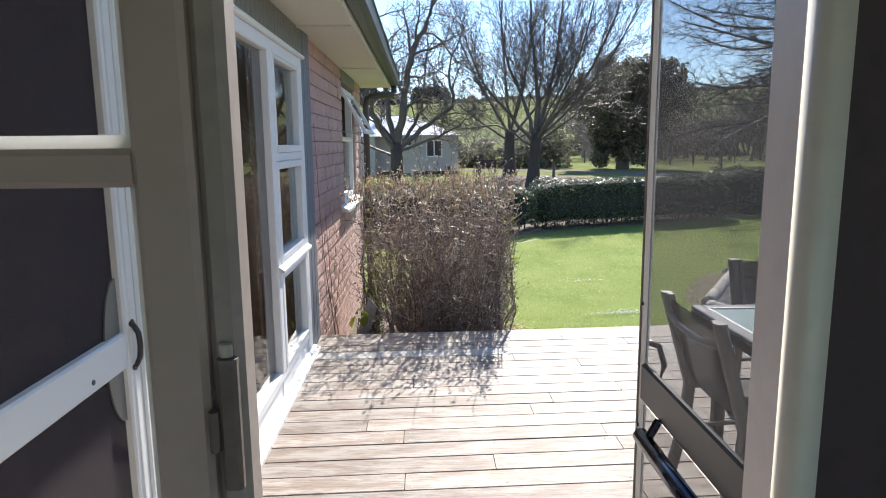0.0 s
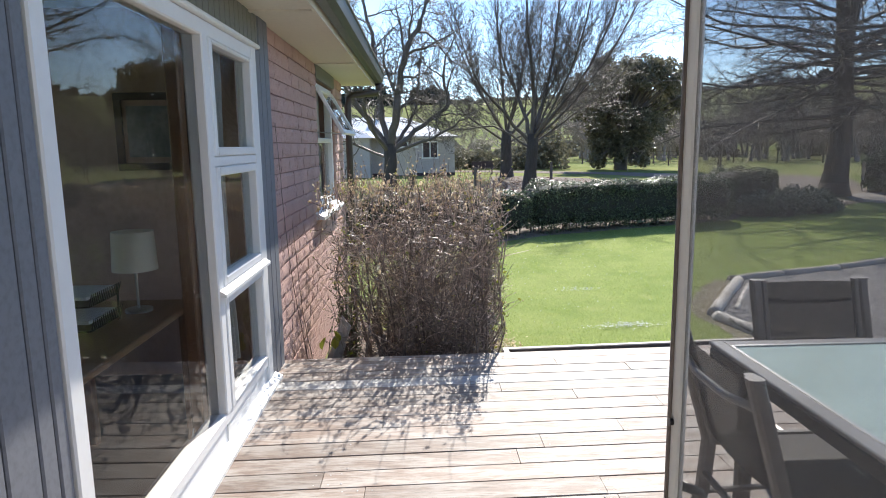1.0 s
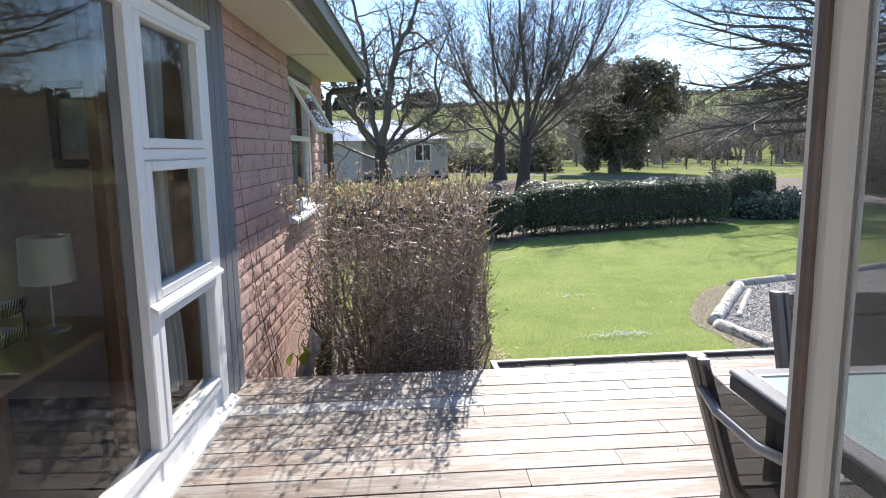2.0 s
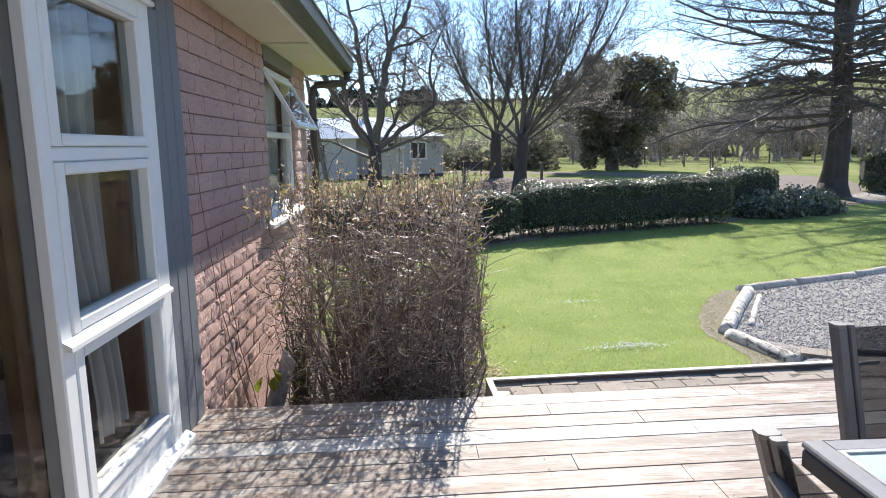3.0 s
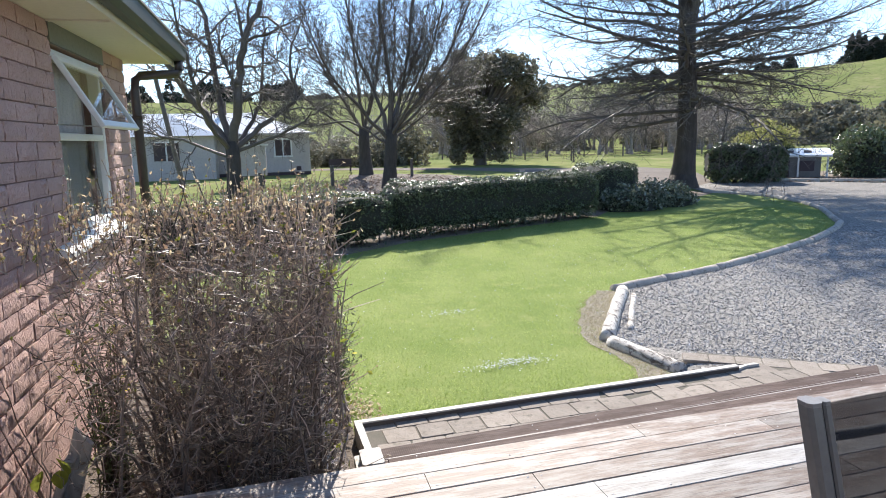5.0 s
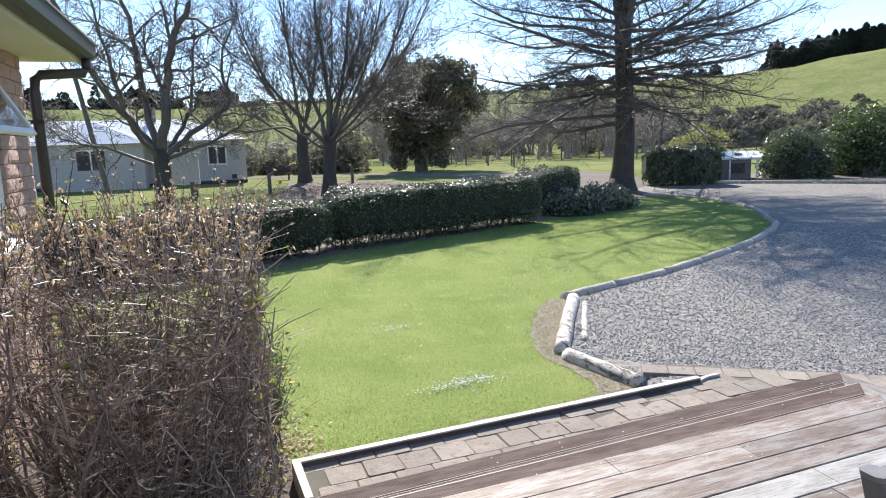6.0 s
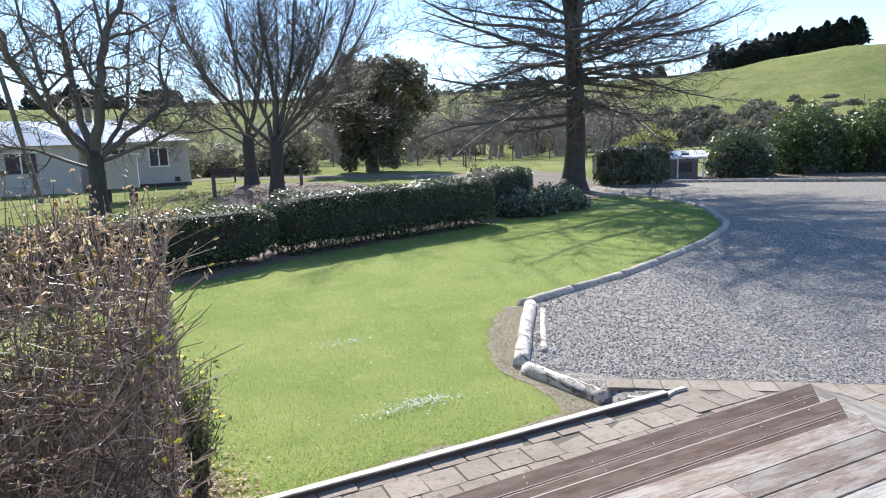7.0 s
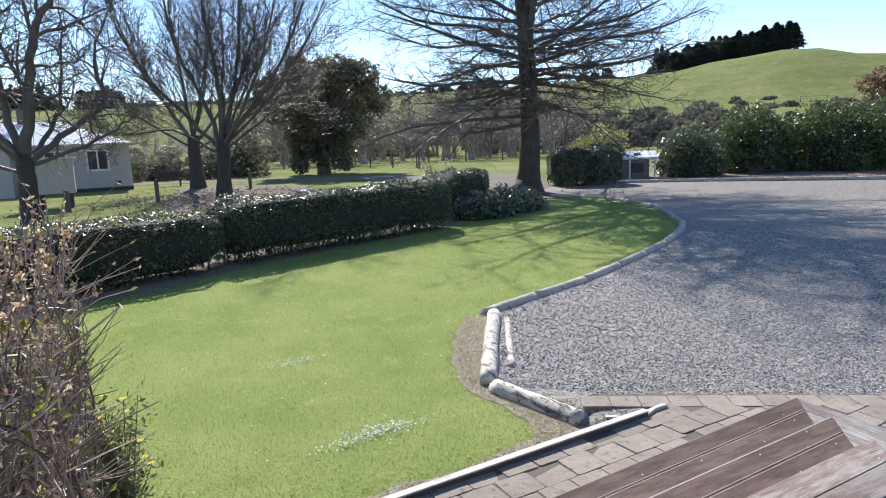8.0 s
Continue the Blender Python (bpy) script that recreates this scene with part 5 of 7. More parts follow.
bar((DX0 - 0.018, DX1 + 0.11, 0.668, 0.80, 2.05, 2.12), jamb, "head", "cream", 0.01)
bar((DX0 - 0.018, DX0 + 0.008, 0.668, 0.80, -0.01, 2.05), jamb, "jamb", "cream", 0.006)
part("threshold", box(DX0, DX1, 0.66, 0.86, -0.03, 0.006), M["timber"], jamb, "worn timber threshold")

fly = thing("door_3", (0.372, 0.812, 0.0), "narrow white framed screen door standing open", "door", kind="structure")
fl = 0.492


def flybar(b, name, mat="white", label="", bevel=0.004):
    ob = new(name, box(*b, bevel=bevel).mesh(name, M[mat]))
    ob.parent = fly
    return tagged(ob, label)


flybar((-0.008, 0.006, fl - 0.026, fl, 0.02, 2.04), "stile")
flybar((-0.011, -0.0075, fl - 0.017, fl - 0.011, 0.03, 2.03), "bead", "brass", bevel=0.001)
flybar((-0.008, 0.006, 0.0, 0.026, 0.02, 2.04), "stile")
flybar((-0.008, 0.006, 0.026, fl - 0.026, 2.00, 2.04), "rail")
flybar((-0.008, 0.006, 0.026, fl - 0.026, 0.02, 0.09), "rail")
# black here stands for shadow on the rail's near face
flybar((-0.008, 0.006, 0.026, fl - 0.026, 0.955, 1.03), "rail", "black", "middle rail with its shaded face painted black")
mp = new("mesh_panel", box(-0.001, 0.001, 0.026, fl - 0.026, 1.03, 2.00).mesh("mesh_panel", M["mesh"]))
mp.parent = fly
tagged(mp, "fine grey insect mesh")
mp = new("mesh_panel", box(-0.001, 0.001, 0.026, fl - 0.026, 0.09, 0.945).mesh("mesh_panel", M["mesh"]))
mp.parent = fly
pb = new("push_bar", Build().tube([(-0.030, fl - 0.10, 0.915), (-0.030, 0.06, 0.915)], 0.015, 12).mesh("push_bar", M["chrome"], True))
pb.parent = fly
for yy in (fl - 0.13, 0.09):
    k = new("bracket", Build().tube([(-0.030, yy, 0.915), (-0.008, yy, 0.957)], 0.008, 8).mesh("bracket", M["chrome"]))
    k.parent = pb
hb = new("handle", Build().tube([(0.006, fl - 0.014, 0.97), (0.03, fl - 0.014, 0.98), (0.042, fl - 0.014, 1.02), (0.03, fl - 0.014, 1.06), (0.006, fl - 0.014, 1.07)], 0.006, 8).mesh("handle", M["black"], True))
hb.parent = fly
for zz in (0.90, 1.15):
    k = new("screw", Build().tube([(-0.012, fl - 0.021, zz), (-0.008, fl - 0.021, zz)], 0.004, 6).mesh("screw", M["black"]))
    k.parent = fly
fly.rotation_euler = (0, 0, radians(-0.6))

# ---- behind the window: desk, lamp, trays, picture, curtain ----
desk = thing("desk", (-1.35, 3.1, 0.0), "plain wooden desk behind the window", "desk")
part("desktop", box(-1.62, -1.03, 2.35, 3.78, 0.69, 0.72, bevel=0.006), M["desk"], desk)
for xx in (-1.60, -1.10):
    for yy in (2.38, 3.70):
        part("leg", box(xx, xx + 0.05, yy, yy + 0.05, 0.0, 0.69, bevel=0.004), M["oak"], desk)
lamp = thing("table_lamp", (-1.22, 3.56, 0.72), "small table lamp with cream drum shade and steel stem", "lamp")
part("base", Build().tube([(-1.22, 3.56, 0.72), (-1.22, 3.56, 0.732), (-1.22, 3.56, 0.737)], [0.06, 0.06, 0.045], 20), M["steel"], lamp)
part("stem", Build().tube([(-1.22, 3.56, 0.735), (-1.22, 3.56, 0.96)], 0.006, 8), M["steel"], lamp)
shade = Build().tube([(-1.22, 3.56, 0.915), (-1.22, 3.56, 1.092)], [0.098, 0.090], 28, caps=False)
part("shade", shade, M["shade"], lamp, "cream cloth drum shade", True)
tray = thing("letter_tray", (-1.40, 3.30, 0.72), "two-tier black wire letter tray with papers", "tray")
for z in (0.735, 0.835):
    shelf = part("shelf", box(-1.58, -1.24, 3.16, 3.42, z, z + 0.006), M["black"], tray)
    part("paper", box(-1.57, -1.25, 3.17, 3.41, z + 0.03, z + 0.042), M["paper"], shelf, "stack of white paper")
    for i in range(16):
        yy = 3.165 + 0.25 * i / 15
        part("wire", Build().tube([(-1.24, yy, z), (-1.225, yy, z + 0.055)], 0.003, 4), M["black"], shelf)
for xx in (-1.575, -1.245):
    part("post", Build().tube([(xx, 3.42, 0.72), (xx, 3.42, 0.88)], 0.005, 6), M["black"], tray)
cord = new("lamp_cord", Build().tube([(-1.06, 3.70, 0.715), (-1.03, 3.74, 0.66), (-1.04, 3.70, 0.5), (-1.05, 3.72, 0.3), (-1.06, 3.69, 0.1), (-1.08, 3.7, 0.005)], 0.004, 6).mesh("lamp_cord", M["paper"], True))
tagged(cord, "thin white lamp cord hanging behind the desk", "cord")
pic = thing("framed_picture", (-1.55, 4.715, 1.55), "dark framed faded print on an olive wall", "picture")
for bx in ((-1.77, -1.30, 1.755, 1.80), (-1.77, -1.30, 1.33, 1.375), (-1.77, -1.725, 1.375, 1.755), (-1.345, -1.30, 1.375, 1.755)):
    part("frame", box(bx[0], bx[1], 4.69, 4.717, bx[2], bx[3], bevel=0.004), M["dark"], pic)
part("mount", box(-1.725, -1.345, 4.705, 4.716, 1.375, 1.755), M["dimwall"], pic)
part("print", box(-1.70, -1.37, 4.701, 4.704, 1.41, 1.72), M["print"], pic)
cu = Build()
rowsc = []
for k in range(22):
    z = 2.02 - 1.77 * k / 21
    tie = 1 - 0.34 * smooth_step(1.9, 0.6, z)
    slip = 0.24 * smooth_step(1.7, 0.3, z)
    rowsc.append([(-0.995 + (0.021 + 0.014 * noise.noise((i * 0.21, z * 0.5, 1.0))) * math.sin(i * 0.40 + 1.1 * z + 1.8 * noise.noise((i * 0.13, z * 0.7, 5.0))), 3.78 + slip + (0.46 * i / 60) * tie, z) for i in range(61)])
cu.sheet(rowsc)
tagged(new("curtain", cu.mesh("curtain", M["curtain"], True)), "gathered beige curtain behind the stacked panes", "curtain")


# ---- outdoor table and chairs ----
def swept(points, w, d):
    """A flat bar with softened edges, w wide and d deep, that follows points in a plane of constant x."""
    b = Build()
    c = min(w, d) * 0.22
    sec = [(-w / 2 + c, -d / 2), (w / 2 - c, -d / 2), (w / 2, -d / 2 + c), (w / 2, d / 2 - c), (w / 2 - c, d / 2), (-w / 2 + c, d / 2), (-w / 2, d / 2 - c), (-w / 2, -d / 2 + c)]
    for x, y, z in points:
        b.v += [(x + u, y + v, z) for u, v in sec]
    for i in range(len(points) - 1):
        b.f += [(i * 8 + k, i * 8 + (k + 1) % 8, i * 8 + 8 + (k + 1) % 8, i * 8 + 8 + k) for k in range(8)]
    b.f += [tuple(range(7, -1, -1)), tuple((len(points) - 1) * 8 + k for k in range(8))]
    return b


def sling_chair(name, at, turn, label):
    """Faces +y; base at the origin."""
    c = thing(name, (0, 0, 0), label, "chair", "chairs at the outdoor table")
    for s in (-1, 1):
        x = s * 0.247
        back = [(x, -0.285, 0.82), (x, -0.250, 0.70), (x, -0.206, 0.55), (x, -0.168, 0.42), (x, -0.18, 0.25), (x, -0.235, 0.0)]
        back = back[::-1]
        post = part("back_post", swept(back, 0.042, 0.046), M["alu"], c, "charcoal metal back post")
        # thin pale cap carries the highlight on the post's rounded top
        part("cap", swept([(x, -0.2852, 0.8205), (x, -0.286, 0.827), (x, -0.2865, 0.830)], 0.043, 0.047), M["cap"], post, "rounded end cap, its highlight painted pale")
        xi = x - s * 0.034
        rail = part("sling_rail", swept([(xi, q[1] + 0.004, q[2]) for q in back if q[2] > 0.3], 0.022, 0.030), M["alu"], c, "grey metal sling rail")
        part("cap", swept([(xi, -0.281, 0.8205), (xi, -0.282, 0.827), (xi, -0.2825, 0.829)], 0.023, 0.031), M["cap"], rail)
        part("leg", Build().tube([(x, 0.21, 0.43), (x, 0.225, 0.22), (x, 0.245, 0.0)], [0.022, 0.021, 0.018], 8), M["alu"], c, "", True)
        part("side_rail", box(x - 0.015, x + 0.015, -0.17, 0.22, 0.40, 0.44, bevel=0.006), M["alu"], c)
        part("stretcher", Build().tube([(x, -0.19, 0.22), (x, 0.22, 0.24)], 0.011, 6), M["alu"], c)
    part("crossbar", Build().tube([(-0.247, -0.185, 0.30), (0.247, -0.185, 0.30)], 0.012, 6), M["alu"], c)
    part("crossbar", Build().tube([(-0.247, 0.2, 0.41), (0.247, 0.2, 0.41)], 0.012, 6), M["alu"], c)
    part("top_rod", Build().tube([(-0.237, -0.272, 0.74), (-0.1, -0.292, 0.725), (0.1, -0.292, 0.725), (0.237, -0.272, 0.74)], 0.013, 8), M["rim"], c, "pale curved back rod", True)
    bk = Build()
    bk.sheet([[(-0.225 + 0.45 * i / 8, yy - 0.02 * math.sin(math.pi * i / 8), zz) for i in range(9)] for yy, zz in ((-0.280, 0.815), (-0.258, 0.73), (-0.213, 0.58), (-0.172, 0.46), (-0.13, 0.43))])
    k = len(bk.v)
    bk.v += [(x, y - 0.003, z) for x, y, z in bk.v]
    bk.f += [tuple(i + k for i in reversed(f)) for f in bk.f[:]]
    part("backrest", bk, M["sling_mesh"], c, "see-through charcoal sling mesh", True)
    st = Build()
    st.sheet([[(-0.225 + 0.45 * i / 8, yy, 0.437 - 0.018 * math.sin(math.pi * i / 8)) for i in range(9)] for yy in (-0.14, -0.05, 0.05, 0.13, 0.2, 0.235)])
    k = len(st.v)
    st.v += [(x, y, z - 0.006) for x, y, z in st.v]
    st.f += [tuple(i + k for i in reversed(f)) for f in st.f[:]]
    part("seat", st, M["sling"], c, "grey sling seat", True)
    c.matrix_basis = Matrix.Translation(at) @ Matrix.Rotation(radians(turn), 4, "Z")
    return c


chair = sling_chair("outdoor_chair", (1.263, 2.478, 0.0), -90, "grey metal outdoor chair with charcoal sling seat")
ch2 = copy_thing(chair, pose(1.862, 3.168, 0, 0, 0, 180))

table = thing("outdoor_table", (1.89, 2.40, 0.0), "outdoor table with frosted pale green glass top", "table")
tx0, tx1, ty0, ty1, tz = 1.152, 2.63, 1.93, 2.88, 0.725
for a in ((tx0, tx0 + 0.05, ty0, ty1), (tx1 - 0.05, tx1, ty0, ty1), (tx0 + 0.05, tx1 - 0.05, ty0, ty0 + 0.05), (tx0 + 0.05, tx1 - 0.05, ty1 - 0.05, ty1)):
    # rim top is paler than the apron to paint in the reflected sky
    part("rim", box(*a, tz - 0.014, tz + 0.002, bevel=0.004), M["rim"], table, "metal rim with sky reflection put into its pale grey")
    part("apron", box(a[0] + 0.002, a[1] - 0.002, a[2] + 0.002, a[3] - 0.002, tz - 0.062, tz - 0.0145, bevel=0.006), M["alu_dark"], table, "charcoal metal apron")
part("tabletop", box(tx0 + 0.05, tx1 - 0.05, ty0 + 0.05, ty1 - 0.05, tz - 0.012, tz - 0.002), M["tableglass"], table, "frosted pale green glass")
# bright strips stand for the lit inner edges of the rim
part("lit_edge_line", box(tx0 + 0.05, tx1 - 0.05, ty1 - 0.062, ty1 - 0.05, tz - 0.004, tz + 0.003), M["steel"], table)
part("lit_edge_line", box(tx0 + 0.05, tx0 + 0.06, ty0 + 0.05, ty1 - 0.062, tz - 0.004, tz + 0.003), M["steel"], table)
for xx in (tx0 + 0.08, tx1 - 0.13):
    for yy in (ty0 + 0.06, ty1 - 0.12):
        part("leg", box(xx, xx + 0.05, yy, yy + 0.05, 0.0, tz - 0.0625, bevel=0.008), M["alu_dark"], table)

# ---- timber edging, logs, paving bed ----
def ragged(outline, amount, seed):
    """The outline cut into short lengths and made uneven."""
    rr = random.Random(seed)
    out = []
    for (ax, ay), (bx, by) in zip(outline, outline[1:] + outline[:1]):
        n = max(1, int(math.hypot(bx - ax, by - ay) / 0.14))
        out += [(ax + (bx - ax) * i / n + rr.gauss(0, amount), ay + (by - ay) * i / n + rr.gauss(0, amount)) for i in range(n)]
    return out


edg = thing("timber_edging", (2.4, 6.55, GZ), "bleached square timber edging with sunlit tone on top, between paving and lawn", "edging", kind="structure")
# pale cap over a darker beam paints the sunlit top and shaded side
part("beam", Build().prism([(0.84, 6.462), (4.03, 6.622), (4.03, 6.668), (0.84, 6.508)], GZ - 0.05, -0.466), M["timber_shaded"], edg)
part("cap", Build().prism([(0.84, 6.46), (4.03, 6.62), (4.03, 6.67), (0.84, 6.51)], -0.466, -0.455), M["timber"], edg, "edging top painted as sunlit")
part("beam", Build().prism([(4.03, 6.62), (4.14, 6.66), (4.26, 6.665), (4.24, 6.70), (4.03, 6.67)], GZ - 0.05, -0.475), M["timber"], edg)
part("beam", Build().prism([(0.84, 6.46), (0.89, 6.46), (0.905, 6.03), (0.86, 6.03)], GZ - 0.05, -0.455), M["timber"], edg)
part("block", box(0.77, 0.885, 5.37, 5.545, GZ, -0.19, bevel=0.01), M["timber"], edg, "bleached timber block at the step end")
part("block", box(0.745, 0.80, 5.42, 5.58, GZ, -0.24, bevel=0.01), M["timber"], edg)


def log(points, r, seed, label, group="logs along the drive", mat="log_grey"):
    """A weathered round log: knobbly, split, with cut ends."""
    rr = random.Random(seed)
    pts, rads = [], []
    for (ax, ay, az), (bx, by, bz) in zip(points, points[1:]):
        for i in range(6):
            t = i / 6
            pts.append((ax + (bx - ax) * t + rr.gauss(0, 0.0025), ay + (by - ay) * t + rr.gauss(0, 0.0025), az + (bz - az) * t + rr.gauss(0, 0.0025)))
            rads.append(r * rr.uniform(0.95, 1.04))
    pts.append(points[-1])
    rads.append(r)
    b = Build().tube(pts, rads, 12)
    return solid("log", b, M[mat], label, "log", group=group, smooth=True)


lz = GZ + 0.03
log([(3.52, 7.80, lz), (3.61, 7.37, lz), (3.70, 6.93, lz)], 0.076, 1, "bleached round edging log with a dark cut end", mat="log")
log([(3.53, 7.93, lz), (4.12, 8.82, lz), (4.72, 9.72, lz)], 0.078, 2, "bleached round edging log beside gravel", mat="log")
log([(3.93, 8.16, lz - 0.02), (4.34, 8.83, lz - 0.02), (4.76, 9.50, lz - 0.02)], 0.036, 3, "thin split slab beside the edging log", mat="log")
prev = (4.66, 9.83)
curve = [(5.6, 10.15), (6.72, 10.52), (7.8, 11.0), (8.88, 11.53), (9.9, 12.05), (10.88, 12.68), (11.7, 13.25), (12.35, 13.8), (12.98, 14.65), (13.5, 15.3), (14.05, 16.05), (14.45, 16.75), (14.8, 17.45), (15.15, 18.5), (15.38, 19.6), (15.2, 20.7), (14.75, 21.8)]
for i, c in enumerate(curve):
    log([(prev[0], prev[1], lz - 0.01), (c[0], c[1], lz - 0.01)], 0.075, 10 + i, "grey weathered edging log along the gravel")
    prev = c
PZ = -0.493
solid("paving_bed", Build().prism(ragged([(0.9, 5.2), (0.9, 6.47), (4.2, 6.64), (4.12, 6.82), (3.86, 7.12), (3.98, 7.13), (5.75, 5.98), (7.2, 5.05), (7.2, 4.0), (4.4, 4.0), (4.4, 5.2)], 0.01, 5), GZ - 0.02, PZ - 0.006), M["sand"], "sandy bed between concrete pavers", "paving", "structure")
fill = Build()
fill.sheet([[(3.70, 6.70, GZ + 0.022), (3.88, 6.70, GZ + 0.075), (4.13, 6.70, PZ - 0.008)], [(3.66, 6.98, GZ + 0.022), (3.80, 6.98, GZ + 0.078), (4.02, 6.95, PZ - 0.008)], [(3.60, 7.40, GZ + 0.021), (3.74, 7.28, GZ + 0.065), (3.90, 7.15, PZ - 0.012)], [(3.60, 7.75, GZ + 0.021), (3.80, 7.62, GZ + 0.024), (4.15, 7.28, GZ + 0.022)]])
solid("gravel_ramp", fill, M["gravel"], "gravel heaped against the paver edge", "gravel", "structure")
solid("timber_offcut", Build().box(-0.09, 0.09, -0.018, 0.018, 0.0, 0.02, bevel=0.004).move(Matrix.Translation((3.90, 6.78, GZ + 0.06)) @ Matrix.Rotation(radians(-28), 4, "Z")), M["timber"], "short pale timber offcut lying on gravel", "timber")
BARE = ragged([(0.9, 6.5), (4.05, 6.66), (3.72, 6.93), (3.60, 7.45), (3.50, 7.90), (3.56, 8.0), (4.1, 8.85), (4.7, 9.75), (4.45, 9.85), (4.12, 9.5), (3.68, 8.85), (3.40, 8.25), (3.33, 7.9), (3.39, 7.5), (3.40, 7.15), (3.30, 6.93), (2.98, 6.86), (2.6, 6.80), (2.25, 6.86), (1.9, 6.80), (1.4, 6.72), (0.9, 6.68)], 0.018, 3)
solid("bare_edge", flat(BARE, GZ + 0.017), M["drysoil"], "bare dry soil along the lawn edge", "soil", "structure")


# ---- the bare bush by the deck ----
def twiggy_bush(name, x0, x1, y0, y1, z0, z1, stems, seed, label):
    r = random.Random(seed)
    top = thing(name, ((x0 + x1) / 2, (y0 + y1) / 2, z0), label, "bush")
    st, tw = Build(), Build()
    tips, mids, inner = [], [], []

    def inside(p):
        # turned back softly where it would leave the clipped outline, which wavers
        lowcut = 0.24 * smooth_step(0.95, 0.35, p[2] - z0)
        wob = 0.07 * noise.noise((p[1] * 2.3, p[2] * 2.1, 4.0)) - 0.05 * smooth_step(0.5, 0.0, p[2] - z0)
        hx = x1 + wob
        x = p[0]
        if x > hx:
            x = hx - 0.55 * (x - hx) - r.uniform(0, 0.05)
        lx = x0 + wob + lowcut
        if x < lx:
            x = lx + 0.5 * (lx - x) + r.uniform(0, 0.04)
        y = p[1]
        ly = y0 + 0.05 * noise.noise((p[0] * 2.3, p[2] * 2.1, 9.0)) + 0.02
        if y < ly:
            y = ly + 0.5 * (ly - y) + r.uniform(0, 0.05)
        if y > y1:
            y = y1 - 0.5 * (y - y1)
        return (x, y, p[2])

    for i in range(stems):
        bx, by = r.uniform(x0 + 0.34, x1 - 0.12), r.uniform(y0 + 0.12, y1 - 0.1)
        h = (z1 - z0) * r.uniform(0.66, 0.98)
        lean = Vector((r.gauss(0, 0.13) + (bx - (x0 + x1) / 2) * 0.25, r.gauss(0, 0.13) + (by - (y0 + y1) / 2) * 0.2, 1)).normalized()
        p = Vector((bx, by, z0))
        pts, d = [p], lean
        for s in range(6):
            d = bend(d, 0.13, r)
            d.z = max(d.z, 0.45)
            p = Vector(inside(p + d * (h / 6)))
            pts.append(p)
        r0 = r.uniform(0.005, 0.0125)
        if by < y0 + 0.55 and i % 2 == 0:
            part("stem", Build().tube(pts, [r0 * (1 - 0.12 * k) for k in range(7)], 5, caps=False), M["stem"], top)
        else:
            st.tube(pts, [r0 * (1 - 0.12 * k) for k in range(7)], 5, caps=False)
        for k in range(r.randint(17, 23)):
            f = 0.4 + 5.5 * r.random() ** 0.8
            j = min(int(f), 5)
            q = pts[j].lerp(pts[j + 1], f - j)
            low = q.z < z0 + 0.55 * (z1 - z0)
            d = Vector((r.gauss(0, 1), r.gauss(0, 1), r.gauss(0.15 if low else 0.75, 0.5))).normalized()
            ln = r.uniform(0.07, 0.24)
            a = Vector(inside(q + d * ln * 0.5))
            d = bend(d, 0.35, r)
            b = Vector(inside(a + d * ln * 0.5))
            w = r.uniform(0.0016, 0.0048)
            tw.tube([q, a, b], [w, w * 0.8, w * 0.5], 3, caps=False)
            mids.append(a)
            tips.append(b)
            if r.random() < 0.6:
                d2 = bend(d, 0.8, r)
                e = Vector(inside(a + d2 * r.uniform(0.05, 0.16)))
                tw.tube([a, e], [w * 0.7, w * 0.4], 3, caps=False)
                tips.append(e)
    # tangled twigs that run every way through the front and the sides
    for i in range(4600):
        q = Vector((r.uniform(x0 + 0.1, x1), y0 + (y1 - y0) * r.random() ** 1.6, z0 + 0.1 + (z1 - z0 - 0.12) * r.random() ** 0.85))
        d = Vector((r.gauss(0, 1), r.gauss(0, 0.8), r.gauss(0.15, 0.7))).normalized()
        ln = r.uniform(0.04, 0.15)
        a = Vector(inside(q + d * ln * 0.5))
        e = Vector(inside(a + bend(d, 0.3, r) * ln * 0.5))
        w = r.uniform(0.0011, 0.0028)
        tw.tube([q, a, e], [w, w * 0.8, w * 0.5], 3, caps=False)
        inner.append(a)
        if i % 3 == 0:
            tips.append(e)
    # fine upright shoots along the clipped top
    for i in range(520):
        q = Vector((r.uniform(x0, x1), r.uniform(y0, y1), z1 + r.gauss(-0.13, 0.05)))
        d = Vector((r.gauss(0, 0.25), r.gauss(0, 0.25), 1)).normalized()
        ln = r.uniform(0.07, 0.24) if r.random() < 0.93 else r.uniform(0.25, 0.42)
        e = q + d * ln
        tw.tube([q, q.lerp(e, 0.5) + Vector((r.gauss(0, 0.008), r.gauss(0, 0.008), 0)), e], [0.003, 0.0024, 0.0014], 3, caps=False)
        tips += [e, q.lerp(e, 0.6), q.lerp(e, 0.8)]
    # long stray shoots out of the sides
    for i in range(120):
        side = r.choice((-1, 1, 1, 1, 1, 0))
        q = Vector((x1 - 0.05 if side == 1 else x0 + 0.04 if side == -1 else r.uniform(x0, x1), y0 + (y1 - y0) * r.random() ** (0.6 if side == 1 else 1.0) if side else y0 + 0.02, r.uniform(z0 + 0.35, z1)))
        d = Vector((side * 0.7 + r.gauss(0, 0.2), r.gauss(-0.1, 0.3) if side else -0.6, r.uniform(0.2, 0.9))).normalized()
        ln = r.uniform(0.14, 0.34) if side >= 0 else r.uniform(0.08, 0.2)
        a = q + d * ln * 0.5
        e = a + bend(d, 0.15, r) * ln * 0.5
        tw.tube([q, a, e], [0.0032, 0.0026, 0.0014], 3, caps=False)
        tips.append(e)
    tagged(part("stems", st, M["stem"], top, "brown woody stems"), kind="stuff")
    tagged(part("twigs", tw, M["twig"], top, "fine brown tangled twigs"), kind="stuff")
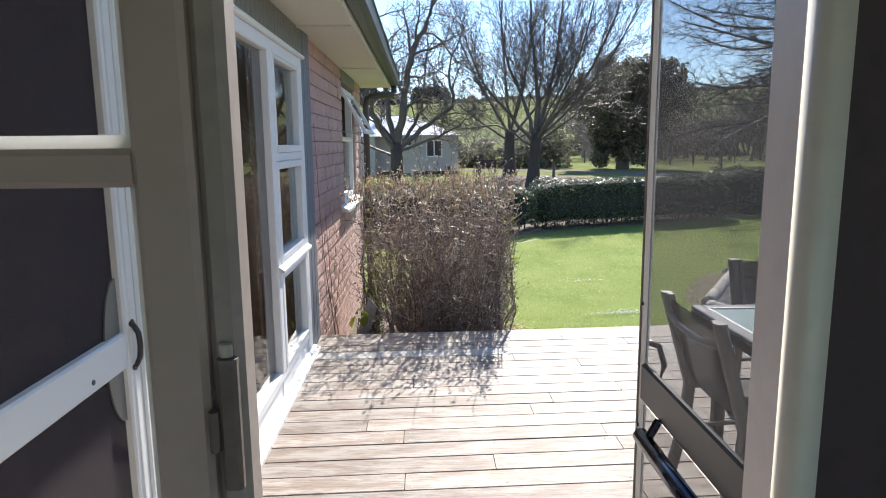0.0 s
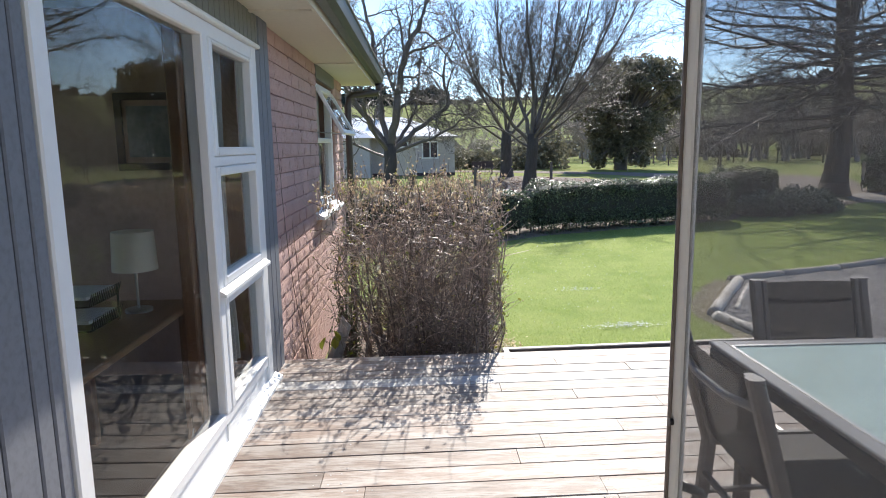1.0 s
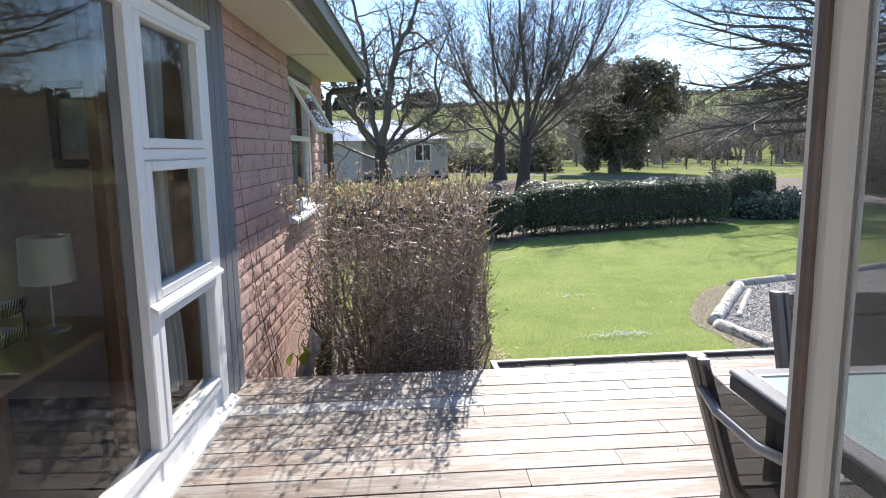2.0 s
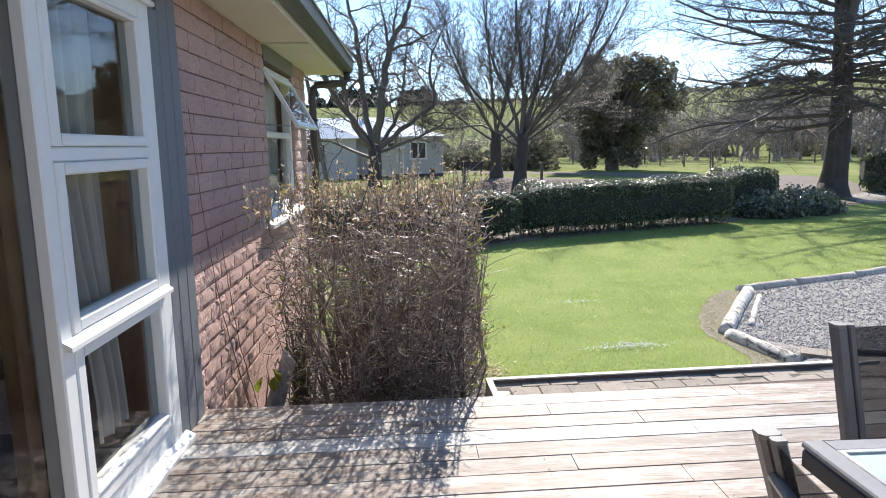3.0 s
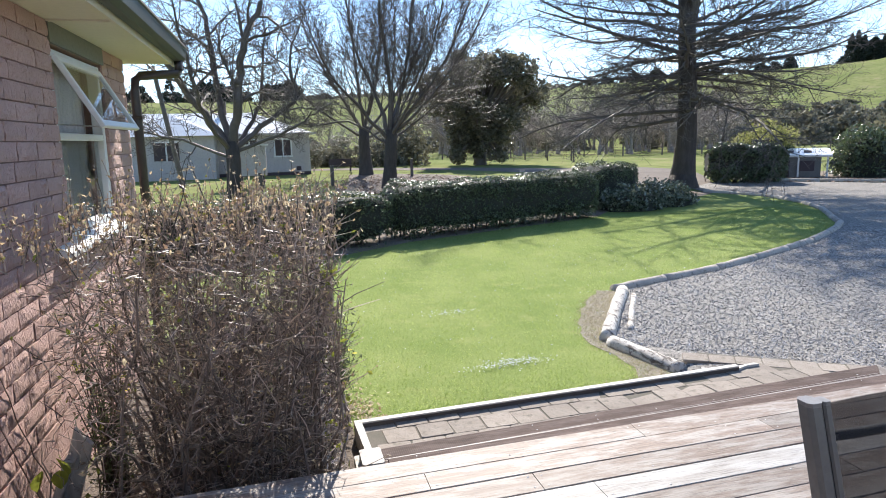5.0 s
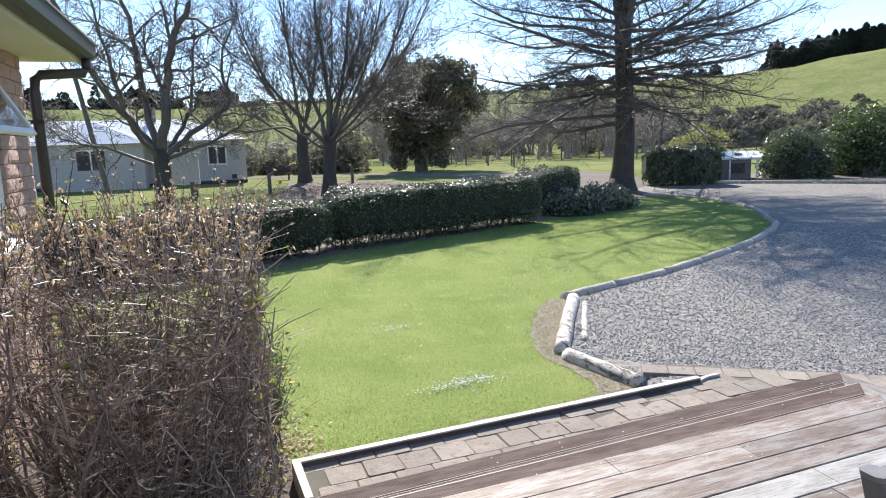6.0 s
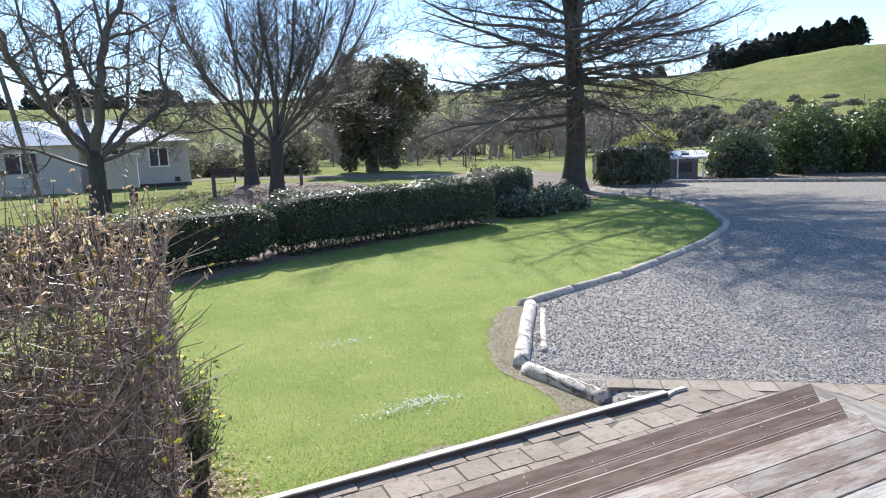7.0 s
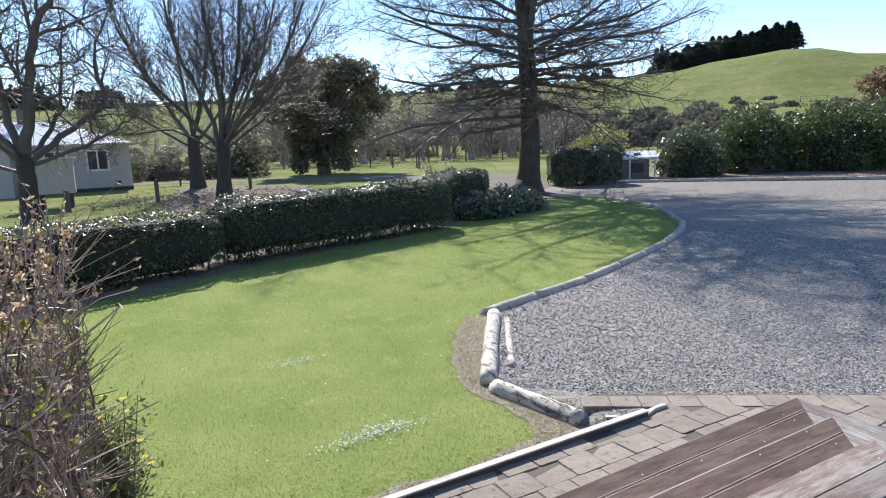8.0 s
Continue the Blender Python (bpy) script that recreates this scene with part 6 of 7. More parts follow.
    g = np.random.default_rng(seed)
    tp = np.array([tuple(t) for t in tips])
    hi = tp[(tp[:, 2] > z1 - 0.22)]
    lo = tp[(tp[:, 2] <= z1 - 0.22)]
    dl = Build()
    dl.leaves(hi[g.random(len(hi)) < 0.95], 0.0125, g, narrow=0.42)
    dl.leaves(hi[g.random(len(hi)) < 0.35], 0.015, g, narrow=0.5)
    dl.leaves(lo[g.random(len(lo)) < 0.08], 0.014, g, narrow=0.5)
    dl.leaves(lo[g.random(len(lo)) < 0.50], 0.0105, g, narrow=0.42)
    tagged(part("dry_leaves", dl, M["dryleaf"], top, "curled tan dead leaves"), kind="stuff")
    dk = Build()
    ip = np.array([tuple(t) for t in inner + mids])
    dk.leaves(ip[g.random(len(ip)) < 0.12], 0.013, g, narrow=0.5)
    dk.leaves(hi[g.random(len(hi)) < 0.35], 0.015, g, narrow=0.55)
    tagged(part("dead_leaves", dk, M["deadleaf"], top, "brown dead leaves held inside the bush"), kind="stuff")
    gl = Build()
    edge = lo[(lo[:, 0] < x0 + 0.25) | (lo[:, 0] > x1 - 0.12)]
    gl.leaves(edge[g.random(len(edge)) < 0.24], 0.016, g)
    gl.leaves(hi[g.random(len(hi)) < 0.15], 0.013, g)
    gl.leaves(lo[g.random(len(lo)) < 0.03], 0.016, g)
    tagged(part("green_leaves", gl, M["greenleaf"], top, "a few yellow-green leaves"), kind="stuff")
    return top


twiggy_bush("deciduous_bush", -0.66, 0.71, 5.13, 7.2, GZ, 1.11, 250, 17, "clipped leafless brown bush with dry leaf tips")


def flowering_shrub(name, at, rx, ry, h, seed, label, n=1500, flowers=14):
    g = np.random.default_rng(seed)
    r = random.Random(seed)
    top = thing(name, at, label, "shrub")
    st, lv, fl2 = Build(), [], Build()
    for i in range(46):
        d = Vector((r.gauss(0, 0.35), r.gauss(0, 0.35), 1)).normalized()
        e = Vector(at) + Vector((d.x * rx * 2.2, d.y * ry * 2.2, h * r.uniform(0.5, 1.0)))
        b0 = Vector(at) + Vector((r.gauss(0, 0.04), r.gauss(0, 0.04), -0.03))
        mid = b0.lerp(e, 0.5) + Vector((0, 0, 0.06))
        st.tube([b0, mid, e], [0.005, 0.004, 0.002], 4, caps=False)
        for k in range(n // 46):
            q = mid.lerp(e, r.uniform(-0.7, 1.0))
            lv.append((q.x + r.gauss(0, 0.04), q.y + r.gauss(0, 0.04), q.z + r.gauss(0, 0.035)))
        if i < flowers:
            c = e + Vector((0, 0, 0.012))
            for k in range(9):
                a = 2 * math.pi * k / 9
                u = Vector((math.cos(a), math.sin(a), 0.15))
                v = Vector((-math.sin(a), math.cos(a), 0)) * 0.005
                kk = len(fl2.v)
                fl2.v += [tuple(c + u * 0.004 - v), tuple(c + u * 0.004 + v), tuple(c + u * 0.019 + v), tuple(c + u * 0.019 - v)]
                fl2.f.append((kk, kk + 1, kk + 2, kk + 3))
    tagged(part("stems", st, M["bark_pale"], top), kind="stuff")
    tagged(part("leaves", Build().leaves(np.array(lv), 0.017, g, narrow=0.35), M["daisyleaf"], top), kind="stuff")
    tagged(part("flowers", fl2, M["yellow"], top, "yellow daisy flowers"), kind="stuff")
    return top


flowering_shrub("daisy_bush", (0.74, 7.05, GZ), 0.13, 0.20, 0.84, 3, "small green daisy bush with yellow flowers", 3400, 24)
flowering_shrub("daisy_bush", (0.10, 6.55, GZ), 0.25, 0.22, 1.15, 4, "green daisy bush grown through bare twigs", 1500, 16)
flowering_shrub("daisy_bush", (-0.55, 6.0, GZ), 0.10, 0.25, 1.05, 5, "green daisy bush against the brick wall", 1500, 6)

stake = thing("timber_stake", (-0.68, 5.36, GZ), "old weathered timber stake leaning by the wall", "stake")
sk = Build().box(-0.045, 0.045, -0.016, 0.016, 0.0, 0.82, bevel=0.005)
sk.v = [(x, y, z - (0.06 if z > 0.5 and x > 0 else 0)) for x, y, z in sk.v]
sk.move(Matrix.Translation((-0.72, 5.36, GZ)) @ Matrix.Rotation(radians(17), 4, "Y"))
part("post", sk, M["timber_grey"], stake)
sk = Build().box(-0.02, 0.02, -0.035, 0.035, 0.0, 0.72, bevel=0.006)
sk.move(Matrix.Translation((-0.80, 5.32, GZ)) @ Matrix.Rotation(radians(21), 4, "Y"))
part("board", sk, M["timber_grey"], stake, "pale split board")
vine = thing("wall_vine", (WX + 0.012, 5.95, GZ), "thin bare brown vine climbing the brick wall", "vine")
rv = random.Random(41)
for y0, y1, z1, bend_by in ((5.95, 5.0, 1.62, 1.5), (6.1, 5.4, 0.9, 1.3)):
    run = []
    for k in range(25):
        f = k / 24
        run.append((WX + 0.012 + 0.006 * math.sin(9 * f), y1 + (y0 - y1) * (1 - f) ** bend_by + rv.gauss(0, 0.006), GZ + (z1 - GZ) * f))
    part("stem", Build().tube(run, [0.0038 - 0.0022 * k / 24 for k in range(25)], 5), M["stem"], vine)
sp2 = thing("broadleaf_seedling", (-0.62, 5.2, GZ), "thin seedling with large yellow-green leaves", "plant")
part("stem", Build().tube([(-0.62, 5.2, GZ), (-0.63, 5.22, -0.2), (-0.60, 5.25, 0.05)], 0.004, 5), M["bark_pale"], sp2)
for (lx, ly, lz2, tilt) in ((-0.66, 5.24, 0.02, 60), (-0.54, 5.25, 0.07, -40), (-0.56, 5.22, 0.03, 20)):
    lf = Build()
    out = [(0, 0), (0.025, 0.025), (0.034, 0.055), (0.022, 0.09), (0, 0.115), (-0.022, 0.09), (-0.034, 0.055), (-0.025, 0.025)]
    lf.v = [(x, 0.012 * abs(x) / 0.024, z) for x, z in out] + [(0, 0.0, 0.048)]
    lf.f = [(i, (i + 1) % 8, 8) for i in range(8)]
    lf.move(Matrix.Translation((lx, ly, lz2 - 0.05)) @ Matrix.Rotation(radians(tilt), 4, "Z") @ Matrix.Rotation(radians(20), 4, "X"))
    part("leaf", lf, M["greenleaf"], sp2)

# ---- shrubs beyond the lawn ----

def mound(name, at, rx, ry, h, n, size, mat, seed, label, lobes=9):
    rr = random.Random(seed)
    ls = []
    for i in range(lobes):
        a = 2 * math.pi * i / lobes + rr.uniform(-0.3, 0.3)
        q = rr.uniform(0.35, 0.75)
        rad = min(rx, ry, h) * rr.uniform(0.42, 0.6)
        ls.append((rx * q * math.cos(a), ry * q * math.sin(a), max(rad * 0.6, h * rr.uniform(0.35, 0.75)), rad))
    ls.append((0, 0, h * 0.62, min(rx, h) * 0.5))
    for i in range(lobes):
        a = 2 * math.pi * i / lobes + rr.uniform(-0.3, 0.3)
        rad = min(rx, ry, h) * rr.uniform(0.3, 0.42)
        ls.append((rx * 0.72 * math.cos(a), ry * 0.72 * math.sin(a), rad * 0.75, rad))
    t = leaf_tree(name, at, ls, n, size, M[mat], label, seed, 0.05, "shrub", 0.25)
    # dark dome under the leaves, painted in place of inner shade
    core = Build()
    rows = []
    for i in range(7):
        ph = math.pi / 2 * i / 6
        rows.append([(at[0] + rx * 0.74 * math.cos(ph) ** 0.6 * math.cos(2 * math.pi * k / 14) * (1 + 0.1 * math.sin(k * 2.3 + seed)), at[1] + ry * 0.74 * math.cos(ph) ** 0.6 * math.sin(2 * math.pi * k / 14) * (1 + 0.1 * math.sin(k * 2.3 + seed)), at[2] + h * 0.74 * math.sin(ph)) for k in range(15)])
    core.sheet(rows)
    part("shade_core", core, M["hedge_core"], t, "dark core standing for inner shade")
    return t


mound("low_shrub", (9.75, 18.15, GZ), 1.1, 0.75, 0.62, 4200, 0.045, "glint_leaf", 51, "low glossy shrub with leaf glints painted pale at the foot of the oak")
mound("low_shrub", (11.15, 18.75, GZ), 1.15, 0.8, 0.66, 4600, 0.045, "glint_leaf", 52, "low glossy shrub with leaf glints painted pale at the foot of the oak")
hedge_run("hedge", (17.7, 25.8), (20.4, 24.5), 1.6, GZ, 0.95, 11000, 53, "tall clipped dark hedge clump by the drive", size=0.06)
mound("yellow_shrub", (22.4, 27.9, GZ), 2.2, 1.3, 2.35, 7500, 0.065, "yellowleaf", 54, "yellow-green shrub above the clipped hedge")
mound("dome_shrub", (25.2, 24.9, GZ), 1.5, 1.4, 2.25, 8000, 0.07, "hedge", 55, "domed dark glossy shrub on the bed")
mound("large_shrub", (29.4, 24.6, GZ), 2.35, 2.1, 3.05, 13000, 0.08, "shrub", 56, "large rounded green shrub on the bed", 12)
mound("large_shrub", (32.3, 21.9, GZ), 2.5, 2.2, 3.2, 13000, 0.08, "shrub", 57, "large rounded green shrub on the bed", 12)
mound("large_shrub", (34.9, 19.0, GZ), 2.6, 2.2, 2.9, 11000, 0.085, "ever", 58, "large dark shrub on the bed", 12)
bt = bare_tree("bare_shrub", (27.2, 22.9, GZ), 0.35, 0.05, SMALL, 63, "small bare twiggy shrub on the bed", M["bark_pale"])
bt.scale = (0.9, 0.9, 0.8)

hut = thing("low_hut", (22.85, 26.6, GZ), "low grey hut with a white slab roof", "hut")
hm = Matrix.Translation((22.85, 26.6, GZ)) @ Matrix.Rotation(radians(-40), 4, "Z")
part("wall", Build().box(-1.6, 0.95, -0.7, 0.7, 0.0, 0.92).move(hm), M["hut"], hut, "grey shaded wall")
part("roof", Build().box(-1.75, 1.35, -0.85, 0.85, -0.05, 0.05, bevel=0.03).move(hm @ Matrix.Translation((0, 0, 1.08)) @ Matrix.Rotation(radians(9), 4, "X")), M["farroof"], hut, "white slab roof")
part("door", Build().box(-0.75, -0.25, -0.72, -0.702, 0.05, 0.75).move(hm), M["dark"], hut)
part("window", Build().box(0.1, 0.7, -0.72, -0.702, 0.3, 0.75).move(hm), M["dark"], hut)
for xx in (-0.95, 0.05, 1.15):
    part("post", Build().box(xx, xx + 0.07, -0.78, -0.71, 0.0, 0.95).move(hm), M["farroof"], hut)
for xx in (-0.4, 0.3):
    part("vent", Build().box(xx, xx + 0.3, -0.3, 0.0, 0.05, 0.10).move(hm @ Matrix.Translation((0, 0, 1.08)) @ Matrix.Rotation(radians(9), 4, "X")), M["dark"], hut)

bed_edge = [(19.2, 25.4), (21.3, 23.6), (23.2, 21.9), (24.9, 20.0), (26.5, 18.1), (28.8, 15.6), (31.2, 13.2), (33.4, 11.2)]
for i, (a, c) in enumerate(zip(bed_edge, bed_edge[1:])):
    log([(a[0], a[1], GZ + 0.05), (c[0], c[1], GZ + 0.05)], 0.10, 60 + i, "reddish timber edge of the mulch bed", "logs of the bed")

# ---- the white house across the lawn ----
hs = thing("weatherboard_house", (-5.5, 48.5, GZ), "pale weatherboard house with a white hip roof", "house")
HX0, HX1, HY0, HY1, HZ = -13.5, 2.45, 45.2, 53.0, 1.98
part("wall", box(HX0, HX1, HY0, HY1, GZ - 0.1, HZ), M["farwall"], hs, "pale grey weatherboard walls")
for i in range(13):
    z = GZ + 0.25 + i * 0.18
    part("weatherboard", Build().prism([(HY0 - 0.03, z), (HY0 - 0.004, z), (HY0 - 0.004, z + 0.17)], HX0, HX1).move(Matrix(((0, 0, 1, 0), (1, 0, 0, 0), (0, 1, 0, 0), (0, 0, 0, 1)))), M["farwall"], hs)
part("wing", box(-8.4, -3.2, 43.4, HY0, GZ - 0.1, HZ), M["farwall"], hs, "projecting weatherboard wing")
part("base_board", box(HX0 - 0.02, HX1 + 0.02, HY0 - 0.05, HY0 - 0.03, GZ - 0.1, GZ + 0.2), M["dark"], hs)


def hip(x0, x1, y0, y1, z, rise, inset):
    b = Build()
    o = 0.45
    my = (y0 + y1) / 2
    b.v = [(x0 - o, y0 - o, z), (x1 + o, y0 - o, z), (x1 + o, y1 + o, z), (x0 - o, y1 + o, z), (x0 + inset, my, z + rise), (x1 - inset, my, z + rise)]
    b.f = [(0, 1, 5, 4), (1, 2, 5), (2, 3, 4, 5), (3, 0, 4), (3, 2, 1, 0)]
    return b


rf = part("roof", hip(HX0, HX1, HY0, HY1, HZ, 1.55, 3.6), M["farroof"], hs, "white painted metal hip roof")
rw = Build()
rw.v = [(-8.85, 42.95, HZ), (-2.75, 42.95, HZ), (-2.75, 49.0, HZ), (-8.85, 49.0, HZ), (-5.8, 45.4, HZ + 1.3), (-5.8, 49.0, HZ + 1.3)]
rw.f = [(0, 1, 4), (1, 2, 5, 4), (3, 0, 4, 5), (3, 2, 1, 0)]
part("wing_roof", rw, M["farroof"], hs)
part("gutter", box(HX0 - 0.5, HX1 + 0.5, HY0 - 0.55, HY0 - 0.46, HZ - 0.02, HZ + 0.10), M["farwall"], hs)
part("chimney", box(-3.1, -2.75, 48.6, 49.0, HZ + 0.9, HZ + 2.3), M["bark_pale"], rf)
for wx in (0.30, -1.75, -11.8):
    w = part("window", box(wx, wx + 0.95, HY0 - 0.045, HY0 - 0.035, 0.65, 1.65), M["dark"], hs, "dark sash window in a white frame")
    for a in ((wx - 0.09, wx, 0.6, 1.74), (wx + 0.95, wx + 1.04, 0.6, 1.74), (wx + 0.43, wx + 0.52, 0.65, 1.65), (wx, wx + 0.95, 1.65, 1.74), (wx - 0.12, wx + 1.07, 0.55, 0.65)):
        part("frame", box(a[0], a[1], HY0 - 0.075, HY0 - 0.03, a[2], a[3]), M["farroof"], w)
w = part("window", box(-6.6, -5.2, 43.36, 43.38, 0.55, 1.6), M["dark"], hs)
part("frame", box(-6.68, -5.12, 43.33, 43.36, 1.6, 1.68), M["farroof"], w)
part("frame", box(-5.94, -5.86, 43.33, 43.36, 0.55, 1.6), M["farroof"], w)
part("vent", box(1.55, 1.85, HY0 - 0.06, HY0 - 0.04, GZ + 0.28, GZ + 0.55), M["dark"], hs)
stall = thing("garden_shed", (-0.75, 33.5, GZ), "small white box shed on dark legs", "shed")
part("wall", box(-1.5, -0.1, 33.0, 34.2, 0.0, 1.35), M["farwall"], stall)
part("roof", box(-1.6, 0.0, 32.9, 34.3, 1.35, 1.42), M["farroof"], stall)
for xx in (-1.35, -0.35):
    for yy in (33.1, 34.0):
        part("leg", box(xx, xx + 0.12, yy, yy + 0.12, GZ - 0.05, 0.0), M["dark"], stall)
gt = thing("garden_bench", (4.6, 46.0, GZ), "dark garden bench beside the house", "bench")
part("seat", box(3.7, 5.2, 45.8, 46.2, GZ + 0.42, GZ + 0.48), M["dark"], gt)
part("back", box(3.7, 5.2, 46.2, 46.25, GZ + 0.5, GZ + 0.9), M["dark"], gt)
for xx in (3.75, 5.05):
    part("leg", box(xx, xx + 0.08, 45.85, 46.2, GZ, GZ + 0.42), M["dark"], gt)


# ---- posts and fences ----
def post(x, y, h, r=0.06, label="short dark timber post", mat="bark", z=None):
    zz = ground_z(x, y) if z is None else z
    ob = solid("fence_post", Build().tube([(0, 0, -0.2), (0, 0, h)], [r, r * 0.95], 7), M[mat], label, "post", group="fence posts")
    ob.location = (x, y, zz)
    return ob


post(2.85, 33.0, 0.95, 0.09)
post(7.75, 38.4, 1.0, 0.09)
post(-0.35, 31.0, 0.8, 0.1)
pole = solid("leaning_pole", Build().tube([(-4.2, 36.5, GZ), (-5.1, 36.5, 5.2)], [0.13, 0.1], 8), M["bark"], "leaning dark bare pole", "pole")


def fence(points, spacing, h, wires, label):
    f = thing("wire_fence", (points[0][0], points[0][1], ground_z(*points[0])), label, "fence")
    tops = []
    for (ax, ay), (bx, by) in zip(points, points[1:]):
        n = max(1, int(math.hypot(bx - ax, by - ay) / spacing))
        for i in range(n):
            x, y = ax + (bx - ax) * i / n, ay + (by - ay) * i / n
            z = ground_z(x, y)
            part("post", Build().tube([(x, y, z - 0.2), (x, y, z + h)], 0.07, 5), M["bark_pale"], f)
            tops.append((x, y, z))
    for k in range(wires):
        hh = h * (k + 0.7) / wires
        part("wire", Build().tube([(x, y, z + hh) for x, y, z in tops], 0.014, 3, caps=False), M["bark_pale"], f)
    return f


fence([(16.5, 66), (26, 62), (40, 57), (60, 47), (80, 34)], 3.2, 1.25, 4, "post and wire fence across the paddock")
fence([(-22, 62), (-5, 64), (8, 66), (16.5, 66)], 3.2, 1.2, 3, "post and wire fence behind the house")
fence([(21, 60), (24, 52), (22, 47)], 2.6, 1.3, 4, "old post and wire fence by the track")
fence([(60, 100), (75, 132), (92, 165), (104, 190)], 4.5, 1.4, 3, "fence climbing the hill")
fence([(75, 118), (105, 100), (140, 74), (160, 50)], 4.5, 1.4, 3, "fence along the foot of the hill")
fence([(-40, 120), (0, 128), (40, 122)], 4.5, 1.4, 3, "fence along the far paddock")

# ---- distant growth ----
rg = random.Random(91)
small = bare_tree("orchard_tree", (22, 70, ground_z(22, 70)), 1.5, 0.11, SMALL, 71, "small bare grey orchard tree", M["bark_grey"])
small["group"] = "bare trees beyond the paddock"
small2 = bare_tree("orchard_tree", (30, 74, ground_z(30, 74)), 1.7, 0.13, SMALL, 72, "small bare grey orchard tree", M["bark_grey"])
small2["group"] = "bare trees beyond the paddock"
spots = []
for i in range(105):
    az = rg.uniform(13, 38)
    d = rg.uniform(66, 108)
    spots.append((0.8 + d * math.sin(radians(az)), 3.5 + d * math.cos(radians(az)), rg.uniform(1.2, 2.1)))
for i in range(16):
    az = rg.uniform(-9, 10)
    d = rg.uniform(62, 100)
    spots.append((0.8 + d * math.sin(radians(az)), 3.5 + d * math.cos(radians(az)), rg.uniform(0.9, 1.4)))
for x, y, s in spots:
    o = copy_thing(rg.choice((small, small2)), pose(x, y, ground_z(x, y), 0, 0, rg.uniform(0, 360)))
    o.scale = (s, s, s * rg.uniform(0.95, 1.25))


def clumps(name, places, leaves, size, mat, seed, label, category):
    """Far growth nobody could count: rounded clumps of leaves in one object."""
    g = np.random.default_rng(seed)
    b = Build()
    for x, y, z, r, h in places:
        d = g.normal(size=(leaves, 3))
        d /= np.linalg.norm(d, axis=1)[:, None]
        d[:, 2] = np.abs(d[:, 2])
        k = (0.6 + 0.4 * g.random(leaves) ** 0.5) * (1 + 0.2 * np.sin(3 * d[:, 0] + x) * np.cos(4 * d[:, 2] + y))
        b.leaves(d * k[:, None] * np.array([r, r, h]) + np.array([x, y, z]), size * (0.7 + 0.3 * r), g)
    return solid(name, b, M[mat], label, category, "stuff")


pl = []
for i in range(150):
    az = rg.uniform(30, 75)
    d = rg.gauss(118, 7)
    x, y = 0.8 + d * math.sin(radians(az)), 3.5 + d * math.cos(radians(az))
    pl.append((x, y, ground_z(x, y) - 0.2, rg.uniform(1.4, 3.6), rg.uniform(1.6, 4.2)))
for i in range(60):
    az = rg.uniform(34, 66)
    d = rg.uniform(126, 158)
    x, y = 0.8 + d * math.sin(radians(az)), 3.5 + d * math.cos(radians(az))
    pl.append((x, y, ground_z(x, y) - 0.2, rg.uniform(0.6, 2.0), rg.uniform(0.5, 1.4)))
clumps("scrub_bank", pl, 260, 0.30, "scrub", 5, "grey-green scrub along the foot of the hill", "scrub")
pl = []
for i in range(60):
    az = rg.uniform(-12, 44)
    d = rg.gauss(112, 6)
    x, y = 0.8 + d * math.sin(radians(az)), 3.5 + d * math.cos(radians(az))
    pl.append((x, y, ground_z(x, y) - 0.2, rg.uniform(1.5, 3.4), rg.uniform(1.2, 3.0)))
clumps("far_scrub", pl, 220, 0.30, "scrub", 6, "grey scrub and bare thickets beyond the paddock", "scrub")
pl, ridge = [], []
for i in range(120):
    az = rg.uniform(-16, 26)
    d = rg.gauss(236, 5)
    x, y = 0.8 + d * math.sin(radians(az)), 3.5 + d * math.cos(radians(az))
    if az < 2:
        pl.append((x, y, ground_z(x, y) - 0.5, rg.uniform(2.0, 4.5), rg.uniform(3.0, 8.0)))
    else:
        ridge.append((x, y, ground_z(x, y) - 0.8, rg.uniform(2.0, 4.0), rg.uniform(1.2, 2.8)))
for i in range(18):
    az = rg.uniform(26, 46)
    d = rg.gauss(238, 3)
    x, y = 0.8 + d * math.sin(radians(az)), 3.5 + d * math.cos(radians(az))
    pl.append((x, y, ground_z(x, y) - 0.5, rg.uniform(1.5, 2.8), rg.uniform(2.0, 4.5)))
clumps("ridge_scrub", ridge, 200, 0.4, "scrub", 9, "low grey-green growth along the ridge", "scrub")
clumps("ridge_trees", pl, 200, 0.55, "pine", 7, "dark line of far trees along the ridge", "trees")
pl = [(6 + rg.gauss(0, 3), 56 + rg.gauss(0, 2.5), GZ, rg.uniform(0.8, 1.8), rg.uniform(0.8, 2.0)) for i in range(14)] + [(10.5 + rg.gauss(0, 1.6), 56 + rg.gauss(0, 1.5), GZ, rg.uniform(1.2, 2.2), rg.uniform(2.0, 4.0)) for i in range(6)]
clumps("garden_scrub", pl, 420, 0.14, "scrub", 8, "grey-green garden scrub beside the house", "scrub")


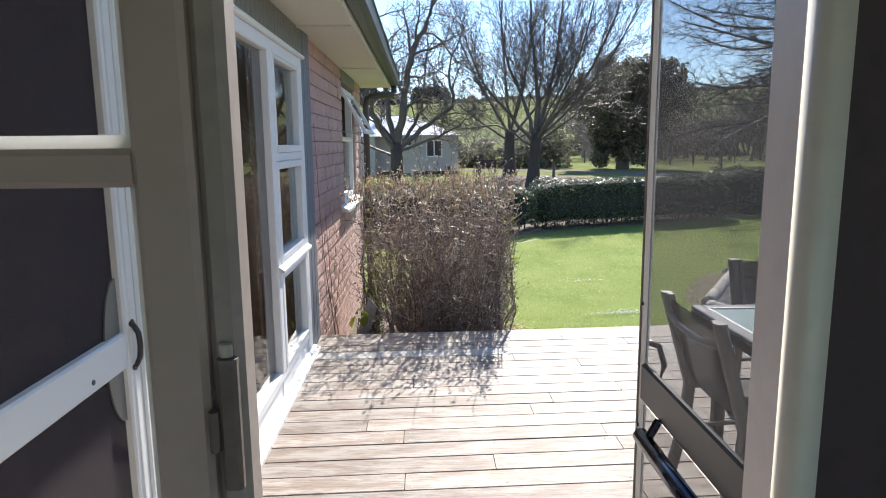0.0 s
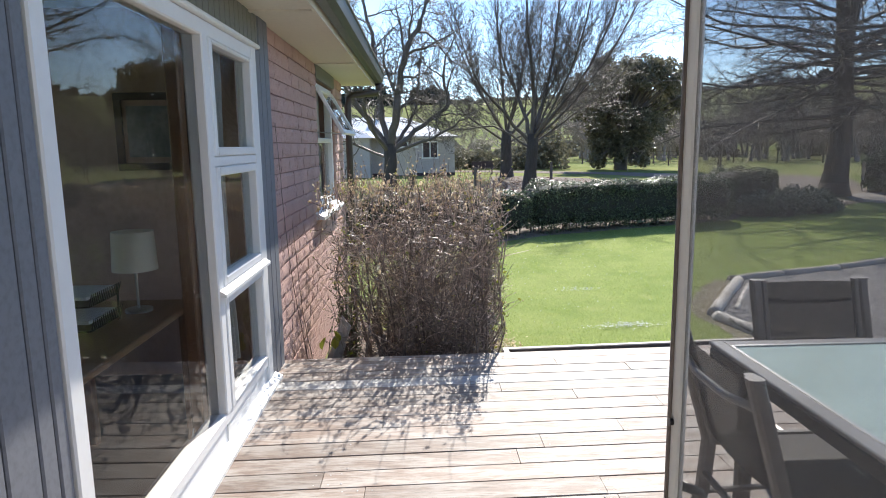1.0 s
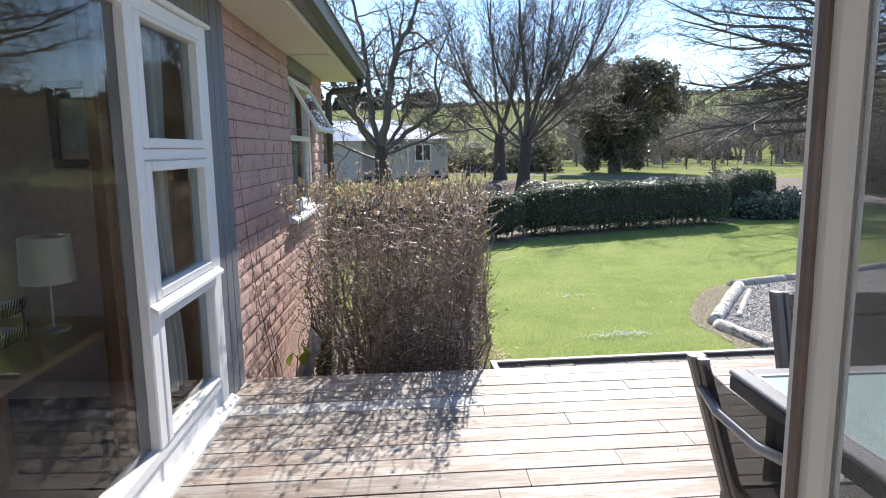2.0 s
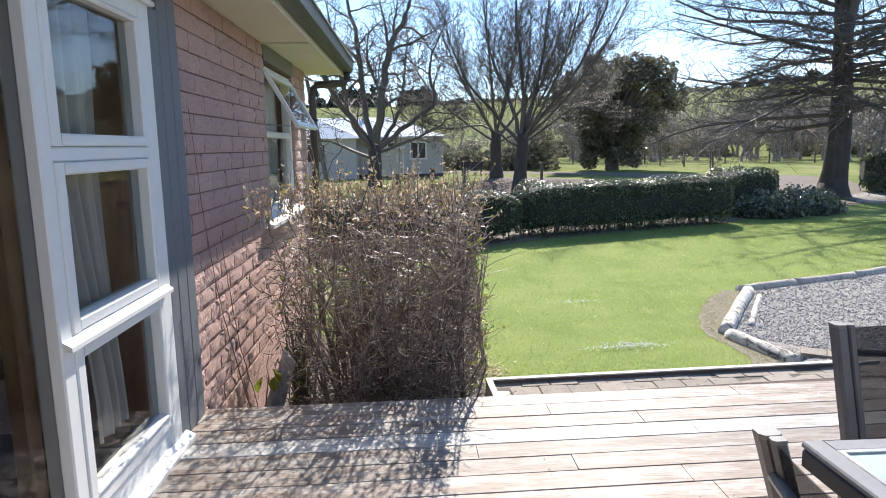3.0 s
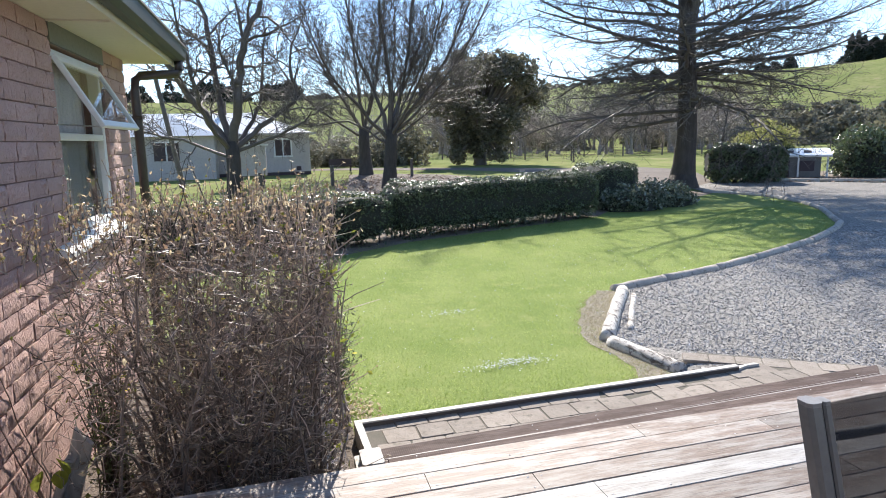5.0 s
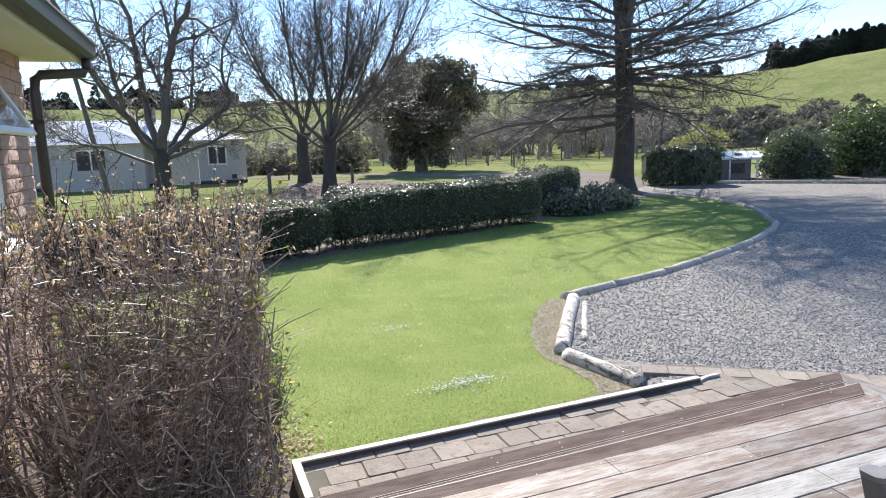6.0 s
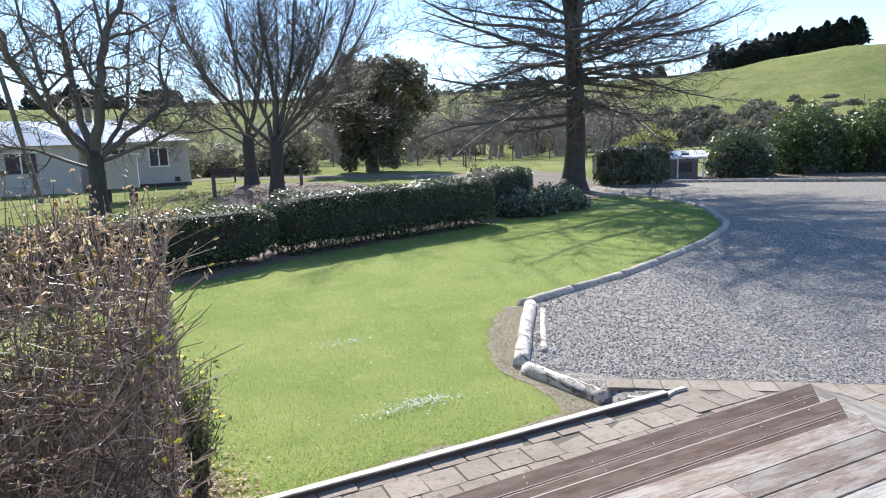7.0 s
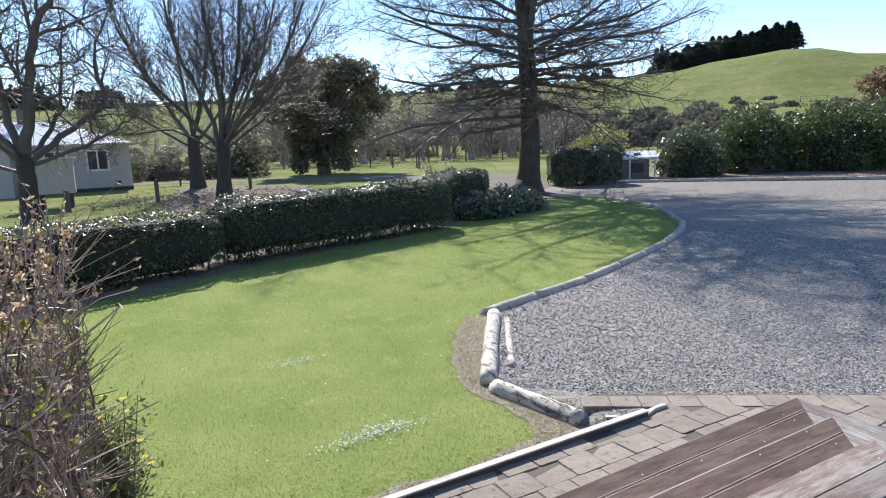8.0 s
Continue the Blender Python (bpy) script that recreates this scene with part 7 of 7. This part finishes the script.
def conifer(name, at, h, r, seed, label):
    g = np.random.default_rng(seed)
    rr = random.Random(seed)
    t = thing(name, at, label, "tree", "trees of the shelter belt")
    part("trunk", Build().tube([(at[0], at[1], at[2] - 0.5), (at[0], at[1], at[2] + h * 0.95)], [0.3, 0.05], 6), M["bark"], t)
    n = 2000
    z = g.random(n) ** 0.8
    rad = r * (1 - z) ** 0.75 * (0.45 + 0.55 * g.random(n) ** 0.5) * (1 + 0.22 * np.sin(z * 40 + g.random() * 6))
    a = g.random(n) * 2 * np.pi
    pts = np.stack([rad * np.cos(a), rad * np.sin(a), 0.02 * h + z * h], axis=1) + np.array(at)
    part("crown", Build().leaves(pts, 0.42, g, up=0.1, narrow=0.3), M["pine"], t)
    return t


firs = []
for i in range(3):
    firs.append(conifer("conifer", (0.8 + 231 * math.sin(radians(45.9 + i * 0.4)), 3.5 + 231 * math.cos(radians(45.9 + i * 0.4)), ground_z(0.8 + 231 * math.sin(radians(45.9 + i * 0.4)), 3.5 + 231 * math.cos(radians(45.9 + i * 0.4)))), (8.2, 8.9, 7.5)[i], 2.1, 200 + i, "dark conifer in a shelter belt on the hill"))
for i in range(30):
    az = 47.0 + 8.9 * i / 29 + rg.uniform(-0.12, 0.12)
    d = 231 + rg.uniform(-3, 3)
    x, y = 0.8 + d * math.sin(radians(az)), 3.5 + d * math.cos(radians(az))
    o = copy_thing(firs[i % 3], pose(x, y, ground_z(x, y), 0, 0, rg.uniform(0, 360)))
    k = (0.76 + 0.12 * min(1, i / 16)) * rg.uniform(0.9, 1.08)
    if i > 22:
        k = rg.uniform(0.90, 0.96)
    o.scale = (rg.uniform(1.25, 1.6), rg.uniform(1.25, 1.6), k)
x, y = 0.8 + 125 * math.sin(radians(61.5)), 3.5 + 125 * math.cos(radians(61.5))
leaf_tree("autumn_tree", (x, y, ground_z(x, y)), lobed(random.Random(6), 14, 3.8, 3.8, 1.8, 6.6, 1.0, 1.8), 4200, 0.26, M["rust"], "rust-coloured autumn tree at the hill's foot", 61, 0.3, stem_z=2.0)

# ---- litter, stones, grass ----
gs = np.random.default_rng(12)
lt = np.stack([gs.normal(0.92, 0.10, 420), gs.normal(6.92, 0.24, 420), np.full(420, GZ + 0.033)], axis=1)
solid("leaf_litter", Build().leaves(lt, 0.015, gs, up=2.0), M["dryleaf"], "fallen pale leaves beside the bush", "leaves", "stuff")
lt = np.stack([gs.uniform(20, 34, 2600), np.zeros(2600), np.full(2600, GZ + 0.06)], axis=1)
lt[:, 1] = 44.2 - lt[:, 0] + gs.uniform(0.3, 3.6, 2600)
solid("bed_litter", Build().leaves(lt, 0.06, gs, up=2.5), M["litter"], "fallen leaves over the mulch bed", "leaves", "stuff")
lt = np.stack([gs.normal(5.2, 2.6, 4200), gs.normal(33, 4.5, 4200), np.full(4200, GZ + 0.035)], axis=1)
solid("tree_litter", Build().leaves(lt, 0.05, gs, up=2.5), M["litter"], "fallen leaves under the bare trees", "leaves", "stuff")
lt = np.concatenate([gs.normal((2.45, 7.57), (0.16, 0.06), (260, 2)), gs.normal((2.10, 7.50), (0.12, 0.04), (50, 2)), gs.normal((2.25, 9.40), (0.16, 0.06), (90, 2)), gs.uniform((1.2, 7.3), (7.0, 14.0), (650, 2))])
solid("daisies", Build().leaves(np.column_stack([lt, np.full(len(lt), GZ + 0.04)]), 0.009, gs, up=3), M["paper"], "white daisies in the lawn", "flowers", "stuff")


def in_poly(x, y, poly):
    c = False
    for (ax, ay), (bx, by) in zip(poly, poly[1:] + poly[:1]):
        if (ay > y) != (by > y) and x < (bx - ax) * (y - ay) / (by - ay) + ax:
            c = not c
    return c


bl = Build()
rs = random.Random(15)
lawn_poly = [(0.9, 6.70), (1.4, 6.74), (1.9, 6.82), (2.25, 6.87), (2.6, 6.82), (2.98, 6.87), (3.28, 6.95), (3.37, 7.15), (3.37, 7.5), (3.31, 7.9), (3.38, 8.25), (3.66, 8.85), (4.1, 9.5), (4.5, 9.95)] + [(x - 0.08, y + 0.1) for x, y in CURVE[3:]] + [(12.6, 22.2), (9.6, 19.4), (7.8, 17.2), (2.4, 14.8), (-3.0, 12.6), (-0.6, 9.0)]
count = 0
while count < 80000:
    d = rs.random() ** 1.7
    x, y = rs.uniform(-2.5, 13.5), 6.7 + 10.5 * d
    if not in_poly(x, y, lawn_poly):
        if not (y < 10 and in_poly(x, y, BARE) and noise.noise((x * 5, y * 5, 2.0)) + rs.gauss(0, 0.25) > 0.22):
            continue
    count += 1
    h = rs.uniform(0.008, 0.028)
    w = 0.0028 + 0.0009 * (y - 6.7) / 3
    a = rs.uniform(0, 6.28)
    cx, cy = w * math.cos(a), w * math.sin(a)
    lx, ly = rs.gauss(0, 0.014), rs.gauss(0, 0.014)
    k = len(bl.v)
    bl.v += [(x - cx, y - cy, GZ + 0.01), (x + cx, y + cy, GZ + 0.01), (x + lx, y + ly, GZ + 0.012 + h)]
    bl.f.append((k, k + 1, k + 2))
dry = Build()
count = 0
while count < 9000:
    x, y = rs.uniform(0.9, 4.7), rs.uniform(6.5, 10.0)
    jx, jy = rs.gauss(0, 0.05), rs.gauss(0, 0.05)
    if not in_poly(x + jx, y + jy, BARE) or (x > 3.3 and in_poly(x, y, gravel_outline)) or y < 6.52 + 0.05 * (x - 0.84):
        continue
    count += 1
    w, a, h = rs.uniform(0.002, 0.005), rs.uniform(0, 6.28), rs.uniform(0.004, 0.014)
    lx, ly = rs.gauss(0, 0.02), rs.gauss(0, 0.02)
    k = len(dry.v)
    dry.v += [(x - w * math.cos(a), y - w * math.sin(a), GZ + 0.018), (x + w * math.cos(a), y + w * math.sin(a), GZ + 0.018), (x + lx, y + ly, GZ + 0.02 + h)]
    dry.f.append((k, k + 1, k + 2))
solid("dry_grass", dry, M["straw"], "dry straw-coloured grass at the lawn edge", "grass", "stuff")
solid("grass", bl, M["blade"], "short mown green grass blades", "grass", "stuff")

gv = Build()
gpoly = gravel_outline
count = 0
while count < 52000:
    d = rs.random() ** 2.4
    x, y = 3.6 + 9 * rs.random() ** 1.3, 6.0 + 9 * d
    if not in_poly(x, y, gpoly):
        continue
    count += 1
    r = rs.uniform(0.007, 0.015) * (1 + 0.06 * (y - 6))
    a = rs.uniform(0, 6.28)
    k = len(gv.v)
    z = GZ + 0.018
    for i in range(4):
        an = a + i * 1.57 + rs.uniform(-0.3, 0.3)
        q = r * rs.uniform(0.7, 1.2)
        gv.v.append((x + q * math.cos(an), y + q * math.sin(an), z + r * rs.uniform(0.0, 0.35)))
    gv.v.append((x + rs.gauss(0, r * 0.25), y + rs.gauss(0, r * 0.25), z + r * rs.uniform(0.6, 1.0)))
    gv.f += [(k + i, k + (i + 1) % 4, k + 4) for i in range(4)]
solid("gravel_stones", gv, M["stone"], "loose grey crushed stones", "gravel", "stuff")

# ---- pavers ----
pave = thing("paving", (3.0, 6.3, GZ), "tumbled grey concrete pavers", "paving", kind="structure")
PV = 0.232
rp = random.Random(33)
pm = []
for k in range(4):
    q = Build()
    s = PV / 2 - 0.002
    ring = [(-s + 0.012, -s), (s - 0.012, -s), (s, -s + 0.012), (s, s - 0.012), (s - 0.012, s), (-s + 0.012, s), (-s, s - 0.012), (-s, -s + 0.012)]
    ring = [(x + rp.gauss(0, 0.0016), y + rp.gauss(0, 0.0016)) for x, y in ring]
    q.v = [(x, y, -0.04) for x, y in ring] + [(x, y, 0.0) for x, y in ring] + [(x * 0.965, y * 0.965, 0.006) for x, y in ring]
    q.f = [(i, (i + 1) % 8, 8 + (i + 1) % 8, 8 + i) for i in range(8)] + [(8 + i, 8 + (i + 1) % 8, 16 + (i + 1) % 8, 16 + i) for i in range(8)] + [tuple(16 + i for i in range(8))]
    pm.append(q.mesh("paver", M["paver"]))


def lay(x, y, turn, wide=1.0):
    ob = new("paver", rp.choice(pm))
    ob.parent = pave
    ob.location = (x - 3.0, y - 6.3, PZ - 0.007 - GZ + rp.gauss(0, 0.002))
    ob.scale = (wide, 0.885, 1.0)
    ob.rotation_euler = (rp.gauss(0, 0.01), rp.gauss(0, 0.01), radians(turn + rp.gauss(0, 0.5)))


DEEP = 0.205
for j in range(5):
    for i in range(16):
        x, y = 1.0 + PV * i + (0.10 if j % 2 else 0.0) + 0.03 * j, 6.55 - DEEP * j
        y += 0.03 * (x - 3.0)
        if x < 4.02 and 5.72 < y:
            lay(x, y, 1.7)
apron = [(4.05, 6.80), (5.72, 5.78), (7.0, 4.98), (7.0, 4.3), (4.75, 4.3), (4.72, 5.95), (4.0, 5.9)]
for j in range(14):
    for i in range(16):
        x, y = 4.12 + PV * i + (0.10 if j % 2 else 0.0), 6.78 - DEEP * j
        y += 0.03 * (x - 3.0)
        if in_poly(x, y, apron):
            lay(x, y, 1.7)
for i in range(18):
    lay(3.90 + 0.1805 * i, 7.02 - 0.1155 * i, -32.6, 0.91)

# ---- bricks ----
C, BL, JT = 0.1065, 0.300, 0.0075
bm_full = {}


def brick_mesh(length, rough):
    key = (round(length, 2), rough)
    if key not in bm_full:
        rb = random.Random(hash(key) % 1000 + rough)
        q = Build()
        a, h, t = length / 2, (C - JT) / 2, 0.036
        nx, nz = (7, 4) if length > 0.15 else (4, 4)
        front = []
        for j in range(nz + 1):
            row = []
            for i in range(nx + 1):
                edge = i in (0, nx) or j in (0, nz)
                row.append(((0.030 if edge else 0.036) + rb.gauss(0, 0.0022), -a + 2 * a * i / nx, -h + 2 * h * j / nz))
            front.append(row)
        q.sheet(front)
        w = nx + 1
        rim = [i for i in range(w)] + [j * w + nx for j in range(1, nz + 1)] + [nz * w + i for i in range(nx - 1, -1, -1)] + [j * w for j in range(nz - 1, 0, -1)]
        k = len(q.v)
        q.v += [(0.0, q.v[i][1], q.v[i][2]) for i in rim]
        m = len(rim)
        q.f += [(rim[i], k + i, k + (i + 1) % m, rim[(i + 1) % m]) for i in range(m)]
        q.f = [tuple(reversed(f)) if n2 >= nx * nz else f for n2, f in enumerate(q.f)]
        bm_full[key] = q.mesh("brick", M["brick"])
    return bm_full[key]


rb = random.Random(8)
low = Build()
courses = int((SOFFIT + 0.60) / C)
for c in range(courses + 1):
    zc = SOFFIT - C * (c + 0.5)
    if zc < -0.62:
        break
    off = (0.0, 0.15, 0.075, 0.21)[c % 4] + rb.uniform(-0.02, 0.02)
    y = BRICK0 + 0.002 - off
    while y < WALL_END - 0.02:
        a, b3 = max(y, BRICK0 + 0.002), min(y + BL - JT, WALL_END)
        y += BL
        spans = [(a, b3)]
        if W2S - 0.05 < zc < W2T + 0.05:
            spans = [(a, min(b3, W2A)), (max(a, W2B), b3)]
        for s0, s1 in spans:
            if s1 - s0 < 0.035:
                continue
            if zc < -0.10:
                low.box(WX - 0.035, WX + 0.0, s0, s1, zc - C / 2 + JT / 2, zc + C / 2 - JT / 2)
                continue
            ln = round(s1 - s0, 2)
            ob = new("brick", brick_mesh(ln, rb.randint(0, 1)))
            ob.parent = wall_b
            ob.location = (WX - 0.035 + rb.gauss(0, 0.0012), (s0 + s1) / 2, zc)
tagged(part("low_bricks", low, M["brick"], wall_b), kind="stuff")
